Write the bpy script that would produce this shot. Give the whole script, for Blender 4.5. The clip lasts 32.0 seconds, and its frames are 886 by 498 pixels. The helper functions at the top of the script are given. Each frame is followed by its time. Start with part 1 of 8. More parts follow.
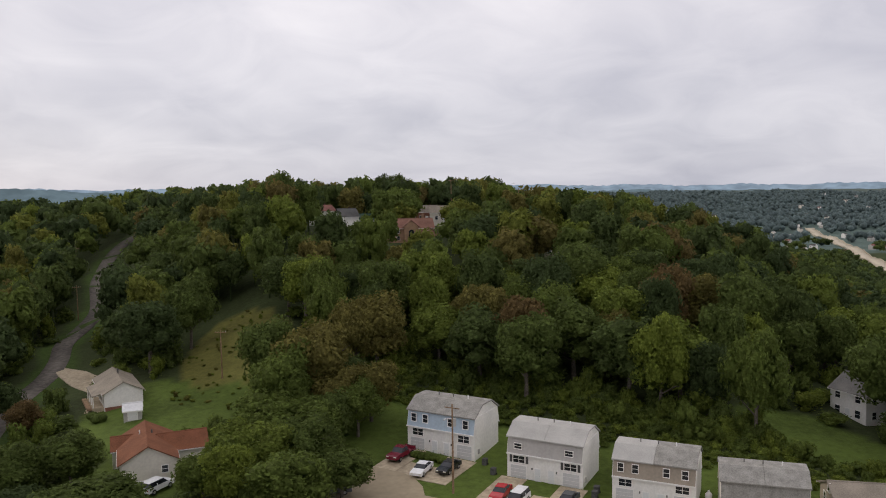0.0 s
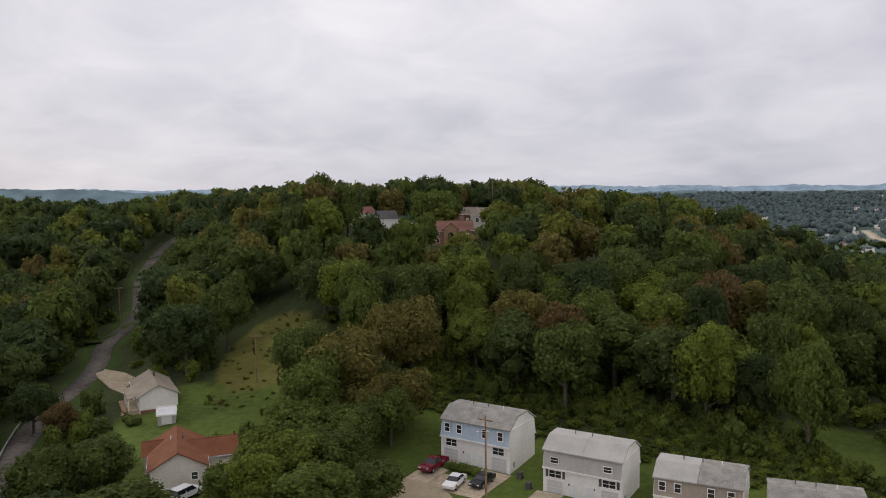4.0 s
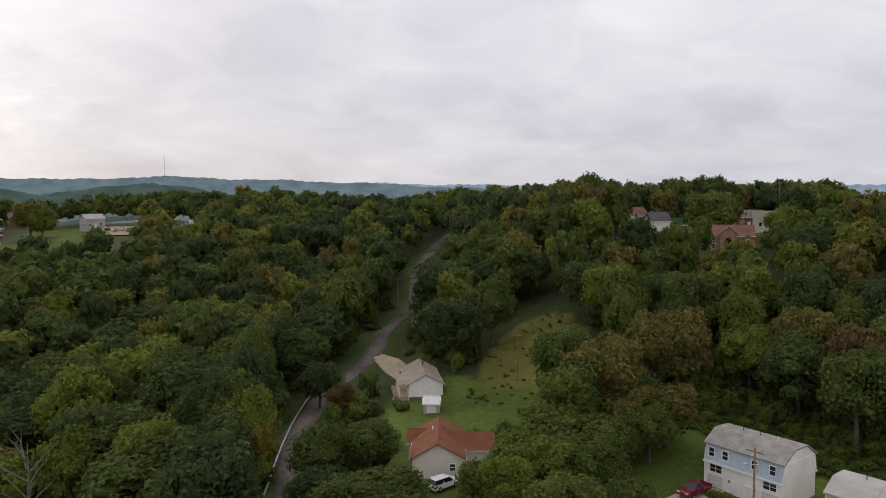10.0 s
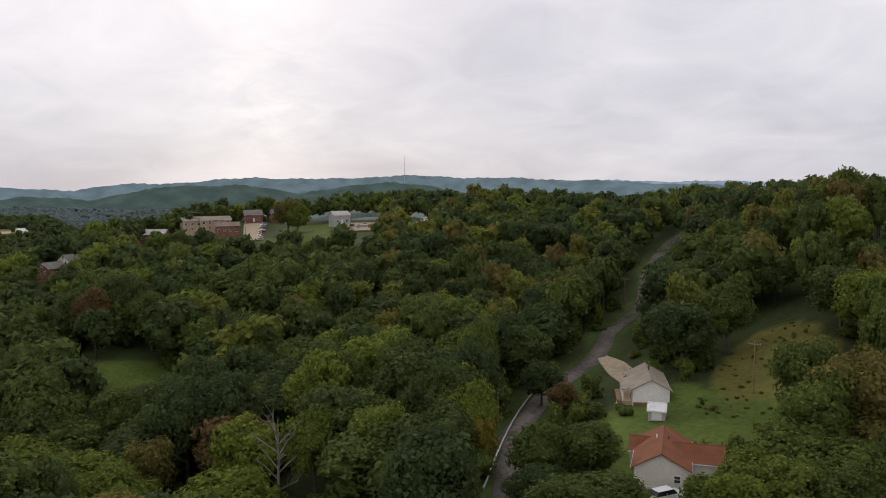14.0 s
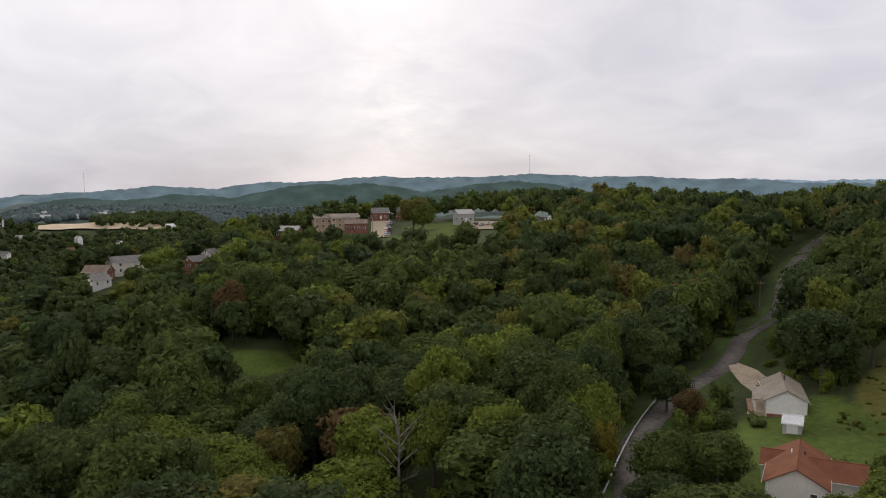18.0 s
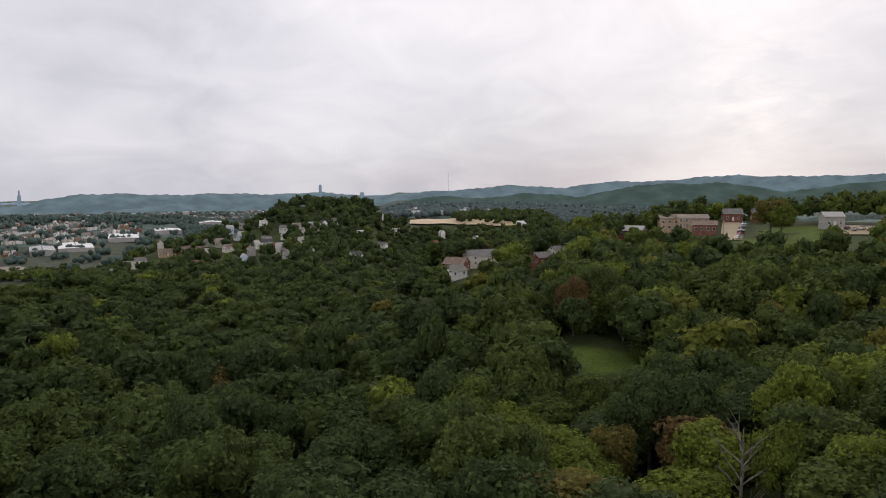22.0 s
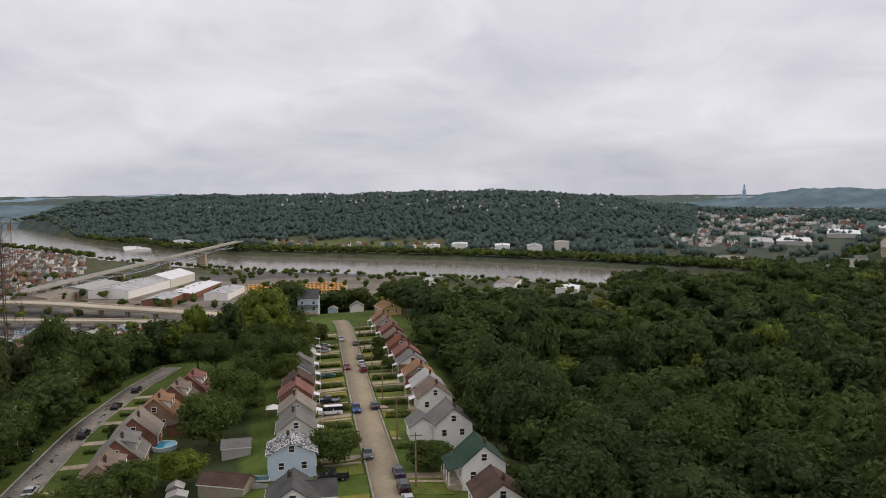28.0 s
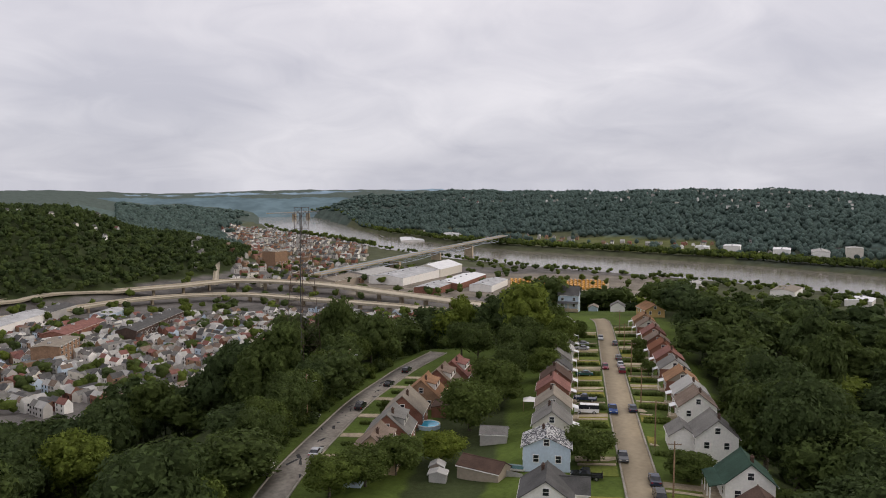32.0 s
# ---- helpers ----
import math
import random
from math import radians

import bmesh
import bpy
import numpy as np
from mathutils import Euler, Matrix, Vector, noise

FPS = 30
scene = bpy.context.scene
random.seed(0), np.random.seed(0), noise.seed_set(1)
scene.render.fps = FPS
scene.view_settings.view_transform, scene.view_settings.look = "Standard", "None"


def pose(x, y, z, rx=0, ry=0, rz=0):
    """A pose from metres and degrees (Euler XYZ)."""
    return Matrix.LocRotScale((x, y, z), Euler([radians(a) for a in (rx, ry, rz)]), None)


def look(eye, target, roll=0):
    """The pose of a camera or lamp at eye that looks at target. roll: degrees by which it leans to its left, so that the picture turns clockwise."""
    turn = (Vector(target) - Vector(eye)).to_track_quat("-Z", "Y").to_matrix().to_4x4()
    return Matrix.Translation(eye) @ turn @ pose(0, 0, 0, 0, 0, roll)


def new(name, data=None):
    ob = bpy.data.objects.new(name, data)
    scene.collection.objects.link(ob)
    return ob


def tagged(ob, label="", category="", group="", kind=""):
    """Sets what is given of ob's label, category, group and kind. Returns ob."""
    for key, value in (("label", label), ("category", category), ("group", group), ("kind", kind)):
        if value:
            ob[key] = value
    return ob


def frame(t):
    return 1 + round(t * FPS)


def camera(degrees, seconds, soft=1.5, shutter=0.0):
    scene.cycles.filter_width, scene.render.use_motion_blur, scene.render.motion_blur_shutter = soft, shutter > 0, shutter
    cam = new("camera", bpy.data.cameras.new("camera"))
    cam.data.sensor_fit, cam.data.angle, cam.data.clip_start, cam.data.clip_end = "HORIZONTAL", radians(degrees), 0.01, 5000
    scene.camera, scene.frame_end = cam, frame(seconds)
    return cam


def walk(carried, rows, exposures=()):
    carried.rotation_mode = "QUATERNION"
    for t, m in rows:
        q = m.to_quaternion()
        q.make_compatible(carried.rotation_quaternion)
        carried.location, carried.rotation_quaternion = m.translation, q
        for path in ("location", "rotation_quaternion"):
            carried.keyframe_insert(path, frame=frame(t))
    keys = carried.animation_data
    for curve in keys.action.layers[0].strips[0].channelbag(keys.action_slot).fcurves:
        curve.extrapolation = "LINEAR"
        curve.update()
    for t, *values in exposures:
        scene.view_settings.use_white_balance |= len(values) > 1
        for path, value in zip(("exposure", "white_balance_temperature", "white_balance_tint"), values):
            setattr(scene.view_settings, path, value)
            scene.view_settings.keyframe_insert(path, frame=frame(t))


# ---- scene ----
cam = camera(60.0, 32.0, 1.0)
CAM_Z = 40.0
EXPOSURES = [(0.0, 0.0), (32.0, 0.0)]
PATH = [
    (0, pose(-0.00, 0.01, 40.00, 85.40, 0.83, 0.00)),
    (0.5, pose(0.17, 0.45, 40.04, 85.38, 0.91, 0.05)),
    (1, pose(0.34, 0.89, 40.07, 85.37, 0.99, 0.73)),
    (1.5, pose(0.51, 1.34, 40.11, 85.36, 1.00, 2.12)),
    (2, pose(0.68, 1.78, 40.14, 85.33, 0.99, 2.39)),
    (2.5, pose(0.85, 2.22, 40.17, 85.28, 1.01, 2.60)),
    (3, pose(1.02, 2.66, 40.21, 85.30, 1.00, 2.88)),
    (3.5, pose(1.19, 3.10, 40.26, 85.43, 0.86, 3.18)),
    (5.5, pose(1.60, 4.06, 41.31, 85.54, 0.69, 3.57)),
    (6, pose(1.70, 4.30, 41.56, 85.52, 0.59, 4.03)),
    (6.5, pose(1.75, 4.43, 41.57, 85.45, 0.49, 5.42)),
    (7, pose(1.80, 4.56, 41.58, 85.41, 0.38, 9.95)),
    (7.5, pose(1.86, 4.68, 41.60, 85.38, 0.29, 14.82)),
    (8, pose(1.91, 4.81, 41.61, 85.36, 0.21, 18.00)),
    (8.5, pose(1.97, 4.94, 41.63, 85.35, 0.18, 20.21)),
    (9, pose(2.02, 5.07, 41.64, 85.34, 0.16, 21.88)),
    (9.5, pose(2.07, 5.21, 41.65, 85.33, 0.13, 22.48)),
    (10, pose(2.13, 5.33, 41.67, 85.32, 0.09, 23.45)),
    (10.5, pose(2.18, 5.46, 41.68, 85.31, 0.07, 25.40)),
    (11, pose(2.24, 5.59, 41.70, 85.30, 0.13, 27.88)),
    (11.5, pose(2.29, 5.72, 41.71, 85.30, 0.25, 30.29)),
    (12, pose(2.33, 5.85, 41.73, 85.31, 0.40, 32.44)),
    (12.5, pose(2.38, 5.98, 41.74, 85.29, 0.49, 34.40)),
    (13, pose(2.43, 6.11, 41.76, 85.26, 0.53, 36.48)),
    (13.5, pose(2.49, 6.24, 41.77, 85.23, 0.51, 38.73)),
    (14, pose(2.55, 6.37, 41.78, 85.22, 0.48, 40.46)),
    (14.5, pose(2.60, 6.50, 41.80, 85.22, 0.44, 42.42)),
    (16.5, pose(2.71, 6.64, 41.80, 85.23, 0.43, 47.31)),
    (17, pose(2.74, 6.67, 41.80, 85.24, 0.44, 48.15)),
    (17.5, pose(2.76, 6.70, 41.80, 85.21, 0.43, 49.05)),
    (18, pose(2.79, 6.74, 41.80, 85.19, 0.42, 49.74)),
    (18.5, pose(2.82, 6.77, 41.79, 85.17, 0.42, 50.33)),
    (19, pose(2.85, 6.80, 41.79, 85.17, 0.39, 51.35)),
    (19.5, pose(2.87, 6.83, 41.79, 85.17, 0.36, 53.17)),
    (20, pose(2.90, 6.86, 41.79, 85.15, 0.32, 55.48)),
    (20.5, pose(2.92, 6.90, 41.79, 85.18, 0.30, 60.59)),
    (21, pose(2.95, 6.93, 41.80, 85.27, 0.26, 66.71)),
    (21.5, pose(2.97, 6.97, 41.80, 85.32, 0.25, 70.79)),
    (22, pose(3.00, 7.00, 41.80, 85.31, 0.35, 75.13)),
    (22.5, pose(3.00, 7.00, 41.80, 85.29, 0.54, 80.05)),
    (23, pose(3.00, 7.00, 41.80, 85.25, 0.86, 86.36)),
    (23.5, pose(3.00, 7.00, 41.80, 85.27, 1.13, 92.46)),
    (24, pose(3.00, 7.00, 41.80, 85.35, 1.13, 98.06)),
    (24.5, pose(3.00, 6.99, 41.80, 85.39, 0.89, 102.76)),
    (25, pose(3.00, 6.99, 41.80, 85.39, 0.63, 107.98)),
    (25.5, pose(3.00, 7.00, 41.81, 85.39, 0.54, 112.88)),
    (26, pose(3.00, 7.00, 41.81, 85.39, 0.52, 117.93)),
    (26.5, pose(3.00, 7.00, 41.80, 85.33, 0.51, 121.26)),
    (28.5, pose(3.00, 7.00, 41.80, 85.24, 0.54, 126.50)),
    (29, pose(3.00, 7.00, 41.80, 85.18, 0.50, 127.71)),
    (29.5, pose(3.00, 7.00, 41.80, 85.14, 0.44, 128.03)),
    (30, pose(3.00, 7.00, 41.79, 85.10, 0.33, 131.42)),
    (30.5, pose(3.00, 7.01, 41.80, 85.09, 0.13, 138.30)),
    (31, pose(3.00, 7.01, 41.79, 85.10, -0.01, 141.72)),
    (31.5, pose(3.00, 7.01, 41.79, 85.11, -0.03, 143.65)),
    (32, pose(3.00, 7.00, 41.79, 85.12, -0.04, 144.90)),
]
walk(cam, PATH, EXPOSURES)


# ---- world, sun ----
SUN_AZ, SUN_EL = 53.0, 24.0
world = bpy.data.worlds.new("overcast_sky")
scene.world = world
world.use_nodes = True
wn, wl = world.node_tree.nodes, world.node_tree.links
wn.clear()
w_out = wn.new("ShaderNodeOutputWorld")
w_sky = wn.new("ShaderNodeTexSky")
w_sky.sky_type = "NISHITA"
w_sky.sun_disc = False
w_sky.sun_elevation = radians(SUN_EL)
w_sky.sun_rotation = radians(-SUN_AZ)
w_bg_sky = wn.new("ShaderNodeBackground")
w_bg_sky.inputs["Strength"].default_value = 0.08
wl.new(w_sky.outputs[0], w_bg_sky.inputs["Color"])
w_tc = wn.new("ShaderNodeTexCoord")
w_sep = wn.new("ShaderNodeSeparateXYZ")
wl.new(w_tc.outputs["Generated"], w_sep.inputs[0])


def wmath(op, a, b):
    n = wn.new("ShaderNodeMath")
    n.operation = op
    for i, v in enumerate((a, b)):
        if isinstance(v, (int, float)):
            n.inputs[i].default_value = v
        else:
            wl.new(v, n.inputs[i])
    return n.outputs[0]


w_h = wmath("ADD", wmath("MAXIMUM", w_sep.outputs["Z"], 0.0), 0.30)
w_px = wmath("DIVIDE", w_sep.outputs["X"], w_h)
w_py = wmath("DIVIDE", w_sep.outputs["Y"], w_h)
w_cmb = wn.new("ShaderNodeCombineXYZ")
wl.new(w_px, w_cmb.inputs[0])
wl.new(w_py, w_cmb.inputs[1])


def cloud_noise(scale, detail, rough, distort):
    n = wn.new("ShaderNodeTexNoise")
    n.inputs["Scale"].default_value = scale
    n.inputs["Detail"].default_value = detail
    n.inputs["Roughness"].default_value = rough
    n.inputs["Distortion"].default_value = distort
    wl.new(w_cmb.outputs[0], n.inputs["Vector"])
    return n.outputs["Fac"]


w_n = wmath("ADD", wmath("MULTIPLY", cloud_noise(0.9, 3, 0.5, 0.4), 0.7), wmath("MULTIPLY", cloud_noise(3.2, 5, 0.55, 0.8), 0.3))
w_ramp = wn.new("ShaderNodeValToRGB")
wl.new(w_n, w_ramp.inputs[0])
w_ramp.color_ramp.elements[0].position = 0.36
w_ramp.color_ramp.elements[0].color = (0.608, 0.597, 0.648, 1)
w_ramp.color_ramp.elements[1].position = 0.66
w_ramp.color_ramp.elements[1].color = (0.926, 0.89, 0.90, 1)
# thin cloud lets more light through overhead; towards the horizon it is deeper and greyer
w_hor = wn.new("ShaderNodeValToRGB")
wl.new(w_sep.outputs["Z"], w_hor.inputs[0])
w_hor.color_ramp.elements[0].position = 0.0
w_hor.color_ramp.elements[0].color = (0.725, 0.745, 0.80, 1)
w_hor.color_ramp.elements[1].position = 0.30
w_hor.color_ramp.elements[1].color = (1.075, 1.06, 1.07, 1)
w_mul = wn.new("ShaderNodeMix")
w_mul.data_type, w_mul.blend_type = "RGBA", "MULTIPLY"
w_mul.inputs["Factor"].default_value = 1.0
wl.new(w_ramp.outputs[0], w_mul.inputs[6])
wl.new(w_hor.outputs[0], w_mul.inputs[7])
# the cloud is thinner and warmer round the veiled sun
w_dot = wn.new("ShaderNodeVectorMath")
w_dot.operation = "DOT_PRODUCT"
wl.new(w_tc.outputs["Generated"], w_dot.inputs[0])
w_dot.inputs[1].default_value = (-math.cos(radians(SUN_EL)) * math.sin(radians(SUN_AZ)), math.cos(radians(SUN_EL)) * math.cos(radians(SUN_AZ)), math.sin(radians(SUN_EL)))
w_glow = wmath("MULTIPLY", wmath("POWER", wmath("MAXIMUM", w_dot.outputs["Value"], 0.0), 14.0), 0.075)
w_low = wn.new("ShaderNodeVectorMath")
w_low.operation = "DOT_PRODUCT"
wl.new(w_tc.outputs["Generated"], w_low.inputs[0])
w_low.inputs[1].default_value = (-math.cos(radians(6.5)) * math.sin(radians(52.5)), math.cos(radians(6.5)) * math.cos(radians(52.5)), math.sin(radians(6.5)))
w_edge = wmath("MULTIPLY", wmath("POWER", wmath("MAXIMUM", w_low.outputs["Value"], 0.0), 260.0), wmath("MULTIPLY", wmath("MAXIMUM", wmath("SUBTRACT", cloud_noise(7.0, 4, 0.6, 0.6), 0.42), 0.0), 0.55))
w_glow = wmath("ADD", w_glow, w_edge)
w_add = wn.new("ShaderNodeMix")
w_add.data_type, w_add.blend_type = "RGBA", "ADD"
wl.new(w_glow, w_add.inputs["Factor"])
wl.new(w_mul.outputs[2], w_add.inputs[6])
w_add.inputs[7].default_value = (1.0, 0.84, 0.68, 1)
w_bg_cloud = wn.new("ShaderNodeBackground")
w_bg_cloud.inputs["Strength"].default_value = 1.12
wl.new(w_add.outputs[2], w_bg_cloud.inputs["Color"])
w_mix = wn.new("ShaderNodeMixShader")
w_mix.inputs[0].default_value = 0.93
wl.new(w_bg_sky.outputs[0], w_mix.inputs[1])
wl.new(w_bg_cloud.outputs[0], w_mix.inputs[2])
wl.new(w_mix.outputs[0], w_out.inputs[0])

sun_data = bpy.data.lights.new("sun", "SUN")
sun_data.energy, sun_data.angle, sun_data.color = 1.0, radians(25), (1.0, 0.90, 0.76)
sun = new("sun", sun_data)
sun.matrix_world = look((0, 0, 300), (300 * math.sin(radians(SUN_AZ)), -300 * math.cos(radians(SUN_AZ)), 300 - 300 * math.tan(radians(SUN_EL))))


# ---- materials ----
def nodes_of(name):
    m = bpy.data.materials.new(name)
    m.use_nodes = True
    return m, m.node_tree.nodes, m.node_tree.links, m.node_tree.nodes["Principled BSDF"]


def surface(name, color, rough=0.8, grain=4.0, stain=0.25, amount=0.25, bump=0.0, metal=0.0, per_object=0.0, second=None):
    """A surface with variation at two scales: grain and stains, in metres of the object's own space."""
    m, n, l, b = nodes_of(name)
    tc = n.new("ShaderNodeTexCoord")
    fine = n.new("ShaderNodeTexNoise")
    fine.inputs["Scale"].default_value, fine.inputs["Detail"].default_value = grain, 3
    l.new(tc.outputs["Object"], fine.inputs["Vector"])
    broad = n.new("ShaderNodeTexNoise")
    broad.inputs["Scale"].default_value, broad.inputs["Detail"].default_value = stain, 4
    l.new(tc.outputs["Object"], broad.inputs["Vector"])
    add = n.new("ShaderNodeMath")
    add.operation = "ADD"
    l.new(fine.outputs["Fac"], add.inputs[0])
    l.new(broad.outputs["Fac"], add.inputs[1])
    last = add.outputs[0]
    if per_object:
        info = n.new("ShaderNodeObjectInfo")
        mul = n.new("ShaderNodeMath")
        mul.operation = "MULTIPLY_ADD"
        l.new(info.outputs["Random"], mul.inputs[0])
        mul.inputs[1].default_value = per_object
        l.new(last, mul.inputs[2])
        last = mul.outputs[0]
    ramp = n.new("ShaderNodeValToRGB")
    half = n.new("ShaderNodeMath")
    half.operation = "MULTIPLY"
    half.inputs[1].default_value = 0.5
    l.new(last, half.inputs[0])
    l.new(half.outputs[0], ramp.inputs[0])
    dark = second or tuple(c * (1 - amount * 1.6) for c in color)
    light = tuple(min(1, c * (1 + amount)) for c in color)
    ramp.color_ramp.elements[0].position, ramp.color_ramp.elements[1].position = 0.36, 0.64
    ramp.color_ramp.elements[0].color, ramp.color_ramp.elements[1].color = (*dark, 1), (*light, 1)
    l.new(ramp.outputs[0], b.inputs["Base Color"])
    b.inputs["Roughness"].default_value, b.inputs["Metallic"].default_value = rough, metal
    if rough >= 0.85:
        b.inputs["Specular IOR Level"].default_value = 0.15
    if bump:
        bn = n.new("ShaderNodeBump")
        bn.inputs["Strength"].default_value, bn.inputs["Distance"].default_value = 0.5, bump
        l.new(fine.outputs["Fac"], bn.inputs["Height"])
        l.new(bn.outputs[0], b.inputs["Normal"])
    return m


LEAF_STOPS = [(0.0, (0.054, 0.078, 0.031)), (0.30, (0.080, 0.108, 0.032)), (0.60, (0.108, 0.142, 0.032)), (0.79, (0.158, 0.196, 0.034)),
              (0.84, (0.148, 0.140, 0.036)), (0.91, (0.142, 0.118, 0.040)), (0.96, (0.142, 0.094, 0.042)), (1.0, (0.23, 0.20, 0.036))]


def foliage(name, stops=LEAF_STOPS):
    m, n, l, b = nodes_of(name)
    src = n.new("ShaderNodeAttribute")
    src.attribute_name = "tint"
    value = src.outputs["Fac"]
    ramp = n.new("ShaderNodeValToRGB")
    e = ramp.color_ramp.elements
    e[0].position, e[0].color = stops[0][0], (*stops[0][1], 1)
    e[1].position, e[1].color = stops[-1][0], (*stops[-1][1], 1)
    for p, c in stops[1:-1]:
        q = e.new(p)
        q.color = (*c, 1)
    l.new(value, ramp.inputs[0])
    geo = n.new("ShaderNodeNewGeometry")
    mr = n.new("ShaderNodeMapRange")
    mr.inputs["To Min"].default_value, mr.inputs["To Max"].default_value = 0.78, 1.26
    l.new(geo.outputs["Random Per Island"], mr.inputs["Value"])
    tc = n.new("ShaderNodeTexCoord")
    noise_n = n.new("ShaderNodeTexNoise")
    noise_n.inputs["Scale"].default_value = 0.35
    l.new(tc.outputs["Object"], noise_n.inputs["Vector"])
    mr2 = n.new("ShaderNodeMapRange")
    mr2.inputs["From Min"].default_value, mr2.inputs["From Max"].default_value = 0.3, 0.7
    mr2.inputs["To Min"].default_value, mr2.inputs["To Max"].default_value = 0.78, 1.24
    l.new(noise_n.outputs["Fac"], mr2.inputs["Value"])
    # the boughs inside a crown vary less than the sprays on it
    inner = n.new("ShaderNodeAttribute")
    inner.attribute_name = "inner"
    even = n.new("ShaderNodeMix")
    l.new(inner.outputs["Fac"], even.inputs[0])
    l.new(mr.outputs[0], even.inputs[2])
    even.inputs[3].default_value = 0.95
    mul = n.new("ShaderNodeMath")
    mul.operation = "MULTIPLY"
    l.new(even.outputs[0], mul.inputs[0])
    l.new(mr2.outputs[0], mul.inputs[1])
    mix = n.new("ShaderNodeVectorMath")
    mix.operation = "SCALE"
    l.new(ramp.outputs[0], mix.inputs[0])
    l.new(mul.outputs[0], mix.inputs["Scale"])
    l.new(mix.outputs[0], b.inputs["Base Color"])
    b.inputs["Roughness"].default_value = 0.75
    b.inputs["Specular IOR Level"].default_value = 0.06
    # leaf-sized mottling and relief
    speck = n.new("ShaderNodeTexNoise")
    speck.inputs["Scale"].default_value, speck.inputs["Detail"].default_value = 2.6, 3
    l.new(tc.outputs["Object"], speck.inputs["Vector"])
    mr3 = n.new("ShaderNodeMapRange")
    mr3.inputs["From Min"].default_value, mr3.inputs["From Max"].default_value = 0.32, 0.68
    mr3.inputs["To Min"].default_value, mr3.inputs["To Max"].default_value = 0.74, 1.28
    l.new(speck.outputs["Fac"], mr3.inputs["Value"])
    mul3 = n.new("ShaderNodeMath")
    mul3.operation = "MULTIPLY"
    l.new(mul.outputs[0], mul3.inputs[0])
    l.new(mr3.outputs[0], mul3.inputs[1])
    l.new(mul3.outputs[0], mix.inputs["Scale"])
    rough_n = n.new("ShaderNodeBump")
    rough_n.inputs["Strength"].default_value, rough_n.inputs["Distance"].default_value = 0.9, 0.35
    l.new(speck.outputs["Fac"], rough_n.inputs["Height"])
    l.new(rough_n.outputs[0], b.inputs["Normal"])
    # leaves let part of the light through
    thin = n.new("ShaderNodeBsdfTranslucent")
    l.new(mix.outputs[0], thin.inputs["Color"])
    both = n.new("ShaderNodeMixShader")
    both.inputs[0].default_value = 0.38
    l.new(b.outputs[0], both.inputs[1])
    l.new(thin.outputs[0], both.inputs[2])
    l.new(both.outputs[0], n["Material Output"].inputs["Surface"])
    return m


def ground_material():
    m, n, l, b = nodes_of("ground_cover")
    at = n.new("ShaderNodeAttribute")
    at.attribute_name = "cover"
    tc = n.new("ShaderNodeTexCoord")
    fine = n.new("ShaderNodeTexNoise")
    fine.inputs["Scale"].default_value, fine.inputs["Detail"].default_value, fine.inputs["Roughness"].default_value = 0.9, 6, 0.7
    l.new(tc.outputs["Object"], fine.inputs["Vector"])
    broad = n.new("ShaderNodeTexNoise")
    broad.inputs["Scale"].default_value, broad.inputs["Detail"].default_value = 0.07, 3
    l.new(tc.outputs["Object"], broad.inputs["Vector"])
    s = n.new("ShaderNodeMath")
    s.operation = "ADD"
    l.new(fine.outputs["Fac"], s.inputs[0])
    l.new(broad.outputs["Fac"], s.inputs[1])
    mr = n.new("ShaderNodeMapRange")
    mr.inputs["From Min"].default_value, mr.inputs["From Max"].default_value = 0.65, 1.35
    mr.inputs["To Min"].default_value, mr.inputs["To Max"].default_value = 0.55, 1.45
    l.new(s.outputs[0], mr.inputs["Value"])
    mul = n.new("ShaderNodeVectorMath")
    mul.operation = "SCALE"
    l.new(at.outputs["Color"], mul.inputs[0])
    l.new(mr.outputs[0], mul.inputs["Scale"])
    l.new(mul.outputs[0], b.inputs["Base Color"])
    b.inputs["Roughness"].default_value = 0.95
    b.inputs["Specular IOR Level"].default_value = 0.1
    bn = n.new("ShaderNodeBump")
    bn.inputs["Strength"].default_value, bn.inputs["Distance"].default_value = 0.7, 0.25
    l.new(fine.outputs["Fac"], bn.inputs["Height"])
    l.new(bn.outputs[0], b.inputs["Normal"])
    return m


def water_material():
    m, n, l, b = nodes_of("river_water")
    b.inputs["Base Color"].default_value = (0.20, 0.18, 0.145, 1)
    b.inputs["Roughness"].default_value = 0.15
    tc = n.new("ShaderNodeTexCoord")
    nz = n.new("ShaderNodeTexNoise")
    nz.inputs["Scale"].default_value, nz.inputs["Detail"].default_value = 0.12, 4
    l.new(tc.outputs["Object"], nz.inputs["Vector"])
    bn = n.new("ShaderNodeBump")
    bn.inputs["Strength"].default_value, bn.inputs["Distance"].default_value = 0.25, 0.6
    l.new(nz.outputs["Fac"], bn.inputs["Height"])
    l.new(bn.outputs[0], b.inputs["Normal"])
    return m


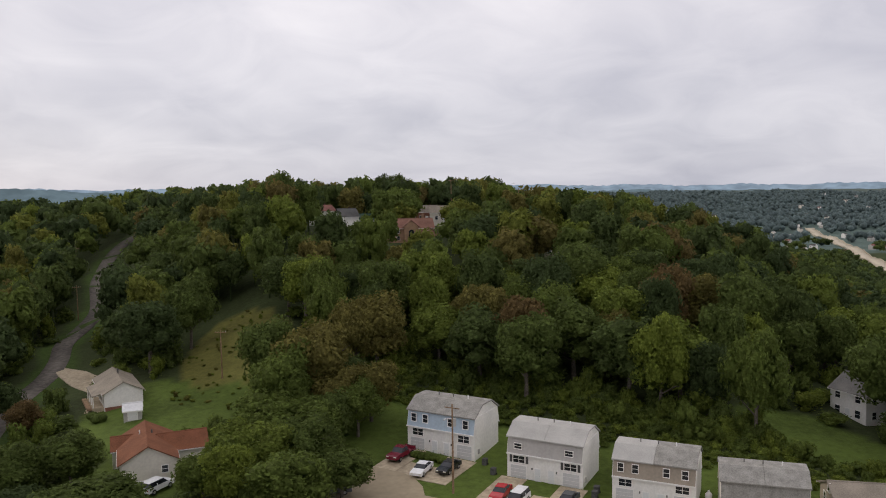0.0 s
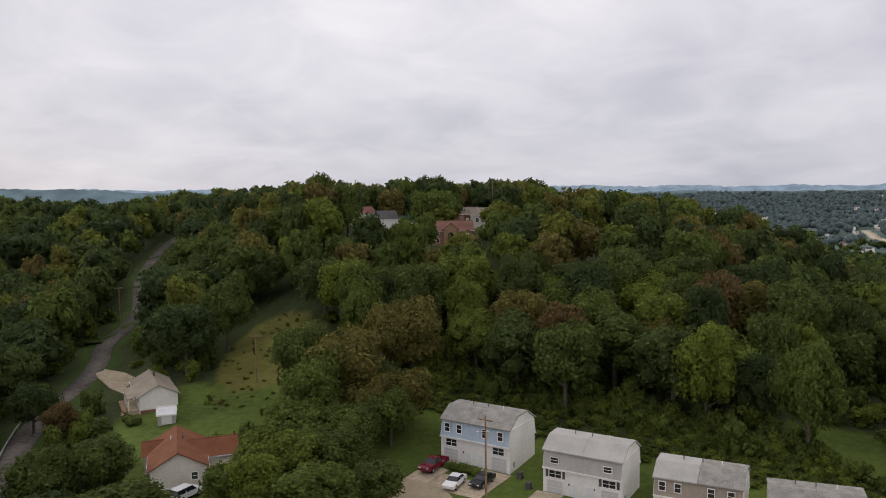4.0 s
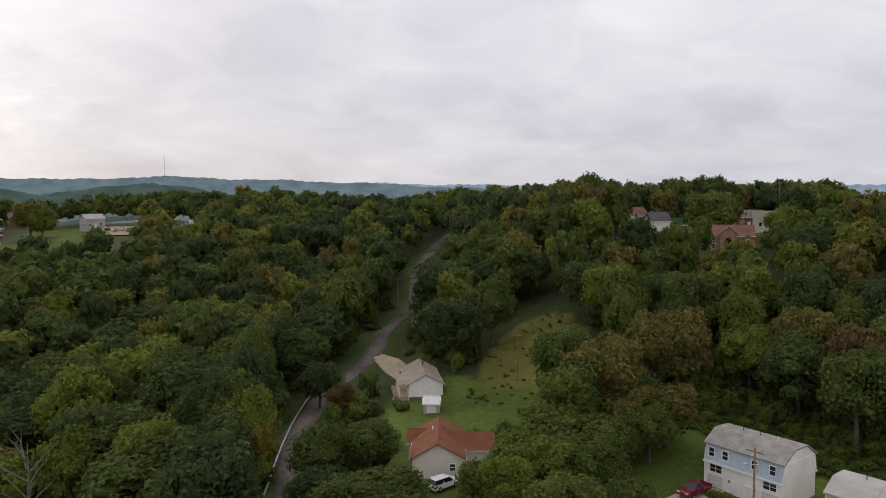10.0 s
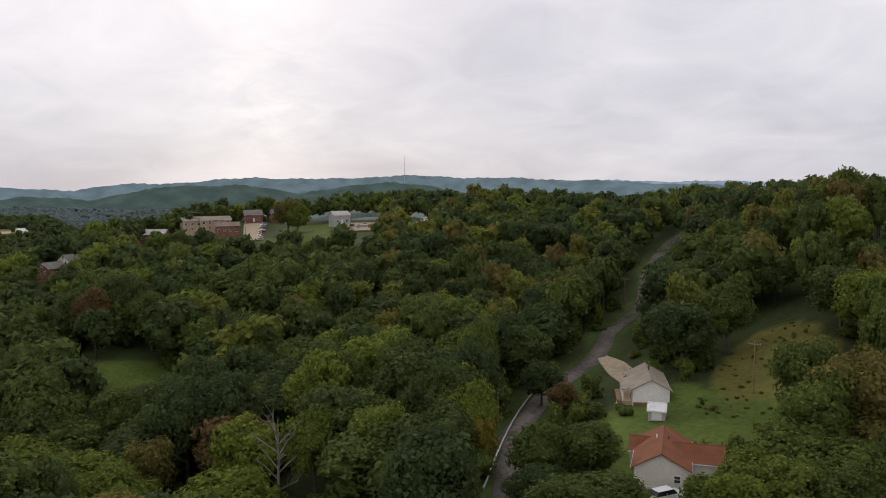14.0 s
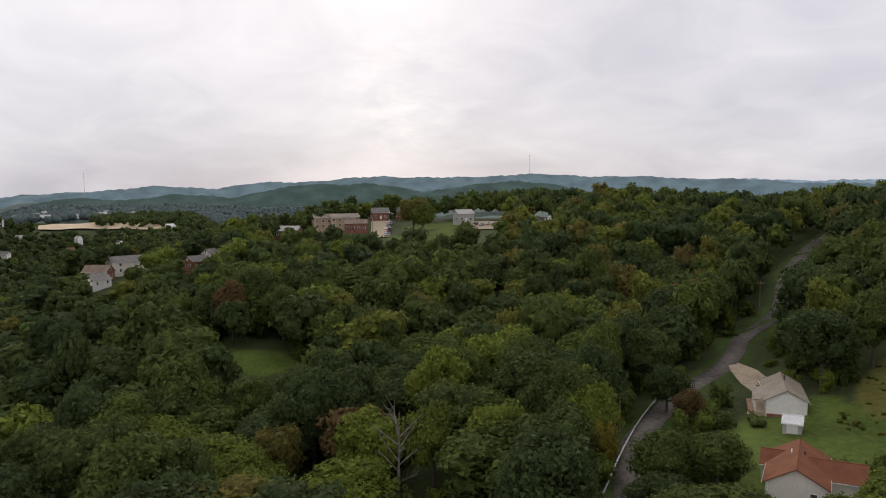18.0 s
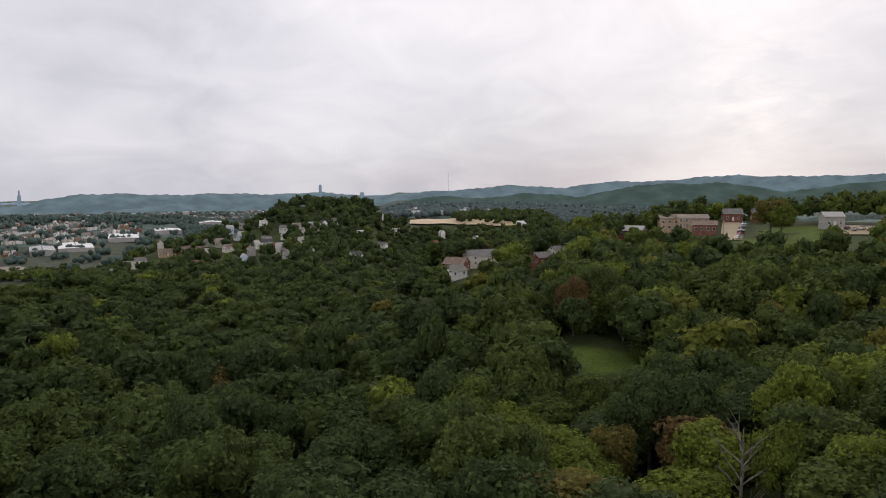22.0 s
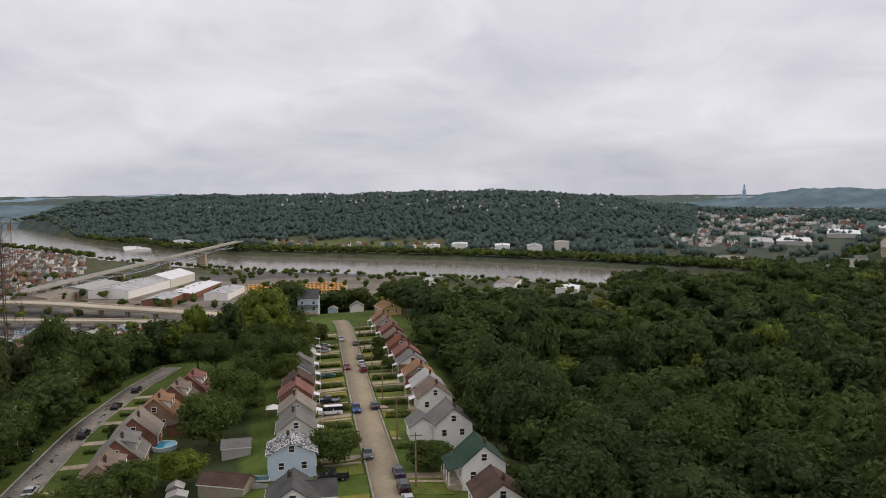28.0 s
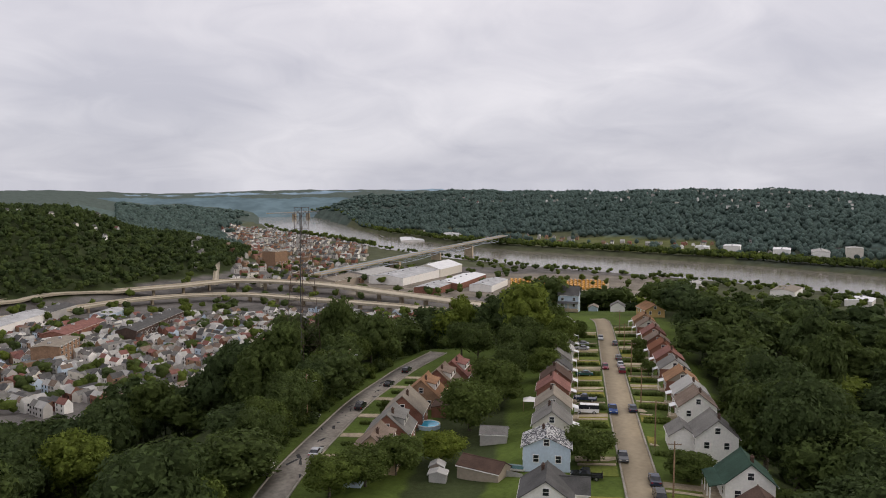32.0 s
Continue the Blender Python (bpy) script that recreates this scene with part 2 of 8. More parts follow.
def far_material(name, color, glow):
    """Hills kilometres away as a plain backdrop, with the air's haze put into colour and emission."""
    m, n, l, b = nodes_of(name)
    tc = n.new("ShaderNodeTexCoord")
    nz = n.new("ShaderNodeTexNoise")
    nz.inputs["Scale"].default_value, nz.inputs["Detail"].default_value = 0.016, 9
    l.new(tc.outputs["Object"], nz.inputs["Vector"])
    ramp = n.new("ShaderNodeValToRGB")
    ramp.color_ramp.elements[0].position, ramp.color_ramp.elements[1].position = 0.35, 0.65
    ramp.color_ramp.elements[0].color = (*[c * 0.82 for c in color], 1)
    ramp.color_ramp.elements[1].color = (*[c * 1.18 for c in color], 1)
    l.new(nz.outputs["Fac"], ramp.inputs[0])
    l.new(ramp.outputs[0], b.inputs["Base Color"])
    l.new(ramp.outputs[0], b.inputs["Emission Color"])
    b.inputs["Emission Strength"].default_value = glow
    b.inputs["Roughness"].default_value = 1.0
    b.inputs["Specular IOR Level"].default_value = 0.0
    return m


M = {}
M["leaf"] = foliage("woodland_leaves")
# the two distant leaf materials have bluish air haze mixed into their colours
M["leaf_far"] = foliage("far_woodland_leaves_hazed", [(0.0, (0.102, 0.146, 0.128)), (1.0, (0.120, 0.168, 0.146))])
M["leaf_haze"] = foliage("distant_valley_leaves_hazed", [(0.0, (0.120, 0.160, 0.160)), (1.0, (0.140, 0.184, 0.180))])
M["bark"] = surface("bark", (0.13, 0.11, 0.09), 0.9, 6, 0.8, 0.35, 0.03)
M["dead_wood"] = surface("bare_grey_wood", (0.21, 0.19, 0.16), 0.9, 6, 0.8, 0.3)
M["ground"] = ground_material()
M["water"] = water_material()
M["asphalt"] = surface("worn_asphalt", (0.150, 0.134, 0.116), 0.9, 1.2, 0.12, 0.3, 0.02)
M["old_asphalt"] = surface("sun_bleached_asphalt", (0.26, 0.235, 0.20), 0.9, 1.2, 0.12, 0.24, 0.02)
M["street"] = surface("pale_street_concrete", (0.35, 0.29, 0.20), 0.9, 1.0, 0.06, 0.10, 0.01)
M["patch"] = surface("tar_patch", (0.05, 0.05, 0.05), 0.9, 2.0, 0.5, 0.3)
M["concrete"] = surface("concrete", (0.42, 0.35, 0.25), 0.9, 1.5, 0.2, 0.22, 0.01)
M["kerb"] = surface("kerb_concrete", (0.33, 0.30, 0.25), 0.9, 2, 0.3, 0.2)
M["white"] = surface("white_siding", (0.82, 0.795, 0.755), 0.7, 2.5, 0.3, 0.07)
M["trim"] = surface("white_trim_paint", (0.82, 0.80, 0.77), 0.6, 3, 0.5, 0.05)
M["blue"] = surface("pale_blue_siding", (0.40, 0.49, 0.57), 0.7, 2.5, 0.3, 0.08)
M["lightblue"] = surface("light_blue_siding", (0.52, 0.62, 0.72), 0.7, 2.5, 0.3, 0.08)
M["greysiding"] = surface("grey_siding", (0.42, 0.40, 0.375), 0.7, 2.5, 0.3, 0.08)
M["tan"] = surface("tan_siding", (0.33, 0.28, 0.22), 0.7, 2.5, 0.3, 0.10)
M["cream"] = surface("cream_siding", (0.66, 0.62, 0.54), 0.7, 2.5, 0.3, 0.07)
M["yellow"] = surface("mustard_siding", (0.52, 0.36, 0.14), 0.75, 2.5, 0.3, 0.1)
M["brick"] = surface("red_brick", (0.22, 0.105, 0.075), 0.9, 9, 0.5, 0.28, 0.01, per_object=0.2)
M["brickbrown"] = surface("brown_brick", (0.29, 0.185, 0.12), 0.9, 9, 0.5, 0.25, 0.01, per_object=0.2)
M["brickpale"] = surface("buff_brick", (0.48, 0.36, 0.24), 0.9, 9, 0.5, 0.2, 0.01)
M["r_grey"] = surface("grey_shingles", (0.19, 0.183, 0.168), 0.9, 7, 0.35, 0.22, 0.01)
M["r_light"] = surface("light_grey_shingles", (0.42, 0.41, 0.385), 0.85, 7, 0.35, 0.12, 0.01)
M["r_stained"] = surface("weather_stained_shingles", (0.29, 0.28, 0.255), 0.9, 5.0, 0.8, 0.20, 0.01)
M["r_dark"] = surface("dark_grey_shingles", (0.10, 0.098, 0.095), 0.9, 7, 0.35, 0.25, 0.01)
M["r_brown"] = surface("brown_shingles", (0.21, 0.16, 0.125), 0.9, 7, 0.35, 0.25, 0.01)
M["r_darkbrown"] = surface("dark_brown_shingles", (0.10, 0.065, 0.05), 0.9, 7, 0.35, 0.25, 0.01)
M["r_villa"] = surface("red_brown_shingles", (0.20, 0.105, 0.078), 0.9, 7, 0.35, 0.22, 0.01)
M["r_red"] = surface("red_shingles", (0.24, 0.115, 0.095), 0.9, 7, 0.35, 0.25, 0.01)
M["r_orange"] = surface("rust_orange_shingles", (0.205, 0.084, 0.046), 0.9, 7, 0.35, 0.22, 0.01)
M["r_tan"] = surface("orange_brown_shingles", (0.30, 0.17, 0.095), 0.9, 7, 0.35, 0.25, 0.01)
M["r_green"] = surface("dark_green_shingles", (0.040, 0.075, 0.055), 0.9, 7, 0.35, 0.25, 0.01)
M["r_taupe"] = surface("taupe_shingles", (0.27, 0.235, 0.19), 0.9, 7, 0.35, 0.18, 0.01)
M["r_white"] = surface("white_flat_roof", (0.74, 0.74, 0.74), 0.7, 2, 0.15, 0.10)
M["r_metal"] = surface("weathered_metal_roof", (0.42, 0.42, 0.42), 0.6, 1.5, 0.12, 0.25)
M["pane"] = surface("dark_window_glass", (0.025, 0.028, 0.033), 0.08, 1, 0.5, 0.3)
M["door"] = surface("white_door_paint", (0.75, 0.75, 0.74), 0.5, 3, 0.6, 0.05)
M["garage"] = surface("garage_door_paint", (0.56, 0.56, 0.55), 0.5, 3, 0.6, 0.06)
M["wood"] = surface("weathered_wood", (0.28, 0.185, 0.115), 0.9, 5, 0.6, 0.3, 0.01)
M["rail"] = surface("galvanised_rail", (0.52, 0.53, 0.54), 0.5, 4, 0.5, 0.15, 0, 0.6)
M["steel"] = surface("rusty_brown_steel", (0.10, 0.065, 0.05), 0.7, 4, 0.5, 0.25, 0, 0.3)
M["bridge"] = surface("grey_bridge_steel", (0.33, 0.37, 0.42), 0.6, 1, 0.1, 0.15)
M["tyre"] = surface("black_rubber", (0.02, 0.02, 0.02), 0.9, 6, 1, 0.3)
M["rim"] = surface("alloy_rim", (0.5, 0.5, 0.5), 0.35, 6, 1, 0.1, 0, 0.8)
M["lamp"] = surface("lamp_lens", (0.7, 0.68, 0.62), 0.2, 6, 1, 0.1)
M["tail"] = surface("red_tail_lens", (0.35, 0.02, 0.02), 0.25, 6, 1, 0.1)
for key, col in dict(red=(0.42, 0.02, 0.025), darkred=(0.16, 0.015, 0.03), white=(0.78, 0.78, 0.78), black=(0.015, 0.016, 0.018), silver=(0.42, 0.43, 0.45),
                     blue=(0.03, 0.07, 0.22), navy=(0.02, 0.03, 0.06), grey=(0.09, 0.095, 0.10), green=(0.03, 0.10, 0.10)).items():
    M["car_" + key] = surface(key + "_car_paint", col, 0.22, 3, 0.5, 0.06)
M["poolwater"] = surface("pool_water", (0.06, 0.42, 0.62), 0.1, 2, 0.5, 0.12)
M["poolwall"] = surface("pool_wall", (0.42, 0.52, 0.60), 0.6, 2, 0.5, 0.1)
M["viaduct"] = surface("pale_viaduct_concrete", (0.50, 0.44, 0.34), 0.85, 0.5, 0.04, 0.12)
M["lawn_yellow"] = surface("dry_yellow_green_lawn", (0.23, 0.21, 0.045), 0.95, 1.6, 0.25, 0.22, 0.03)
M["lawn_green"] = surface("mown_green_lawn", (0.135, 0.160, 0.032), 0.95, 1.6, 0.25, 0.22, 0.03)
M["lawn_dark"] = surface("dark_green_lawn", (0.070, 0.092, 0.022), 0.95, 1.6, 0.25, 0.22, 0.03)
M["soil"] = surface("field_stubble", (0.55, 0.44, 0.30), 0.95, 0.3, 0.03, 0.15)
M["bus"] = surface("bus_yellow_paint", (0.62, 0.30, 0.03), 0.5, 2, 0.3, 0.1)
M["awning"] = surface("white_awning_metal", (0.72, 0.72, 0.72), 0.5, 3, 0.5, 0.06)
M["cloth_tan"] = surface("tan_canvas", (0.60, 0.42, 0.24), 0.8, 3, 0.5, 0.1)
M["tank"] = surface("white_storage_tank_paint", (0.74, 0.73, 0.71), 0.6, 0.3, 0.05, 0.06)
# bluer and brighter with distance: haze painted in, lifted by a glow
M["far_near"] = far_material("hazed_wooded_ridge", (0.052, 0.078, 0.070), 0.30)
M["far_mid"] = far_material("hazed_blue_green_hills", (0.086, 0.120, 0.136), 0.58)
M["far_far"] = far_material("pale_blue_distance_haze", (0.14, 0.185, 0.23), 0.75)


# ---- building helpers ----
rng = np.random.default_rng(7)


def at(az, d):
    """Plan position at a bearing (degrees to the left of the first view) and a distance."""
    a = radians(az)
    return -d * math.sin(a), d * math.cos(a)


class Mesh:
    """Collects vertices and faces, with a material slot for each face."""

    def __init__(self):
        self.v, self.f, self.m = [], [], []

    def add(self, verts, faces, slot=0):
        k = len(self.v)
        self.v.extend(tuple(p) for p in verts)
        self.f.extend(tuple(i + k for i in f) for f in faces)
        self.m.extend([slot] * len(faces))
        return self

    def box(self, x0, x1, y0, y1, z0, z1, slot=0, bevel=0.0):
        if bevel:
            b = bevel
            v = []
            for z, q in ((z0, b), (z0 + b, 0), (z1 - b, 0), (z1, b)):
                v += [(x0 + q, y0 + q, z), (x1 - q, y0 + q, z), (x1 - q, y1 - q, z), (x0 + q, y1 - q, z)]
            f = [(3, 2, 1, 0), (12, 13, 14, 15)]
            for k in (0, 4, 8):
                f += [(k + i, k + (i + 1) % 4, k + 4 + (i + 1) % 4, k + 4 + i) for i in range(4)]
            return self.add(v, f, slot)
        v = [(x0, y0, z0), (x1, y0, z0), (x1, y1, z0), (x0, y1, z0), (x0, y0, z1), (x1, y0, z1), (x1, y1, z1), (x0, y1, z1)]
        return self.add(v, [(3, 2, 1, 0), (4, 5, 6, 7), (0, 1, 5, 4), (1, 2, 6, 5), (2, 3, 7, 6), (3, 0, 4, 7)], slot)

    def prism(self, profile, x0, x1, slot=0):
        """A closed profile of (y, z), pushed along x."""
        n = len(profile)
        v = [(x0, y, z) for y, z in profile] + [(x1, y, z) for y, z in profile]
        f = [tuple(range(n))[::-1], tuple(range(n, 2 * n))] + [(i, (i + 1) % n, n + (i + 1) % n, n + i) for i in range(n)]
        return self.add(v, f, slot)

    def tube(self, a, b, ra, rb, sides=8, slot=0):
        a, b = Vector(a), Vector(b)
        q = (b - a).to_track_quat("Z", "Y")
        v = []
        for p, r in ((a, ra), (b, rb)):
            for i in range(sides):
                w = 2 * math.pi * i / sides
                v.append(p + q @ Vector((r * math.cos(w), r * math.sin(w), 0)))
        f = [(i, (i + 1) % sides, sides + (i + 1) % sides, sides + i) for i in range(sides)]
        f += [tuple(range(sides))[::-1], tuple(range(sides, 2 * sides))]
        return self.add(v, f, slot)

    def data(self, name, mats):
        me = bpy.data.meshes.new(name)
        me.from_pydata(self.v, [], self.f)
        for m in mats if isinstance(mats, (list, tuple)) else [mats]:
            me.materials.append(m)
        me.polygons.foreach_set("material_index", self.m)
        me.update()
        return me


def part(name, mesh, mats, parent, label="", m=None):
    ob = new(name, mesh.data(name, mats) if isinstance(mesh, Mesh) else mesh)
    ob.parent = parent
    if m is not None:
        ob.matrix_basis = m
    if label:
        ob["label"] = label
    return ob


def thing(name, label, category, group="", kind="", m=None):
    ob = new(name)
    ob.empty_display_size = 0.5
    tagged(ob, label, category, group, kind)
    if m is not None:
        ob.matrix_world = m
    return ob


def flat_mesh(name, v, f, mats, smooth=False):
    me = bpy.data.meshes.new(name)
    v, f = np.asarray(v, np.float32), np.asarray(f, np.int32)
    k = f.shape[1]
    me.vertices.add(len(v))
    me.vertices.foreach_set("co", v.ravel())
    me.loops.add(f.size)
    me.loops.foreach_set("vertex_index", f.ravel())
    me.polygons.add(len(f))
    me.polygons.foreach_set("loop_start", np.arange(0, f.size, k, dtype=np.int32))
    if smooth:
        me.polygons.foreach_set("use_smooth", np.ones(len(f), bool))
    for m in mats if isinstance(mats, (list, tuple)) else [mats]:
        me.materials.append(m)
    me.update(calc_edges=True)
    return me


# ---- the lie of the land: height along bearings ----
LAND = {
    -180: [(0, -6), (120, -20), (300, -60), (450, -76), (5000, -76)],
    -60: [(0, -2), (100, 0), (200, 0), (350, -15), (600, -60), (1000, -80), (2000, -60), (5000, -40)],
    -30: [(0, -2), (100, 0), (130, 0), (200, -4), (270, -13), (400, -32), (600, -48), (900, -56), (1500, -52), (1900, -42), (2300, -16), (2600, 4), (3000, 5), (5000, 0)],
    -25: [(0, -2), (100, 0), (130, 1), (200, 5), (255, 1), (400, -25), (600, -46), (900, -56), (1500, -52), (1900, -40), (2300, -12), (2600, 6), (3000, 5), (5000, 0)],
    -20: [(0, -2), (105, 0), (130, 2), (200, 13), (255, 14), (400, -15), (600, -42), (900, -56), (1500, -50), (1900, -36), (2300, -8), (2600, 8), (5000, 0)],
    -14: [(0, -2), (110, 0), (135, 3), (180, 13), (255, 22), (330, 15), (500, -20), (900, -50), (1500, -44), (2000, -26), (2600, 8), (5000, 0)],
    0: [(0, -2), (115, 0), (135, 3), (170, 9), (215, 20), (240, 23.5), (300, 26), (450, 20), (700, -10), (1200, -60), (2500, -20), (5000, 0)],
    12: [(0, -2), (115, 0), (140, 3), (180, 12), (230, 26), (280, 27), (420, 24), (600, 0), (1200, -40), (2500, -10), (5000, 0)],
    20: [(0, -2), (110, 0), (160, 3), (190, 7), (240, 15), (300, 22), (450, 24), (700, 10), (1500, -30), (5000, 0)],
    27: [(0, -2), (108, 0), (150, 0.5), (185, 1), (260, 7), (310, 12), (400, 20), (600, 15), (1500, -30), (5000, 0)],
    36: [(0, -4), (120, -3), (130, -2), (170, -3), (230, 2), (300, 12), (400, 23), (600, 15), (1500, -30), (5000, 0)],
    45: [(0, -5), (120, -9), (200, -6), (300, 6), (420, 21), (480, 21), (700, 0), (1500, -60), (5000, 0)],
    55: [(0, -6), (110, -13), (170, -13), (250, -2), (350, 9), (450, 18.5), (520, 19), (700, -10), (1500, -60), (5000, 0)],
    63: [(0, -6), (110, -14), (155, -16), (190, -8), (212, -3.5), (240, -1), (330, 4), (400, 11), (440, 11), (560, -16), (900, -48), (1500, -55), (5000, 0)],
    68: [(0, -7), (110, -16), (190, -19), (250, -12), (330, -3), (380, 2), (430, -2), (560, -32), (800, -42), (1000, -8), (1200, -8), (2000, -30), (5000, 0)],
    74: [(0, -7), (110, -17), (200, -24), (290, -15), (345, -4), (392, 0), (420, -4), (480, -20), (600, -42), (800, -42), (985, -7), (1200, -8), (2000, -30), (5000, 0)],
    78: [(0, -7), (110, -18), (220, -28), (300, -24), (400, -26), (600, -40), (800, -30), (985, -7), (1200, -8), (2000, -30), (5000, 0)],
    80.5: [(0, -7), (110, -18.5), (230, -29), (350, -26), (550, -26), (700, -8), (850, 20), (1000, 4), (1300, -50), (5000, -40)],
    85: [(0, -7), (110, -20), (250, -32), (400, -28), (550, -18), (700, -6), (850, 22), (1000, 10), (1500, -60), (5000, -40)],
    90: [(0, -7), (110, -20), (250, -32), (400, -28), (550, -20), (700, -9), (800, 0), (900, -20), (1150, -79), (1700, -76), (2000, -62), (2300, -56), (2900, -56), (5000, -30)],
    95: [(0, -7), (110, -20), (220, -32), (350, -28), (500, -22), (650, -14), (720, -14), (900, -70), (1150, -79), (1600, -77), (1900, -66), (2080, -50), (2180, -42), (2300, -54), (2900, -56), (5000, -30)],
    100: [(0, -7), (110, -20), (220, -31), (330, -24), (440, -18), (580, -24), (800, -79), (1300, -79), (1550, -76), (1800, -66), (2020, -50), (2150, -38), (2300, -52), (2900, -56), (5000, -30)],
    105: [(0, -7), (110, -19), (220, -29), (320, -20), (400, -15), (480, -32), (700, -79), (1300, -79), (1550, -75), (1800, -62), (2020, -46), (2150, -36), (2300, -50), (2900, -56), (5000, -30)],
    109: [(0, -6), (110, -17), (200, -27), (300, -20), (385, -15), (455, -30), (675, -79), (1350, -79), (1500, -70), (1700, -46), (1950, -24), (2150, -22), (2400, -50), (5000, -30)],
    113: [(0, -6), (110, -14), (180, -25), (280, -20), (370, -15), (430, -28), (650, -79), (1320, -79), (1450, -70), (1700, -28), (2000, -3), (2200, -2), (2600, -40), (5000, -30)],
    121: [(0, -6), (100, -8), (130, -9), (170, -16), (250, -17), (330, -14), (400, -28), (600, -78), (1360, -79), (1440, -78), (1700, -30), (2020, 14), (2200, 16), (2600, -20), (5000, -20)],
    128: [(0, -6), (100, -7.5), (118, -8), (310, -12), (345, -14), (450, -48), (600, -78), (1450, -79), (1560, -76), (1800, -30), (2120, 10), (2300, 14), (2700, -20), (5000, -20)],
    136: [(0, -6), (100, -8), (120, -8.5), (310, -13), (345, -16), (450, -50), (600, -78), (1560, -79), (1700, -74), (1950, -36), (2300, 4), (2500, 9), (2900, -20), (5000, -20)],
    143: [(0, -6), (110, -10), (180, -12), (250, -15), (330, -28), (450, -64), (550, -78), (1700, -79), (1850, -72), (2150, -25), (2500, 8), (5000, 0)],
    150: [(0, -6), (110, -9), (150, -11), (220, -14), (260, -20), (360, -55), (450, -76), (2150, -79), (2350, -60), (2800, -10), (5000, 0)],
    156: [(0, -6), (110, -9), (131, -10), (200, -14), (240, -19), (330, -48), (420, -74), (500, -77), (3300, -79), (3700, -40), (5000, 0)],
    165: [(0, -6), (100, -14), (150, -22), (220, -33), (300, -53), (390, -75), (860, -77), (960, -60), (1150, -35), (1500, -60), (5000, -20)],
    172: [(0, -6), (100, -15), (155, -24), (240, -42), (340, -73), (450, -76), (780, -76), (860, -52), (1030, -4), (1150, 4), (1500, -20), (5000, 0)],
    180: [(0, -6), (120, -20), (300, -60), (450, -76), (780, -76), (880, -50), (1050, 0), (1250, 6), (1700, -10), (5000, 0)],
}
LAND_AZ = np.array(sorted(LAND), float)
LAND_D = np.concatenate([np.arange(0, 500, 10.0), np.arange(500, 3000, 40.0), np.arange(3000, 5200, 200.0)])
LAND_Z = np.array([np.interp(LAND_D, *zip(*LAND[a])) for a in LAND_AZ])
RIVER_AZ = [40, 60, 90, 100, 110, 120, 130, 138, 144, 149, 151, 154.7, 157, 158.8]
RIVER_NEAR = [2500, 1500, 800, 835, 900, 965, 1040, 1120, 1230, 1400, 1540, 1790, 1960, 2400]
RIVER_FAR = [2700, 1700, 1050, 1090, 1165, 1255, 1345, 1440, 1570, 1840, 2100, 3050, 3100, 3100]
RIVER_Z = -85.0

# streets: plan points with widths and heights
HILL_ROAD = [(-46, 70), (-61, 95), (-69.6, 106), (-77, 125), (-82, 143), (-84, 158), (-88, 172), (-93, 185), (-94, 198), (-96, 210), (-103, 226), (-111, 244), (-119, 270), (-125, 295), (-131, 330), (-138, 370), (-146, 404)]
MAIN_STREET = [(-63, -43), (-89, -68.9), (-120.3, -101.0), (-162.9, -143.8), (-200, -180.8), (-218, -199.5), (-223, -208)]
BACK_STREET = [(-34, -99), (-52.2, -119.5), (-71, -140.3), (-88.7, -158.9), (-106.4, -174.6), (-121, -187.5), (-133, -197), (-146, -206)]
ROADS = [(HILL_ROAD, 4.3), (MAIN_STREET, 5.5), (BACK_STREET, 5.4)]


def dense(points, step=3.0):
    pts = np.asarray(points, float)
    # Catmull-Rom through the points, then even steps
    p = np.vstack([2 * pts[0] - pts[1], pts, 2 * pts[-1] - pts[-2]])
    out = []
    for i in range(1, len(p) - 2):
        t = np.linspace(0, 1, 20, endpoint=False)[:, None]
        a, b, c, d = p[i - 1], p[i], p[i + 1], p[i + 2]
        out.append(0.5 * (2 * b + (c - a) * t + (2 * a - 5 * b + 4 * c - d) * t**2 + (3 * b - a - 3 * c + d) * t**3))
    q = np.vstack(out + [pts[-1:]])
    s = np.concatenate([[0], np.cumsum(np.hypot(*np.diff(q, axis=0).T))])
    u = np.arange(0, s[-1], step)
    return np.stack([np.interp(u, s, q[:, 0]), np.interp(u, s, q[:, 1])], 1)


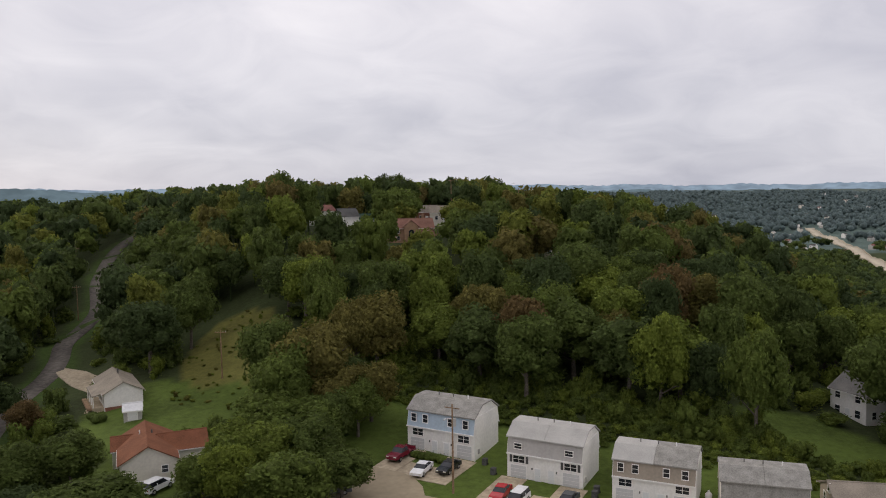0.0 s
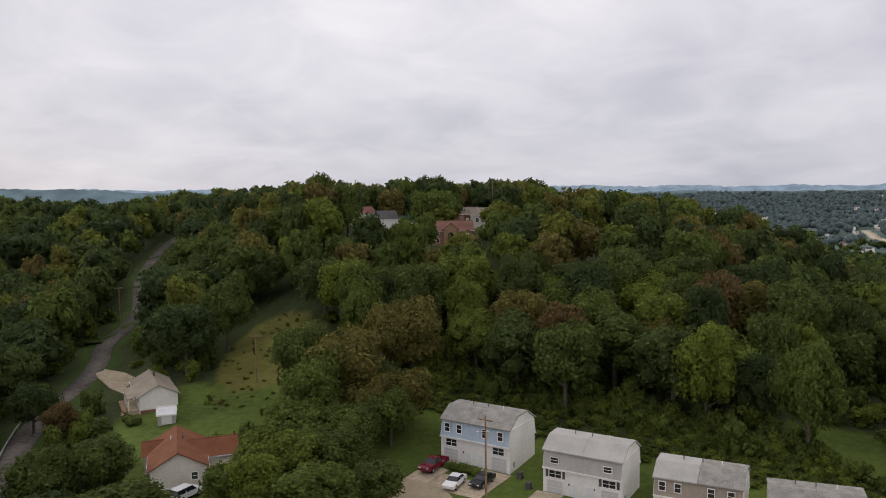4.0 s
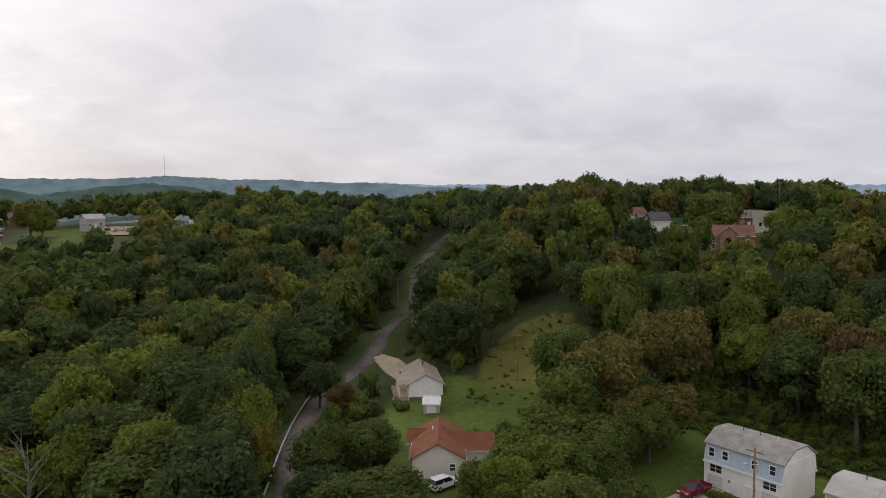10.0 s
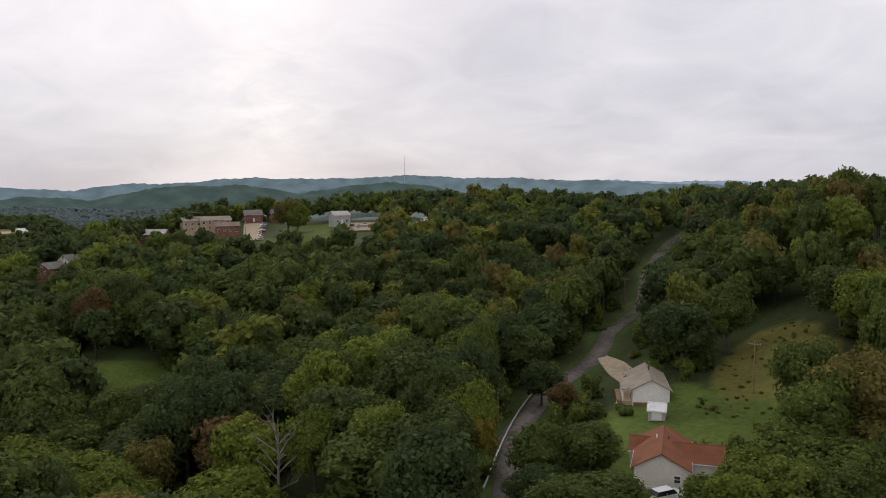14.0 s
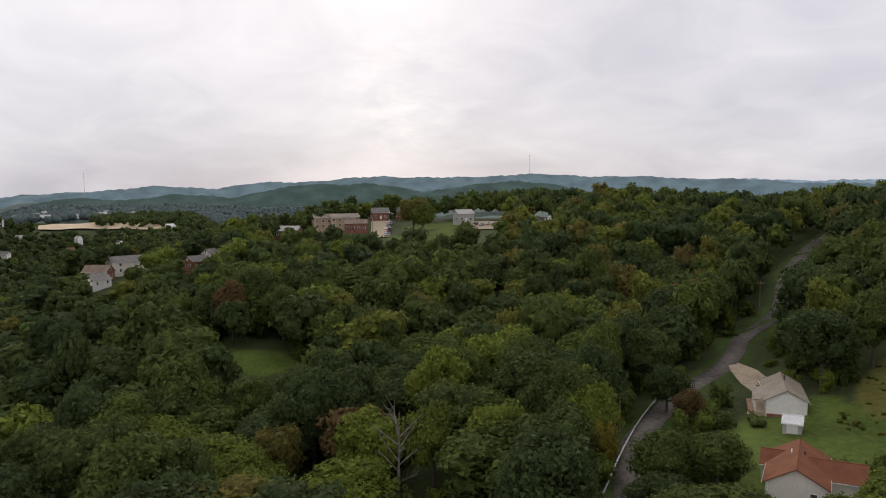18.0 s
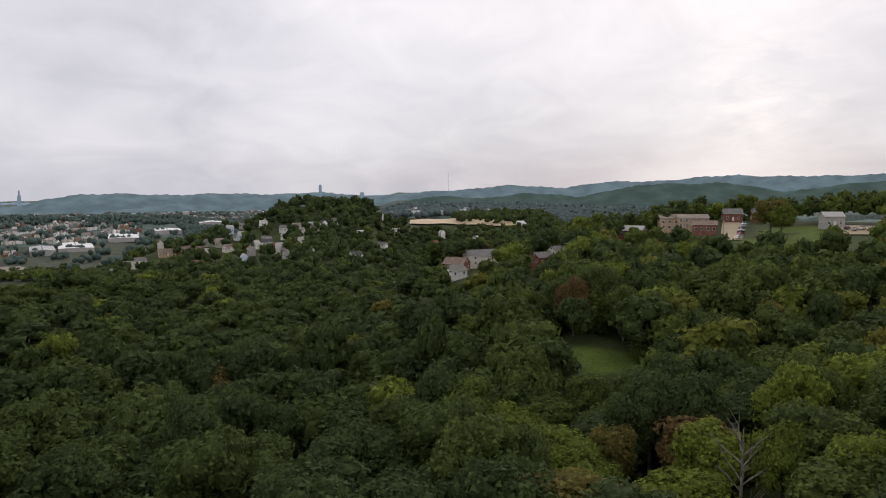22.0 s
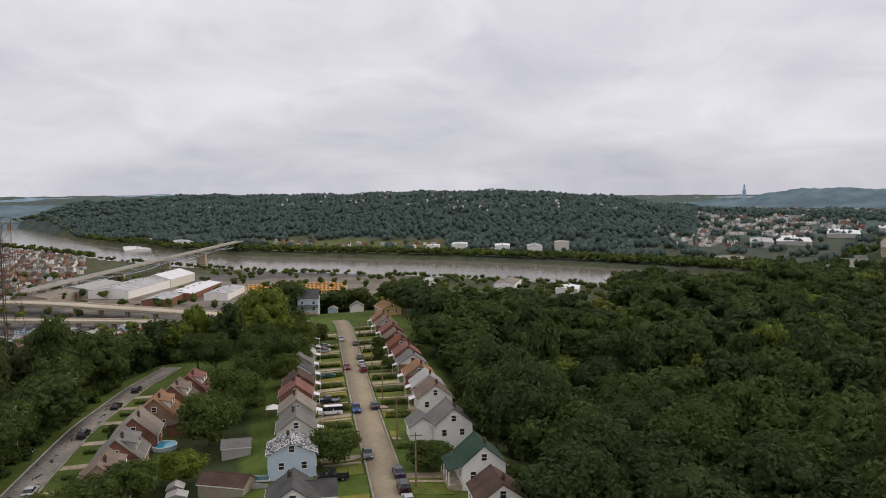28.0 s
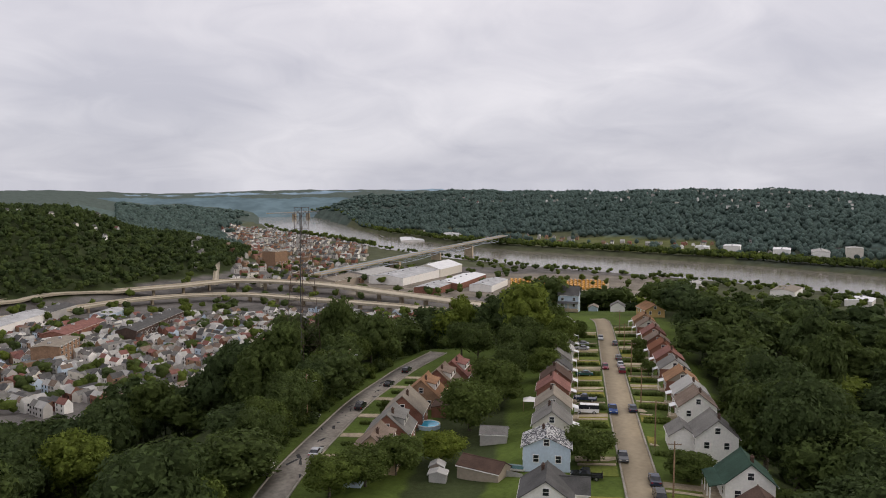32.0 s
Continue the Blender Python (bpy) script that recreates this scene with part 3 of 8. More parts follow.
def raw_height(x, y):
    x, y = np.asarray(x, float), np.asarray(y, float)
    d, az = np.hypot(x, y), np.degrees(np.arctan2(-x, y))
    i = np.clip(np.searchsorted(LAND_AZ, az) - 1, 0, len(LAND_AZ) - 2)
    j = np.clip(np.searchsorted(LAND_D, d) - 1, 0, len(LAND_D) - 2)
    u = (az - LAND_AZ[i]) / (LAND_AZ[i + 1] - LAND_AZ[i])
    u = u * u * (3 - 2 * u)
    w = np.clip((d - LAND_D[j]) / (LAND_D[j + 1] - LAND_D[j]), 0, 1)
    z = (LAND_Z[i, j] * (1 - u) + LAND_Z[i + 1, j] * u) * (1 - w) + (LAND_Z[i, j + 1] * (1 - u) + LAND_Z[i + 1, j + 1] * u) * w
    bumps = np.sin(x * 0.031 + 1.3) * np.sin(y * 0.027) + 0.5 * np.sin(x * 0.083 + y * 0.05) * np.sin(y * 0.071 - x * 0.02)
    z = z + bumps * np.clip((d - 140) / 300, 0.0, 1) * np.clip(d / 500, 0.5, 4) * np.where(z < -70, 0.15, 1)
    near, far = np.interp(az, RIVER_AZ, RIVER_NEAR), np.interp(az, RIVER_AZ, RIVER_FAR)
    wet = (az > 40) & (az < 158.8) & (d > near) & (d < far)
    edge = np.minimum(d - near, far - d)
    return np.where(wet, np.minimum(z, RIVER_Z + 5 - np.clip(edge, 0, 25) * 0.5), z)


ROAD_LINES = [(dense(p), w) for p, w in ROADS]
ROAD_HEIGHTS = []
for line, w in ROAD_LINES:
    h = raw_height(line[:, 0], line[:, 1])
    for _ in range(3):
        h = np.convolve(np.pad(h, 2, mode="edge"), np.ones(5) / 5, "valid")
    ROAD_HEIGHTS.append(h)


def near_line(x, y, line):
    """Distance to a dense line and the index of its nearest point."""
    x, y = np.atleast_1d(x).astype(float), np.atleast_1d(y).astype(float)
    best, idx = np.full(x.shape, 1e9), np.zeros(x.shape, int)
    lo, hi = line.min(0) - 45, line.max(0) + 45
    k = np.where((x > lo[0]) & (x < hi[0]) & (y > lo[1]) & (y < hi[1]))[0]
    if len(k):
        dd = np.hypot(x[k, None] - line[None, :, 0], y[k, None] - line[None, :, 1])
        idx[k], best[k] = dd.argmin(1), dd.min(1)
    return best, idx


def height(x, y):
    shape = np.shape(x)
    x, y = np.ravel(x).astype(float), np.ravel(y).astype(float)
    z = raw_height(x, y)
    for (line, w), h in zip(ROAD_LINES, ROAD_HEIGHTS):
        dist, idx = near_line(x, y, line)
        k = np.clip((dist - w / 2 - 1.5) / 8.0, 0, 1)
        k = k * k * (3 - 2 * k)
        z = z * k + h[idx] * (1 - k)
    return z.reshape(shape) if shape else float(z[0])


# ---- ground sheet ----
def in_ellipse(x, y, cx, cy, rx, ry, turn=0.0):
    c, s = math.cos(radians(turn)), math.sin(radians(turn))
    u, v = (x - cx) * c + (y - cy) * s, -(x - cx) * s + (y - cy) * c
    return (u / rx) ** 2 + (v / ry) ** 2 < 1


ROW_LINE = dense([(-30, 129), (-1, 112), (14, 102), (28, 92.5), (43, 83), (60, 72), (78, 60)])
LAWNS = [(-42.5, 106, 8.0, 11, 20), (-53, 130, 10.5, 20, 14), (-43, 132, 10, 11, 0), (-11, 117, 7, 6, -30)]
MEADOW = [(*at(15.2, 160), 12, 26, 15), (*at(16.4, 150), 10, 13, 15)]
CLEARING = [(*at(61.6, 208), 12, 9, 62), (*at(165.5, 228), 11, 9, 75)]
FIELD_LAWN = [(*at(50.0, 395), 22, 16, 50), (*at(48, 430), 30, 18, 48)]
EAST_LAWN = [(*at(-26.5, 128), 9, 14, 30)]


def cover(x, y):
    """What grows where: colour of the ground's cover, with haze put into the far ground."""
    n = len(x)
    d, az = np.hypot(x, y), np.degrees(np.arctan2(-x, y))
    col = np.tile((0.045, 0.058, 0.022), (n, 1))
    grass, dry, town, scrub = (0.082, 0.116, 0.024), (0.128, 0.124, 0.034), (0.14, 0.13, 0.12), (0.055, 0.085, 0.022)

    def put(mask, c):
        col[mask] = c

    flat = (raw_height(x, y) < -68) & (d > 330)
    put(flat, (0.085, 0.092, 0.05))
    put(flat & (az > 140) & (az < 185) & (d < 1100), town)
    put((az > 128) & (az < 140) & (d > 560) & (d < 1150) & flat, town)
    put((az > 128) & (az < 152) & (d > 800) & (d < 1020) & flat, (0.21, 0.185, 0.15))
    put((az > 125) & (az < 139) & (d > np.interp(az, RIVER_AZ, RIVER_FAR) + 40) & (d < np.interp(az, RIVER_AZ, RIVER_FAR) + 265), (0.110, 0.120, 0.045))
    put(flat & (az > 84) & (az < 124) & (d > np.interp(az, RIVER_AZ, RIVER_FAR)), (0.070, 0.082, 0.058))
    # far land: paler, bluer colours carry the haze of distance
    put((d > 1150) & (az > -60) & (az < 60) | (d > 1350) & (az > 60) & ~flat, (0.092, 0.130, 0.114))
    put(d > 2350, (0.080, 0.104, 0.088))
    dist, _ = near_line(x, y, ROW_LINE)
    put(dist < 16, grass)
    for e in MEADOW:
        put(in_ellipse(x, y, *e), dry)
    for e in LAWNS + CLEARING + FIELD_LAWN + EAST_LAWN:
        put(in_ellipse(x, y, *e), grass)
    dist, idx = near_line(x, y, ROAD_LINES[1][0])
    put(dist < 26, grass)
    put((az > 128.5) & (az < 135.5) & (d > 296) & (d < 352), grass)
    dist, _ = near_line(x, y, ROAD_LINES[2][0])
    put(dist < 22, grass)
    dist, _ = near_line(x, y, ROAD_LINES[0][0])
    put(dist < 4.2, scrub)
    return col


az_steps = np.concatenate([np.arange(-44, 190, 0.6), np.arange(190, 316, 6.0)])
rings = [12.0]
while rings[-1] < 4950:
    rings.append(rings[-1] + (6 if rings[-1] < 70 else 2.6 if rings[-1] < 360 else max(3.0, rings[-1] * 0.0125)))
rings = np.array(rings)
ga, gd = np.meshgrid(np.radians(az_steps), rings, indexing="ij")
gx, gy = (-gd * np.sin(ga)).ravel(), (gd * np.cos(ga)).ravel()
gz = height(gx, gy)
na, nd = len(az_steps), len(rings)
ii, jj = np.meshgrid(np.arange(na), np.arange(nd - 1), indexing="ij")
inx = (ii + 1) % na
quads = np.stack([ii * nd + jj, inx * nd + jj, inx * nd + jj + 1, ii * nd + jj + 1], -1).reshape(-1, 4)[:, ::-1]
ground_me = flat_mesh("ground", np.stack([gx, gy, gz], 1), quads, M["ground"], smooth=True)
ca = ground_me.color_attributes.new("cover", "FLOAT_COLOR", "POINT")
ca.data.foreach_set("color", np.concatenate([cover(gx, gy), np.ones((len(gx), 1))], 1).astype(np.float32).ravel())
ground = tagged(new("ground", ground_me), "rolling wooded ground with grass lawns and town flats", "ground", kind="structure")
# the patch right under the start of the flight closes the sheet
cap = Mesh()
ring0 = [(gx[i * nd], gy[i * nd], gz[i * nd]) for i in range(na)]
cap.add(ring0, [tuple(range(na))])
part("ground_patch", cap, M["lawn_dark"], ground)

# ---- river ----
wa = np.arange(60, 158.9, 0.5)
wn_, wf_ = np.interp(wa, RIVER_AZ, RIVER_NEAR) - 8, np.interp(wa, RIVER_AZ, RIVER_FAR) + 8
wv, wq = [], []
for a, d0, d1 in zip(wa, wn_, wf_):
    for k in range(5):
        wv.append((*at(a, d0 + (d1 - d0) * k / 4), RIVER_Z))
for i in range(len(wa) - 1):
    for k in range(4):
        wq.append((i * 5 + k, i * 5 + k + 1, i * 5 + 6 + k, i * 5 + 5 + k))
tagged(new("river_water", flat_mesh("river_water", wv, wq, M["water"])), "wide brown-grey river between wooded banks", "river", kind="structure")


# ---- roads ----
def ribbon(line, heights, left, right, lift, thick=0.25):
    t = np.gradient(line, axis=0)
    t /= np.hypot(*t.T)[:, None]
    nrm = np.stack([-t[:, 1], t[:, 0]], 1)
    a, b = line + nrm * left, line - nrm * right
    n = len(line)
    v = np.concatenate([np.c_[a, heights + lift], np.c_[b, heights + lift], np.c_[b, heights + lift - thick], np.c_[a, heights + lift - thick]])
    f = []
    for i in range(n - 1):
        for k in range(4):
            q = (k + 1) % 4
            f.append((k * n + i, q * n + i, q * n + i + 1, k * n + i + 1)[::-1])
    return v, f


for name, k, mat, lab in (("road", 0, "asphalt", "narrow winding asphalt road climbing through the woods"), ("road", 1, "street", "pale concrete residential street lined with parked cars"),
                          ("road", 2, "old_asphalt", "cracked grey residential street with tar patches")):
    line, w = ROAD_LINES[k]
    v, f = ribbon(line, ROAD_HEIGHTS[k], w / 2, w / 2, 0.12)
    road = tagged(new(name, flat_mesh(name, v, f, M[mat])), lab, "road", kind="structure")
    for side in ((1, -1) if k else ()):
        e = w / 2
        v, f = ribbon(line, ROAD_HEIGHTS[k], (e + 0.35) if side > 0 else -e, -e if side > 0 else (e + 0.35), 0.24, 0.4)
        part("kerb", flat_mesh("kerb", v, f, M["kerb"]), None, road)


# ---- trees ----
def ico(sub):
    bm = bmesh.new()
    bmesh.ops.create_icosphere(bm, subdivisions=sub, radius=1.0)
    v = np.array([p.co[:] for p in bm.verts])
    f = np.array([[q.index for q in p.verts] for p in bm.faces])
    bm.free()
    return v, f


ICO1, ICO2 = ico(1), ico(2)


def crown_arrays(r, lobes, leaves, leaf, core=0.66, tall=1.25, spread=0.55):
    """A crown one unit in radius: dark inner boughs hung all round with small leaf sprays. Triangles only."""
    V, F, centres, n0 = [], [], [], 0
    base_v, base_f = ICO1
    for k in range(lobes):
        if k == 0:
            c, s = np.array([0, 0, 0.1]), 0.66
        else:
            a = 2.399 * k + r.uniform(-0.4, 0.4)
            zz = r.uniform(-0.6, 0.8)
            q = math.sqrt(max(0.05, 1 - zz**2)) * r.uniform(0.42, 0.74)
            c, s = np.array([q * math.cos(a), q * math.sin(a), zz * tall * 0.62]), (r.uniform(0.24, 0.42) if lobes > 10 else r.uniform(0.30, 0.48))
        centres.append((c, s))
        v = base_v * s * core * (1 + r.uniform(-0.2, 0.2, (len(base_v), 1))) + c
        F.append(base_f + n0)
        V.append(v)
        n0 += len(v)
    if leaves:
        share = np.array([s**2 for _, s in centres])
        pick = r.choice(lobes, leaves, p=share / share.sum())
        C = np.array([centres[i][0] for i in pick])
        S = np.array([centres[i][1] for i in pick])
        nrm = r.normal(size=(leaves, 3)) + np.array([0, 0, 0.25])
        nrm /= np.linalg.norm(nrm, axis=1)[:, None]
        p = C + nrm * S[:, None] * r.uniform(0.80, 1.22, (leaves, 1)) * np.array([1, 1, 0.92])
        n2 = nrm + r.normal(size=(leaves, 3)) * spread
        n2 /= np.linalg.norm(n2, axis=1)[:, None]
        u = np.cross(n2, r.normal(size=(leaves, 3)))
        u /= np.linalg.norm(u, axis=1)[:, None]
        w = np.cross(n2, u)
        sz = leaf * r.uniform(0.55, 1.4, (leaves, 1))
        V.append(np.stack([p + u * sz, p - u * sz * 0.6 + w * sz * 0.8, p - u * sz * 0.6 - w * sz * 0.8], 1).reshape(-1, 3))
        F.append(n0 + np.arange(leaves * 3).reshape(-1, 3))
    inner = np.zeros(sum(len(q) for q in V), np.float32)
    inner[:n0] = leaves >= 300
    return np.concatenate(V), np.concatenate(F), inner


NEAR_CROWNS = [crown_arrays(np.random.default_rng(100 + i), 30, 5200, 0.056, 0.74, spread=0.42) for i in range(6)]
MID_CROWNS = [crown_arrays(np.random.default_rng(200 + i), 20, 1050, 0.100, 0.76, spread=0.42) for i in range(8)]
FAR_CROWNS = [crown_arrays(np.random.default_rng(300 + i), 8, 170, 0.19, 0.84, spread=0.42) for i in range(6)]
BUSHES = [crown_arrays(np.random.default_rng(350 + i), 7, 380, 0.105, 0.72, spread=0.5) for i in range(6)]
DOT_CROWNS = [crown_arrays(np.random.default_rng(400 + i), 3, 16, 0.24, 1.0) for i in range(6)]
GRAINS = [crown_arrays(np.random.default_rng(470 + i), 1, 5, 0.30, 1.3) for i in range(8)]
SPECKS = [crown_arrays(np.random.default_rng(450 + i), 3, 18, 0.30, 0.95) for i in range(6)]


def trunk_mesh(r, bare=False):
    """Unit tree: 1 high to the crown's foot and on into it, with limbs."""
    t = Mesh()
    t.tube((0, 0, -0.6), (0.1, 0, 3.0), 0.32, 0.24, 8)
    t.tube((0.1, 0, 3.0), (0, 0.15, 6.5), 0.24, 0.17, 8)
    t.tube((0, 0.15, 6.5), (0.15, 0, 10.5), 0.17, 0.06, 7)
    for k in range(9 if bare else 6):
        a, z0 = 2.399 * k + r.uniform(-0.3, 0.3), 3.2 + k * (0.75 if bare else 0.8)
        n = r.uniform(2.0, 3.4)
        e = (math.cos(a) * n, math.sin(a) * n, z0 + r.uniform(1.6, 3.0))
        t.tube((0, 0.05, z0), e, 0.11, 0.045, 6)
        for q in range(3 if bare else 1):
            b = a + r.uniform(-0.8, 0.8)
            m0 = r.uniform(0.5, 0.95)
            s = (e[0] * m0, e[1] * m0, z0 + (e[2] - z0) * m0)
            t.tube(s, (s[0] + math.cos(b) * 1.3, s[1] + math.sin(b) * 1.3, s[2] + r.uniform(0.6, 1.8)), 0.05, 0.015, 5)
    return t


TRUNKS = [trunk_mesh(np.random.default_rng(i)).data("trunk", M["bark"]) for i in range(6)]
CROWNS = {}
TREE_WORDS = [(0.30, "dark green woodland tree with dense rounded crown"), (0.62, "mid-green deciduous tree in full late-summer leaf"), (0.815, "bright green leafy tree with uneven crown"),
              (0.90, "olive-brown tree beginning to turn"), (0.985, "rusty red-brown tree turning early"), (2.0, "yellow tree turning early")]


def crown_mesh(kind, tint):
    key = (kind, round(tint, 2))
    if key not in CROWNS:
        arr = NEAR_CROWNS[kind]
        me = flat_mesh("crown", arr[0] * np.array([4.6, 4.6, 5.6]) + np.array([0, 0, 8.3]), arr[1], M["leaf"], True)
        me.attributes.new("tint", "FLOAT", "POINT").data.foreach_set("value", np.full(len(arr[0]), tint, np.float32))
        me.attributes.new("inner", "FLOAT", "POINT").data.foreach_set("value", arr[2])
        CROWNS[key] = me
    return CROWNS[key]


TINT_STEPS = [0.08, 0.25, 0.42, 0.58, 0.70, 0.78, 0.87, 0.95, 1.0]


def tree(x, y, h, w, kind, label=None, group="woodland trees", turn=0.0, lift=0.0, tint=0.42):
    """h: total height (14 is the unit), w: crown width factor."""
    tint = min(TINT_STEPS, key=lambda q: abs(q - tint))
    root = thing("tree", label or next(t for q, t in TREE_WORDS if tint < q), "tree", group)
    root.matrix_world = Matrix.Translation((x, y, height(x, y) - 0.2 + lift)) @ Matrix.Rotation(turn, 4, "Z") @ Matrix.Diagonal((w, w, h / 14.0, 1))
    part("trunk", TRUNKS[kind], None, root)
    part("crown", crown_mesh(kind, tint), None, root)
    return root


def woods(name, label, spots, kinds, scale, foot, trunks=False, mat=None):
    """Many trees joined into one mesh: spots are rows of x, y, z, height, width, tint."""
    V, F, T, I, k0 = [], [], [], [], 0
    pick = rng.integers(0, len(kinds), len(spots))
    turn = rng.uniform(0, 2 * math.pi, len(spots))
    for (x, y, z, h, w, tint), k, a in zip(spots, pick, turn):
        v, f, inn = kinds[k]
        c, s = math.cos(a), math.sin(a)
        p = np.empty_like(v)
        p[:, 0] = (v[:, 0] * c - v[:, 1] * s) * w + x
        p[:, 1] = (v[:, 0] * s + v[:, 1] * c) * w + y
        p[:, 2] = v[:, 2] * h * scale + z + h * foot
        V.append(p)
        F.append(f + k0)
        T.append(np.full(len(v), tint, np.float32))
        I.append(inn)
        k0 += len(v)
        if trunks:
            t = np.array([(math.cos(q) * 0.22, math.sin(q) * 0.22, zz) for zz in (-0.5, h * foot) for q in (0, 2.1, 4.2)]) + np.array([x, y, z])
            V.append(t)
            F.append(np.array([[0, 1, 4], [0, 4, 3], [1, 2, 5], [1, 5, 4], [2, 0, 3], [2, 3, 5]]) + k0)
            T.append(np.full(6, 0.0, np.float32))
            I.append(np.ones(6, np.float32))
            k0 += 6
    me = flat_mesh(name, np.concatenate(V), np.concatenate(F), mat or M["leaf"], True)
    at_ = me.attributes.new("tint", "FLOAT", "POINT")
    at_.data.foreach_set("value", np.concatenate(T))
    me.attributes.new("inner", "FLOAT", "POINT").data.foreach_set("value", np.concatenate(I))
    return tagged(new(name, me), label, "woods", kind="stuff")


EAST_ROAD = dense([at(-25.5, 1650), at(-26.3, 1430), at(-28.2, 1200), at(-29.6, 1000), at(-31.5, 850)], 8.0)
STREET_KEEP = [(ROAD_LINES[1][0], 22.5, 23.0), (ROAD_LINES[2][0], 24.0, 6.5)]


def wooded(x, y):
    """Where the woods stand."""
    d, az = np.hypot(x, y), np.degrees(np.arctan2(-x, y))
    ok = (d > 88)
    z = raw_height(x, y)
    far_side = (az > 88) & (az < 152) & (d > np.interp(az, RIVER_AZ, RIVER_FAR) + 34)
    strip = (az > 113) & (az < 150) & (d < np.interp(az, RIVER_AZ, RIVER_FAR) + np.where((az > 125) & (az < 139), 265, 130)) & (np.sin(az * 2.1) * np.sin(d * 0.05) > -0.75)
    ok &= ~(strip & (az > 125) & (az < 139) & (d > np.interp(az, RIVER_AZ, RIVER_FAR) + 34))
    ok &= ~((z < -66) & (d > 330) & (az > 40) & ~(far_side & ~strip & (np.sin(x * 0.031 + 1) * np.sin(y * 0.037) > -0.35)))
    dist, _ = near_line(x, y, ROW_LINE)
    ok &= ~((dist < 23) & (az < 4)) & ~((dist < 14) & (az < 9))
    ok &= ~((az < 8) & (az > -40) & (d < 112))
    ok &= ~((az > 93.5) & (az < 109.5) & (d > 1220) & (d < np.where(az > 107, 1560, 2070)) & (np.sin(x * 0.05) * np.sin(y * 0.06) > -0.45))
    for line, right, left in STREET_KEEP:
        dist, idx = near_line(x, y, line)
        t = np.gradient(line, axis=0)[idx]
        side = (x - line[idx, 0]) * t[:, 1] - (y - line[idx, 1]) * t[:, 0]
        ok &= dist > np.where(side > 0, right, left)
    # between the two streets only garden trees stand
    ok &= ~((az > 127) & (az < 152) & (d < 240) & (near_line(x, y, ROAD_LINES[1][0])[0] < 62) & (near_line(x, y, ROAD_LINES[2][0])[0] < 58) & (np.cross(np.array([-0.740, -0.673]), np.stack([x + 62, y + 45], -1)) > 0))
    ok &= ~((az > 128.5) & (az < 135.5) & (d > 300) & (d < 352))
    ok &= ~((az > 86) & (az < 97) & (d > 560) & (d < 770) & (np.sin(x * 0.21) * np.sin(y * 0.17) > -0.15))
    dist, _ = near_line(x, y, ROAD_LINES[0][0])
    ok &= dist > 4.4
    for e in LAWNS + CLEARING + EAST_LAWN + FIELD_LAWN + MEADOW:
        ok &= ~in_ellipse(x, y, *e)
    ok &= ~((az < -21) & (az > -33) & (d > 1080) & (d < 1620) & (np.sin(x * 0.043) * np.sin(y * 0.052) > -0.40))
    ok &= ~((az < -23) & (d > 700) & (d < 1700) & (near_line(x, y, EAST_ROAD)[0] < 20))
    ok &= ~((az > 74) & (az < 120) & (d > 985) & (d < 1180) & (az < 80))
    return ok


def scatter(step, d0, d1, a0=-40.0, a1=184.0, jitter=0.42):
    n = int(2 * d1 / step) + 2
    X, Y = np.meshgrid(np.arange(n) * step - d1, np.arange(n) * step - d1)
    X[::2] += step / 2
    x, y = X.ravel() + rng.uniform(-jitter, jitter, X.size) * step, Y.ravel() + rng.uniform(-jitter, jitter, X.size) * step
    d, az = np.hypot(x, y), np.degrees(np.arctan2(-x, y))
    az = np.where(az < -90, az + 360, az)
    k = (d >= d0) & (d < d1) & (az > a0) & (az < a1)
    x, y = x[k], y[k]
    k = wooded(x, y)
    return x[k], y[k]


def tints(x, y):
    """Mostly green; olive, rusty and yellow trees come in loose groups, most of them at bearings -60 to 62."""
    d, az = np.hypot(x, y), np.degrees(np.arctan2(-x, y))
    base = rng.uniform(0.0, 1.0, len(x)) ** 1.2 * np.where(az > 18, 0.58, 0.70)
    # from bearing 72 on, the slope's shade is put into darker tints
    base = base * np.where((az > 72) | (az < -90), 0.62, 1.0)
    base = np.where(rng.uniform(0, 1, len(x)) < np.where(az > 64, 0.045, 0.07), 0.74, base)
    warm = np.sin(x * 0.045 + 0.7) + np.sin(y * 0.05 + 1.9) + np.sin((x + y) * 0.021)
    share = np.where((az < 62) & (az > -60), np.where(warm > 0.4, 0.46, 0.28) * np.where(az > 18, 0.42, 1.0), np.where((warm > 1.1) & (d > 210), 0.08, np.where(d > 180, 0.02, 0.0)))
    rusty = (rng.uniform(0, 1, len(x)) < share) & (d < 420)
    return np.where(rusty, 0.81 + np.where(d > 122, 0.12, 0.05) * rng.uniform(0, 1, len(x)) ** 2.3, base)


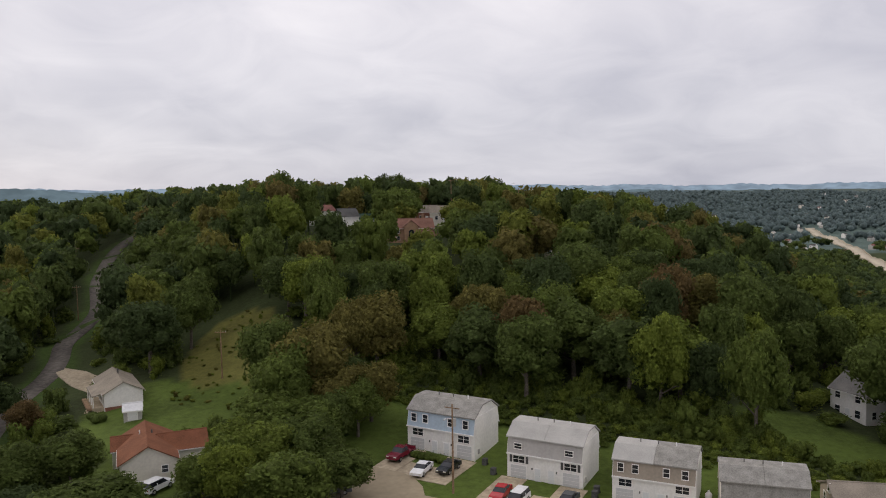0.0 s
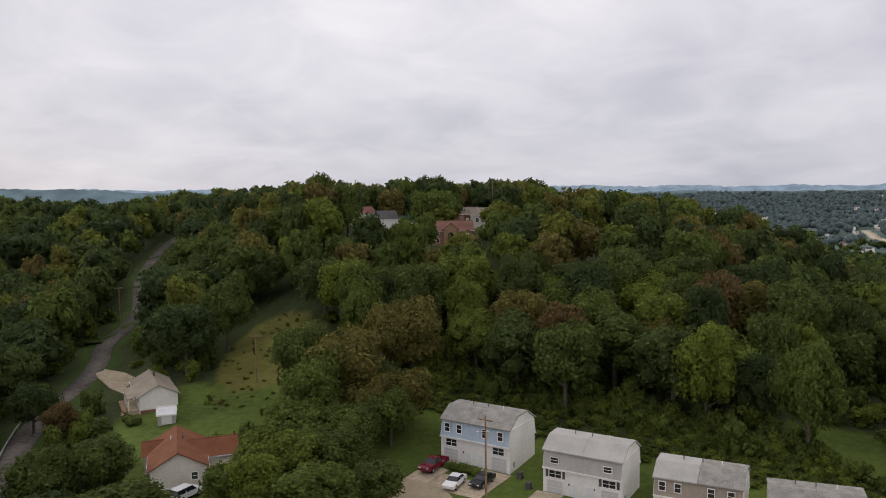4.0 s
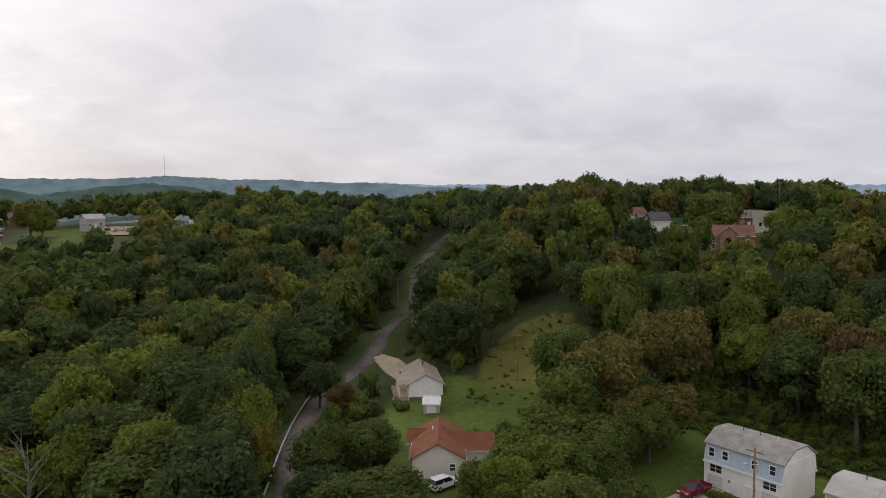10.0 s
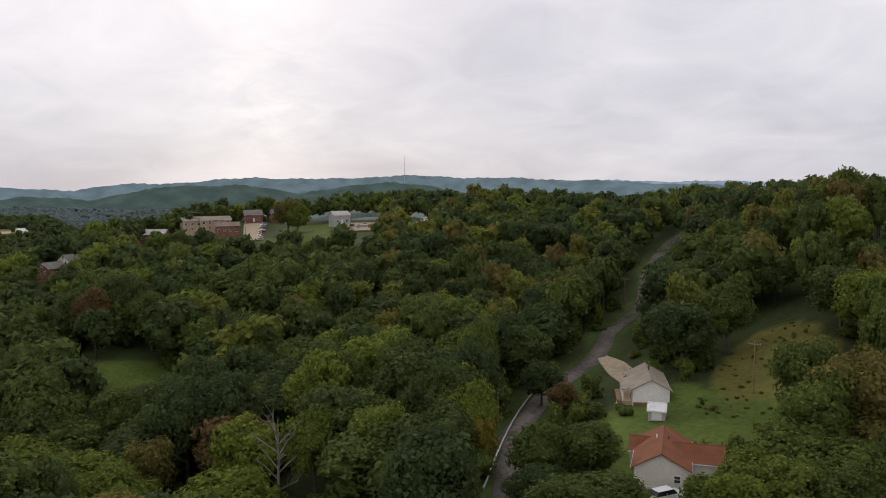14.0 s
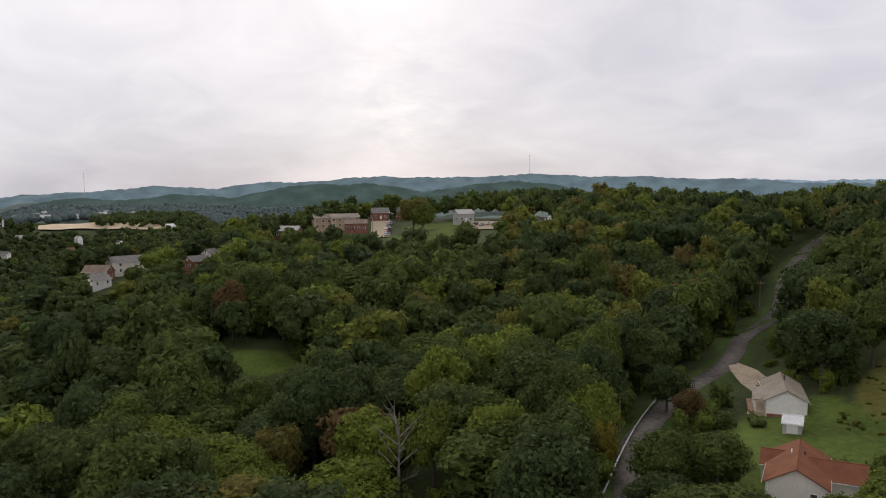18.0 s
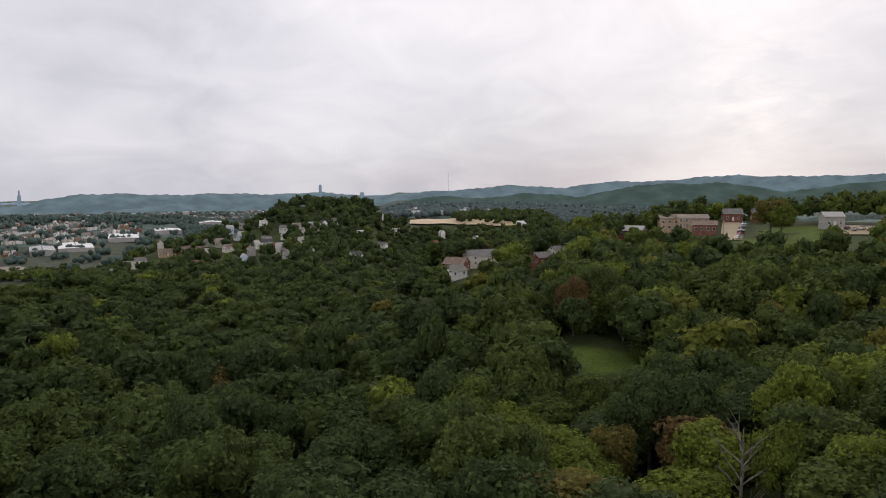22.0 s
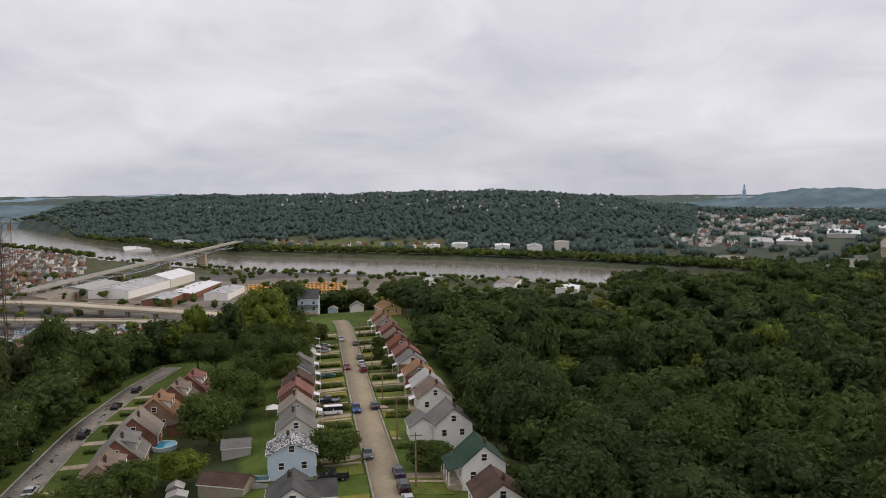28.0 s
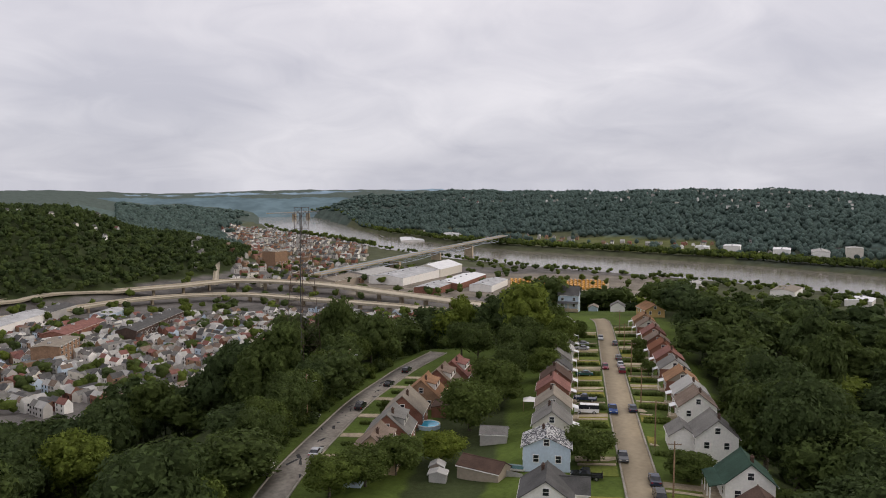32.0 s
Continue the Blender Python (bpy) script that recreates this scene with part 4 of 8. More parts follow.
# ---- houses on the hills; trees before them are cut to fit the camera's view ----
HILL_HOUSES = (
    (7.2, 250, 20, "white gabled house with dark windows among hilltop trees", "white", "r_dark", 7.5, 8, 5.2, 2.6, 2),
    (5.6, 262, -15, "low white house with grey-green roof on the hilltop", "white", "r_green", 9, 8, 3.4, 2.0, 1),
    (1.3, 290, 5, "red-brick house with tan roof on the hilltop", "brick", "r_taupe", 10, 9, 4.5, 2.4, 1),
    (0.0, 288, 5, "cream house with taupe roof on the hilltop", "cream", "r_taupe", 13, 9, 4.2, 2.6, 1),
    (9.0, 290, 30, "white house with red-brown roof on the ridge", "white", "r_red", 10, 8, 5.0, 2.2, 2),
    (8.2, 300, 30, "white flat-roofed building on the ridge", "white", "r_white", 7, 7, 4.0, 0.6, 1),
    (-8.3, 226, 0, "tan house half hidden by hillside trees", "tan", "r_brown", 8, 8, 3.5, 2.0, 1),
    (-29.0, 148, -40, "white house with grey siding beyond the duplexes", "white", "r_grey", 9, 9, 6.0, 2.6, 2),
    (40.7, 380, 30, "tall white house above the treetops", "greysiding", "r_light", 7, 7, 5.6, 2.0, 2),
    (41.9, 400, 10, "pale bungalow with grey roof among trees", "cream", "r_grey", 9, 8, 3.2, 2.0, 1),
    (44.0, 410, 10, "low pale house with grey roof", "greysiding", "r_light", 9, 8, 3.2, 2.0, 1),
    (47.3, 425, 25, "pale grey two-storey house beside a lawn", "greysiding", "r_light", 12, 9, 5.6, 2.2, 2),
    (53.6, 470, 10, "red-brick house with grey roof at the end of the street", "brick", "r_grey", 13, 10, 5.0, 2.8, 2),
    (51.9, 480, 10, "red-brick house with white gable beside the street", "brick", "r_grey", 10, 9, 5.0, 3.0, 2),
    (60.3, 432, -20, "white-gabled brick house with light grey roof", "brick", "r_light", 18, 10, 4.2, 2.6, 1),
    (66.6, 372, 40, "brick house with grey roof on the slope", "brick", "r_grey", 12, 9, 4.2, 2.4, 1),
    (65.5, 384, 40, "small cream house with grey roof on the slope", "cream", "r_grey", 9, 8, 3.6, 2.2, 1),
    (71.2, 392, 22, "long cream house with grey roof and row of windows", "cream", "r_grey", 21, 11, 6.4, 2.8, 2),
    (73.0, 378, -25, "brown-roofed house beside the long cream house", "brick", "r_brown", 14, 10, 4.0, 3.0, 1),
    (73.2, 362, 50, "grey-roofed house below the long cream house", "white", "r_grey", 14, 10, 3.6, 2.6, 1),
    (90.9, 690, 20, "large pale yellow house on the far wooded hill", "cream", "r_taupe", 22, 14, 8.0, 5.0, 2),
    (89.5, 725, -30, "white house with grey roof on the far wooded hill", "white", "r_grey", 15, 11, 7.0, 4.0, 2),
    (90.2, 660, 40, "cream house with brown roof on the far wooded hill", "cream", "r_brown", 16, 11, 6.0, 4.0, 1),
    (88.3, 668, 60, "white gabled house on the far wooded hill", "white", "r_light", 14, 11, 7.0, 5.0, 2),
    (87.5, 678, 0, "white house with dark roof on the far wooded hill", "white", "r_dark", 16, 11, 7.0, 4.5, 2),
    (86.7, 650, 30, "pale grey house on the far wooded hill", "greysiding", "r_light", 17, 11, 6.0, 4.0, 1),
    (86.3, 735, -20, "cream house high on the far wooded hill", "cream", "r_grey", 14, 10, 7.0, 4.0, 2),
    (85.3, 742, 15, "tan house with pale roof on the far wooded hill", "cream", "r_taupe", 20, 11, 6.5, 4.0, 2),
    (84.2, 735, 50, "white house with wide grey roof on the far wooded hill", "white", "r_grey", 17, 12, 7.0, 4.0, 2),
    (82.6, 760, 10, "light blue house on the far wooded hill", "lightblue", "r_grey", 14, 10, 7.0, 4.0, 2),
    (80.6, 720, 15, "low white house with long roof below the far hill", "white", "r_white", 26, 12, 5.0, 2.4, 1),
    (79.2, 740, -25, "white house with grey roof below the far hill", "white", "r_grey", 20, 12, 5.5, 3.0, 1),
    (78.3, 900, 30, "white house beside the tan field", "white", "r_light", 22, 14, 8.0, 4.0, 2),
    (79.6, 905, 0, "pale house among trees beside the tan field", "cream", "r_taupe", 20, 14, 7.0, 4.0, 2),
    (68.9, 990, 20, "white barn with hipped roof at the field's end", "white", "r_white", 20, 16, 5.0, 5.0, 1),
    (96.2, 635, 20, "white house at the wood's edge above the river", "white", "r_grey", 15, 11, 6.5, 4.0, 2),
    (94.4, 655, 10, "wide brown-roofed house at the wood's edge above the river", "brickpale", "r_brown", 24, 12, 6.0, 4.5, 2),
    (93.3, 662, -20, "brown-roofed brick house at the wood's edge above the river", "brick", "r_brown", 18, 12, 6.0, 4.0, 2))
# camera sight lines: bearing, distance, half width, height of what must stay in sight
SIGHT_LINES = [(az, d, w * (0.20 if az < 12 else 0.26 if 39 < az < 48 else 0.15 if d > 600 else 0.36), height(*at(az, d)) + (7.0 if d > 600 else 7.5 if d > 240 and az < 12 else 6.0 if d > 240 else 2.0)) for az, d, _, _, _, _, w, *_ in HILL_HOUSES]
SIGHT_LINES += [(2.6, 238, 5.0, height(*at(2.6, 238)) + 5.0), (56.6, 432, 17, height(*at(56.6, 432)) + 4), (53.4, 420, 8, height(*at(53.4, 420)) + 3.0), (48.5, 405, 22, height(*at(48.5, 405)) + 2.5), (45.5, 405, 12, height(*at(45.5, 405)) + 2.5)]
SIGHT_LINES += [(az, 985, 22, -5.0) for az in (70, 71.5, 73, 74.5, 76)] + [(61.3, 199, 9, -3.0), (61.6, 210, 9, -2.5)]
SIGHT_LINES += [(az, 850, 26, -72.0) for az in (120.3, 116.4, 114.0, 124.5)]
# trees are cut so the camera sees the hill road, but for a bend
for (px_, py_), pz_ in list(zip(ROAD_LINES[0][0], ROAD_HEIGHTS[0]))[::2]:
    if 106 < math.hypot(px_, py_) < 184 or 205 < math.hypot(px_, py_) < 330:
        SIGHT_LINES.append((math.degrees(math.atan2(-px_, py_)), math.hypot(px_, py_), 1.3, pz_ + 0.8))
SIGHT_LINES += [(az, d, 2.2, height(*at(az, d)) + 0.8) for az in (12.2, 13.2, 14.4, 15.6, 16.8, 17.8, 18.6) for d in (142, 162)]
SIGHT_LINES += [(math.degrees(math.atan2(-x_, y_)), math.hypot(x_, y_), 5.0, height(x_, y_) + 2.0) for x_, y_ in EAST_ROAD[::6]]
SIGHT_LINES += [(math.degrees(math.atan2(-x_, y_)), math.hypot(x_, y_), 1.8, height(x_, y_) + 0.5) for x_, y_ in ((-79, 162), (-74, 156), (-70, 150))]
SIGHT_LINES += [(50.1, 119, 4.5, height(*at(50.1, 124)) + 6.0)]
SIGHT_LINES += [(155.3, 219, 3.0, height(*at(155.3, 226)) + 5.0)] + [(az, 228, 9, height(*at(az, 228)) + 1.0) for az in (164.5, 166.5)]


def clear_of_sight_lines(x, y, top):
    """False for a tree that would stand in the camera's sight line to a listed site."""
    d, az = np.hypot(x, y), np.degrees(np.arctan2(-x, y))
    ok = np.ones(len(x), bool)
    for a0, d0, hw, z0 in SIGHT_LINES:
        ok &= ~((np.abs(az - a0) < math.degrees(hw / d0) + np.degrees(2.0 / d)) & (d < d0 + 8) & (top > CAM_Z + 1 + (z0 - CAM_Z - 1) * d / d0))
    # view wedges from the camera to the cream house and the lower road
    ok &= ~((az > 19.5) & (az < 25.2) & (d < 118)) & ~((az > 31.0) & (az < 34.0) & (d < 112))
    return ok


# ---- the woods ----
tx, ty = scatter(9.6, 88, 275)
taz = np.degrees(np.arctan2(-tx, ty))
broad = (taz > 40) | (taz < -90)
valley = (taz > 66) | (taz < -90)
thin = (rng.uniform(0, 1, len(tx)) < np.where(valley, 0.52, np.where(broad, 0.20, 0.0)))
tx, ty = tx[~thin], ty[~thin]
order = np.argsort(np.hypot(tx, ty))
tx, ty = tx[order], ty[order]
th = rng.uniform(12.5, 19.0, len(tx))
tw = rng.uniform(0.92, 1.60, len(tx))
broad = (np.degrees(np.arctan2(-tx, ty)) > 40) | (np.degrees(np.arctan2(-tx, ty)) < -90)
tw = np.where(broad, tw * 1.12 + rng.uniform(0, 0.75, len(tx)) ** 2.0, tw)
th = np.where(broad, th * rng.uniform(0.92, 1.18, len(tx)), th)
valley = (np.degrees(np.arctan2(-tx, ty)) > 66) | (np.degrees(np.arctan2(-tx, ty)) < -90)
tw, th = np.where(valley, tw * 1.12, tw), np.where(valley, th * rng.uniform(0.85, 1.35, len(tx)), th)
low = (np.hypot(tx, ty) < 121) & (np.degrees(np.arctan2(-tx, ty)) > 7) & (np.degrees(np.arctan2(-tx, ty)) < 38)
th[low], tw[low] = th[low] * 0.56, tw[low] * 0.85
keep = clear_of_sight_lines(tx, ty, height(tx, ty) + th)
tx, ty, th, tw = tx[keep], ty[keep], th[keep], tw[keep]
tt = tints(tx, ty)
NEAR_TREES = 210
for i in range(min(NEAR_TREES, len(tx))):
    tree(tx[i], ty[i], th[i], tw[i], int(rng.integers(0, 6)), turn=float(rng.uniform(0, 6.28)), tint=float(tt[i]))
k = slice(NEAR_TREES, None)
woods("hillside_woods", "dense mixed deciduous woods turning slightly rusty", np.c_[tx[k], ty[k], height(tx[k], ty[k]), th[k], tw[k] * 4.6, tt[k]], MID_CROWNS, 0.42, 0.56, trunks=True)
# undergrowth: saplings and vines along the wood's edge and floor
def undergrowth(step):
    d1 = 230.0
    n = int(2 * d1 / step) + 2
    X, Y = np.meshgrid(np.arange(n) * step - d1, np.arange(n) * step - d1)
    x, y = X.ravel() + rng.uniform(-0.5, 0.5, X.size) * step, Y.ravel() + rng.uniform(-0.5, 0.5, X.size) * step
    d, az = np.hypot(x, y), np.degrees(np.arctan2(-x, y))
    az = np.where(az < -90, az + 360, az)
    edge, _ = near_line(x, y, ROW_LINE)
    meadow = np.zeros(len(x), bool)
    for e in MEADOW:
        meadow |= in_ellipse(x, y, *e)
    k = (d > 90) & (d < d1) & (az > -40) & (az < 184) & (wooded(x, y) | (meadow & (rng.uniform(0, 1, len(x)) < 0.75)))
    k &= (d < 124) | ((az < 30) & (d < 176)) | (near_line(x, y, ROAD_LINES[0][0])[0] < 15)
    k &= ~meadow
    return x[k], y[k], edge[k], az[k]


ux, uy, ue, ua = undergrowth(5.2)
uk = clear_of_sight_lines(ux, uy, height(ux, uy) + 5.0)
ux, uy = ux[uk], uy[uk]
um = np.zeros(len(ux), bool)
for e in MEADOW:
    um |= in_ellipse(ux, uy, *e)
uh = np.where(um, rng.uniform(1.0, 2.6, len(ux)), rng.uniform(2.0, 8.0, len(ux)))
woods("undergrowth", "tangled green undergrowth and vines at the wood's edge", np.c_[ux, uy, height(ux, uy), uh, np.where(um, rng.uniform(0.9, 1.8, len(ux)), rng.uniform(1.8, 3.4, len(ux))), np.where(um, rng.uniform(0.78, 0.90, len(ux)), rng.uniform(0.35, 0.80, len(ux)))], BUSHES, 0.5, 0.28)
# weeds and seedlings on the rough meadow
wx, wy = np.meshgrid(np.arange(-68, -24, 1.5), np.arange(124, 188, 1.5))
wx, wy = wx.ravel() + rng.uniform(-1.4, 1.4, wx.size), wy.ravel() + rng.uniform(-1.4, 1.4, wy.size)
wk = (in_ellipse(wx, wy, *MEADOW[0]) | in_ellipse(wx, wy, *MEADOW[1])) & (rng.uniform(0, 1, len(wx)) < 0.22)
wx, wy = wx[wk], wy[wk]
woods("meadow_weeds", "olive and brown weeds on the rough meadow", np.c_[wx, wy, height(wx, wy), 0.35 + 1.1 * rng.uniform(0, 1, len(wx)) ** 3, rng.uniform(0.3, 0.75, len(wx)), rng.uniform(0.74, 0.86, len(wx))], BUSHES, 0.55, 0.3)
# low bright shrubs and vines between the duplexes' back lawns and the wood
gx_, gy_ = np.meshgrid(np.arange(-40, 100, 1.7), np.arange(50, 175, 1.7))
vx, vy = gx_.ravel() + rng.uniform(-0.9, 0.9, gx_.size), gy_.ravel() + rng.uniform(-0.9, 0.9, gx_.size)
ve, vi = near_line(vx, vy, ROW_LINE)
vt = np.gradient(ROW_LINE, axis=0)[vi]
behind = (vx - ROW_LINE[vi, 0]) * vt[:, 1] - (vy - ROW_LINE[vi, 1]) * vt[:, 0] < 0
vk = behind & (ve > 13.5) & (ve < 30) & (np.degrees(np.arctan2(-vx, vy)) < 8) & (np.degrees(np.arctan2(-vx, vy)) > -36)
for e in EAST_LAWN + LAWNS[1:3]:
    vk &= ~in_ellipse(vx, vy, *e)
vx, vy, ve = vx[vk], vy[vk], ve[vk]
woods("shrub_bank", "low bright green shrubs and vines behind the duplexes", np.c_[vx, vy, height(vx, vy), 1.0 + ((ve - 13) * 0.12 + np.clip(ve - 21, 0, 9) * 0.35) * rng.uniform(0.2, 1.3, len(vx)), rng.uniform(0.8, 1.5, len(vx)) + np.clip(ve - 21, 0, 9) * 0.08, rng.uniform(0.45, 0.80, len(vx))], BUSHES, 0.55, 0.25)
tx, ty = scatter(10.2, 275, 480)
valley = np.degrees(np.arctan2(-tx, ty)) > 74
keep = clear_of_sight_lines(tx, ty, height(tx, ty) + 15.0) & ~(valley & (rng.uniform(0, 1, len(tx)) < 0.42))
tx, ty, valley = tx[keep], ty[keep], valley[keep]
woods("ridge_woods", "dense green woods on the ridges", np.c_[tx, ty, height(tx, ty), np.where(np.abs(np.degrees(np.arctan2(-tx, ty)) - 17) < 31, rng.uniform(14.5, 20.5, len(tx)), rng.uniform(12, 18, len(tx))), np.where(valley, rng.uniform(6.0, 9.5, len(tx)), rng.uniform(4.4, 7.2, len(tx))), tints(tx, ty)], FAR_CROWNS, 0.36, 0.6)
tx, ty = scatter(10.5, 480, 1250, jitter=0.7)
ta = np.degrees(np.arctan2(-tx, ty))
keep = clear_of_sight_lines(tx, ty, height(tx, ty) + 13.0) & ((ta < -12) | (ta > 52))
tx, ty, ta = tx[keep], ty[keep], ta[keep]
south = (ta < -90) | (ta > 150)
woods("valley_woods", "green woods on the far slopes", np.c_[tx, ty, height(tx, ty), rng.uniform(10, 16, len(tx)), rng.uniform(4.4, 7.0, len(tx)), tints(tx, ty) * 0.75][~south], SPECKS, 0.44, 0.5)
woods("south_hill_woods", "dark green woods on the hill above the highway", np.c_[tx, ty, height(tx, ty), rng.uniform(10, 16, len(tx)), rng.uniform(4.6, 7.2, len(tx)), rng.uniform(0, 0.25, len(tx))][south], SPECKS, 0.44, 0.45)
# the lower storey of the valley's wood
tx, ty = scatter(11.0, 88, 290, 40, 184, 0.6)
keep = clear_of_sight_lines(tx, ty, height(tx, ty) + 8.0)
tx, ty = tx[keep], ty[keep]
woods("understorey", "young trees filling the gaps of the valley's wood", np.c_[tx, ty, height(tx, ty), rng.uniform(6, 11, len(tx)), rng.uniform(2.6, 4.6, len(tx)), rng.uniform(0, 0.55, len(tx))], BUSHES, 0.46, 0.36)
tx, ty = scatter(11.5, 1250, 2420, 88, 168, 0.9)
tk = (np.degrees(np.arctan2(-tx, ty)) > 107) | (np.hypot(tx, ty) < 2300)
tx, ty = tx[tk], ty[tk]
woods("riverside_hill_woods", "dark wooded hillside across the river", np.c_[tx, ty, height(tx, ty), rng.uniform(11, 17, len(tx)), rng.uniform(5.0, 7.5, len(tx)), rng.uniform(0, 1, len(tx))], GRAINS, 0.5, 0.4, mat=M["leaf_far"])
tx, ty = scatter(22.0, 2420, 2900, 84, 168, 0.9)
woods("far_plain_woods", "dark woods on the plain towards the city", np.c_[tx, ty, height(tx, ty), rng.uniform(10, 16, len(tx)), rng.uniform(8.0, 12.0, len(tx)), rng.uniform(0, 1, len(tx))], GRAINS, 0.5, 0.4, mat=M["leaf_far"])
tx, ty = scatter(13.0, 1250, 2600, -40, 90, 0.95)
tk = (np.abs(np.degrees(np.arctan2(-tx, ty)) - 26) > 29)
tx, ty = tx[tk], ty[tk]
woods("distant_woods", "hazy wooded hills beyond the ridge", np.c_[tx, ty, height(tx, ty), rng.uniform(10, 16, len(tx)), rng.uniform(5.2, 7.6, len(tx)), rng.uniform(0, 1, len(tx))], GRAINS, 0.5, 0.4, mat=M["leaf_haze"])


# ---- far backdrop hills ----
def far_ridge(name, label, d, mat, el_of, a0=-60, a1=210, depth=500):
    v, q = [], []
    aa = np.arange(a0, a1 + 0.1, 0.25)
    for a in aa:
        e = el_of(a) + 0.05 * math.sin(a * 0.9 + d) + 0.03 * math.sin(a * 2.3 + d * 0.1) + 0.018 * math.sin(a * 17.0) + 0.02 * math.sin(a * 41.0)
        z = CAM_Z + d * math.tan(radians(e))
        v += [(*at(a, d - 400), -95.0), (*at(a, d - 150), z * 0.55 - 40), (*at(a, d), z), (*at(a, min(d + depth, 4990)), -95.0)]
    for i in range(len(aa) - 1):
        for k in range(3):
            q.append((i * 4 + k, i * 4 + k + 1, i * 4 + 5 + k, i * 4 + 4 + k))
    return tagged(new(name, flat_mesh(name, v, q, mat, True)), label, "hills", kind="structure")


def table(rows):
    xs, ys = zip(*rows)
    return lambda a: float(np.interp(a, xs, ys))


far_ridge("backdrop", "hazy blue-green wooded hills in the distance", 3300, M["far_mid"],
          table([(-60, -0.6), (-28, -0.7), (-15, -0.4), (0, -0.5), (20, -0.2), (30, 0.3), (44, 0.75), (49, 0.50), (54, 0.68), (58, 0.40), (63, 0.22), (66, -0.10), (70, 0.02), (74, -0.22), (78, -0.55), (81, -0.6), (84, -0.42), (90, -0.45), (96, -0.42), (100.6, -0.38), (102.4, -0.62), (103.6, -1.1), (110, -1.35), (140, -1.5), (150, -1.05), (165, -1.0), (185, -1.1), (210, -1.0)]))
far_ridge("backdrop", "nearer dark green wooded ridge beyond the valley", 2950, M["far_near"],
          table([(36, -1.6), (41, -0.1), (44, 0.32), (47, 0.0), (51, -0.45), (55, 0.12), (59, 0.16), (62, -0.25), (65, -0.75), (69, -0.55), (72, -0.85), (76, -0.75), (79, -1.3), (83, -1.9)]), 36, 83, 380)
far_ridge("backdrop", "hazy pale blue farthest hills under the cloud", 4400, M["far_far"],
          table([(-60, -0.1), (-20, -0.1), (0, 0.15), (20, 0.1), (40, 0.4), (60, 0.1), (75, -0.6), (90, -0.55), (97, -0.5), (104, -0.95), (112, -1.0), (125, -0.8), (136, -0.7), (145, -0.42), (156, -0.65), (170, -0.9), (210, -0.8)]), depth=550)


# ---- houses ----
def window_meshes(w, h):
    fr, pn = Mesh(), Mesh()
    b = 0.10
    fr.box(-w / 2 - b, w / 2 + b, -0.07, 0.06, h, h + b).box(-w / 2 - b, w / 2 + b, -0.10, 0.06, -b, 0)
    fr.box(-w / 2 - b, -w / 2, -0.07, 0.06, 0, h).box(w / 2, w / 2 + b, -0.07, 0.06, 0, h)
    fr.box(-w / 2, w / 2, -0.05, 0.04, h / 2 - 0.03, h / 2 + 0.03)
    if w > 1.3:
        fr.box(-0.04, 0.04, -0.05, 0.04, 0, h / 2 - 0.03).box(-0.04, 0.04, -0.05, 0.04, h / 2 + 0.03, h)
    pn.box(-w / 2, w / 2, -0.03, 0.03, 0, h)
    return fr.data("window", M["trim"]), pn.data("pane", M["pane"])


WINDOWS = {}


def window(parent, x, y, z, w, h, turn=0.0):
    """turn 0 faces -y; the sill's middle is at x, y, z."""
    if (w, h) not in WINDOWS:
        WINDOWS[(w, h)] = window_meshes(w, h)
    fr, pn = WINDOWS[(w, h)]
    o = part("window", fr, None, parent, m=pose(x, y, z, 0, 0, turn))
    part("pane", pn, None, o)
    return o


def door_part(parent, x, y, z, w=0.95, h=2.05, turn=0.0, mat="door", name="door"):
    fr = Mesh()
    fr.box(-w / 2 - 0.09, w / 2 + 0.09, -0.05, 0.05, h, h + 0.09).box(-w / 2 - 0.09, -w / 2, -0.05, 0.05, 0, h).box(w / 2, w / 2 + 0.09, -0.05, 0.05, 0, h)
    fr.box(-w / 2, w / 2, -0.02, 0.03, 0.0, h)
    o = part(name, fr, M["trim"], parent, m=pose(x, y, z, 0, 0, turn))
    n = 4 if name in ("garage_door", "loading_door") else 2
    for q in range(n):
        part("panel", Mesh().box(-w / 2 + 0.03, w / 2 - 0.03, -0.045, -0.02, q * h / n + 0.03, (q + 1) * h / n - 0.02), M[mat], o)
    if n == 2:
        part("knob", Mesh().box(w / 2 - 0.16, w / 2 - 0.09, -0.10, -0.045, 0.95, 1.02), M["rim"], o)
    return o


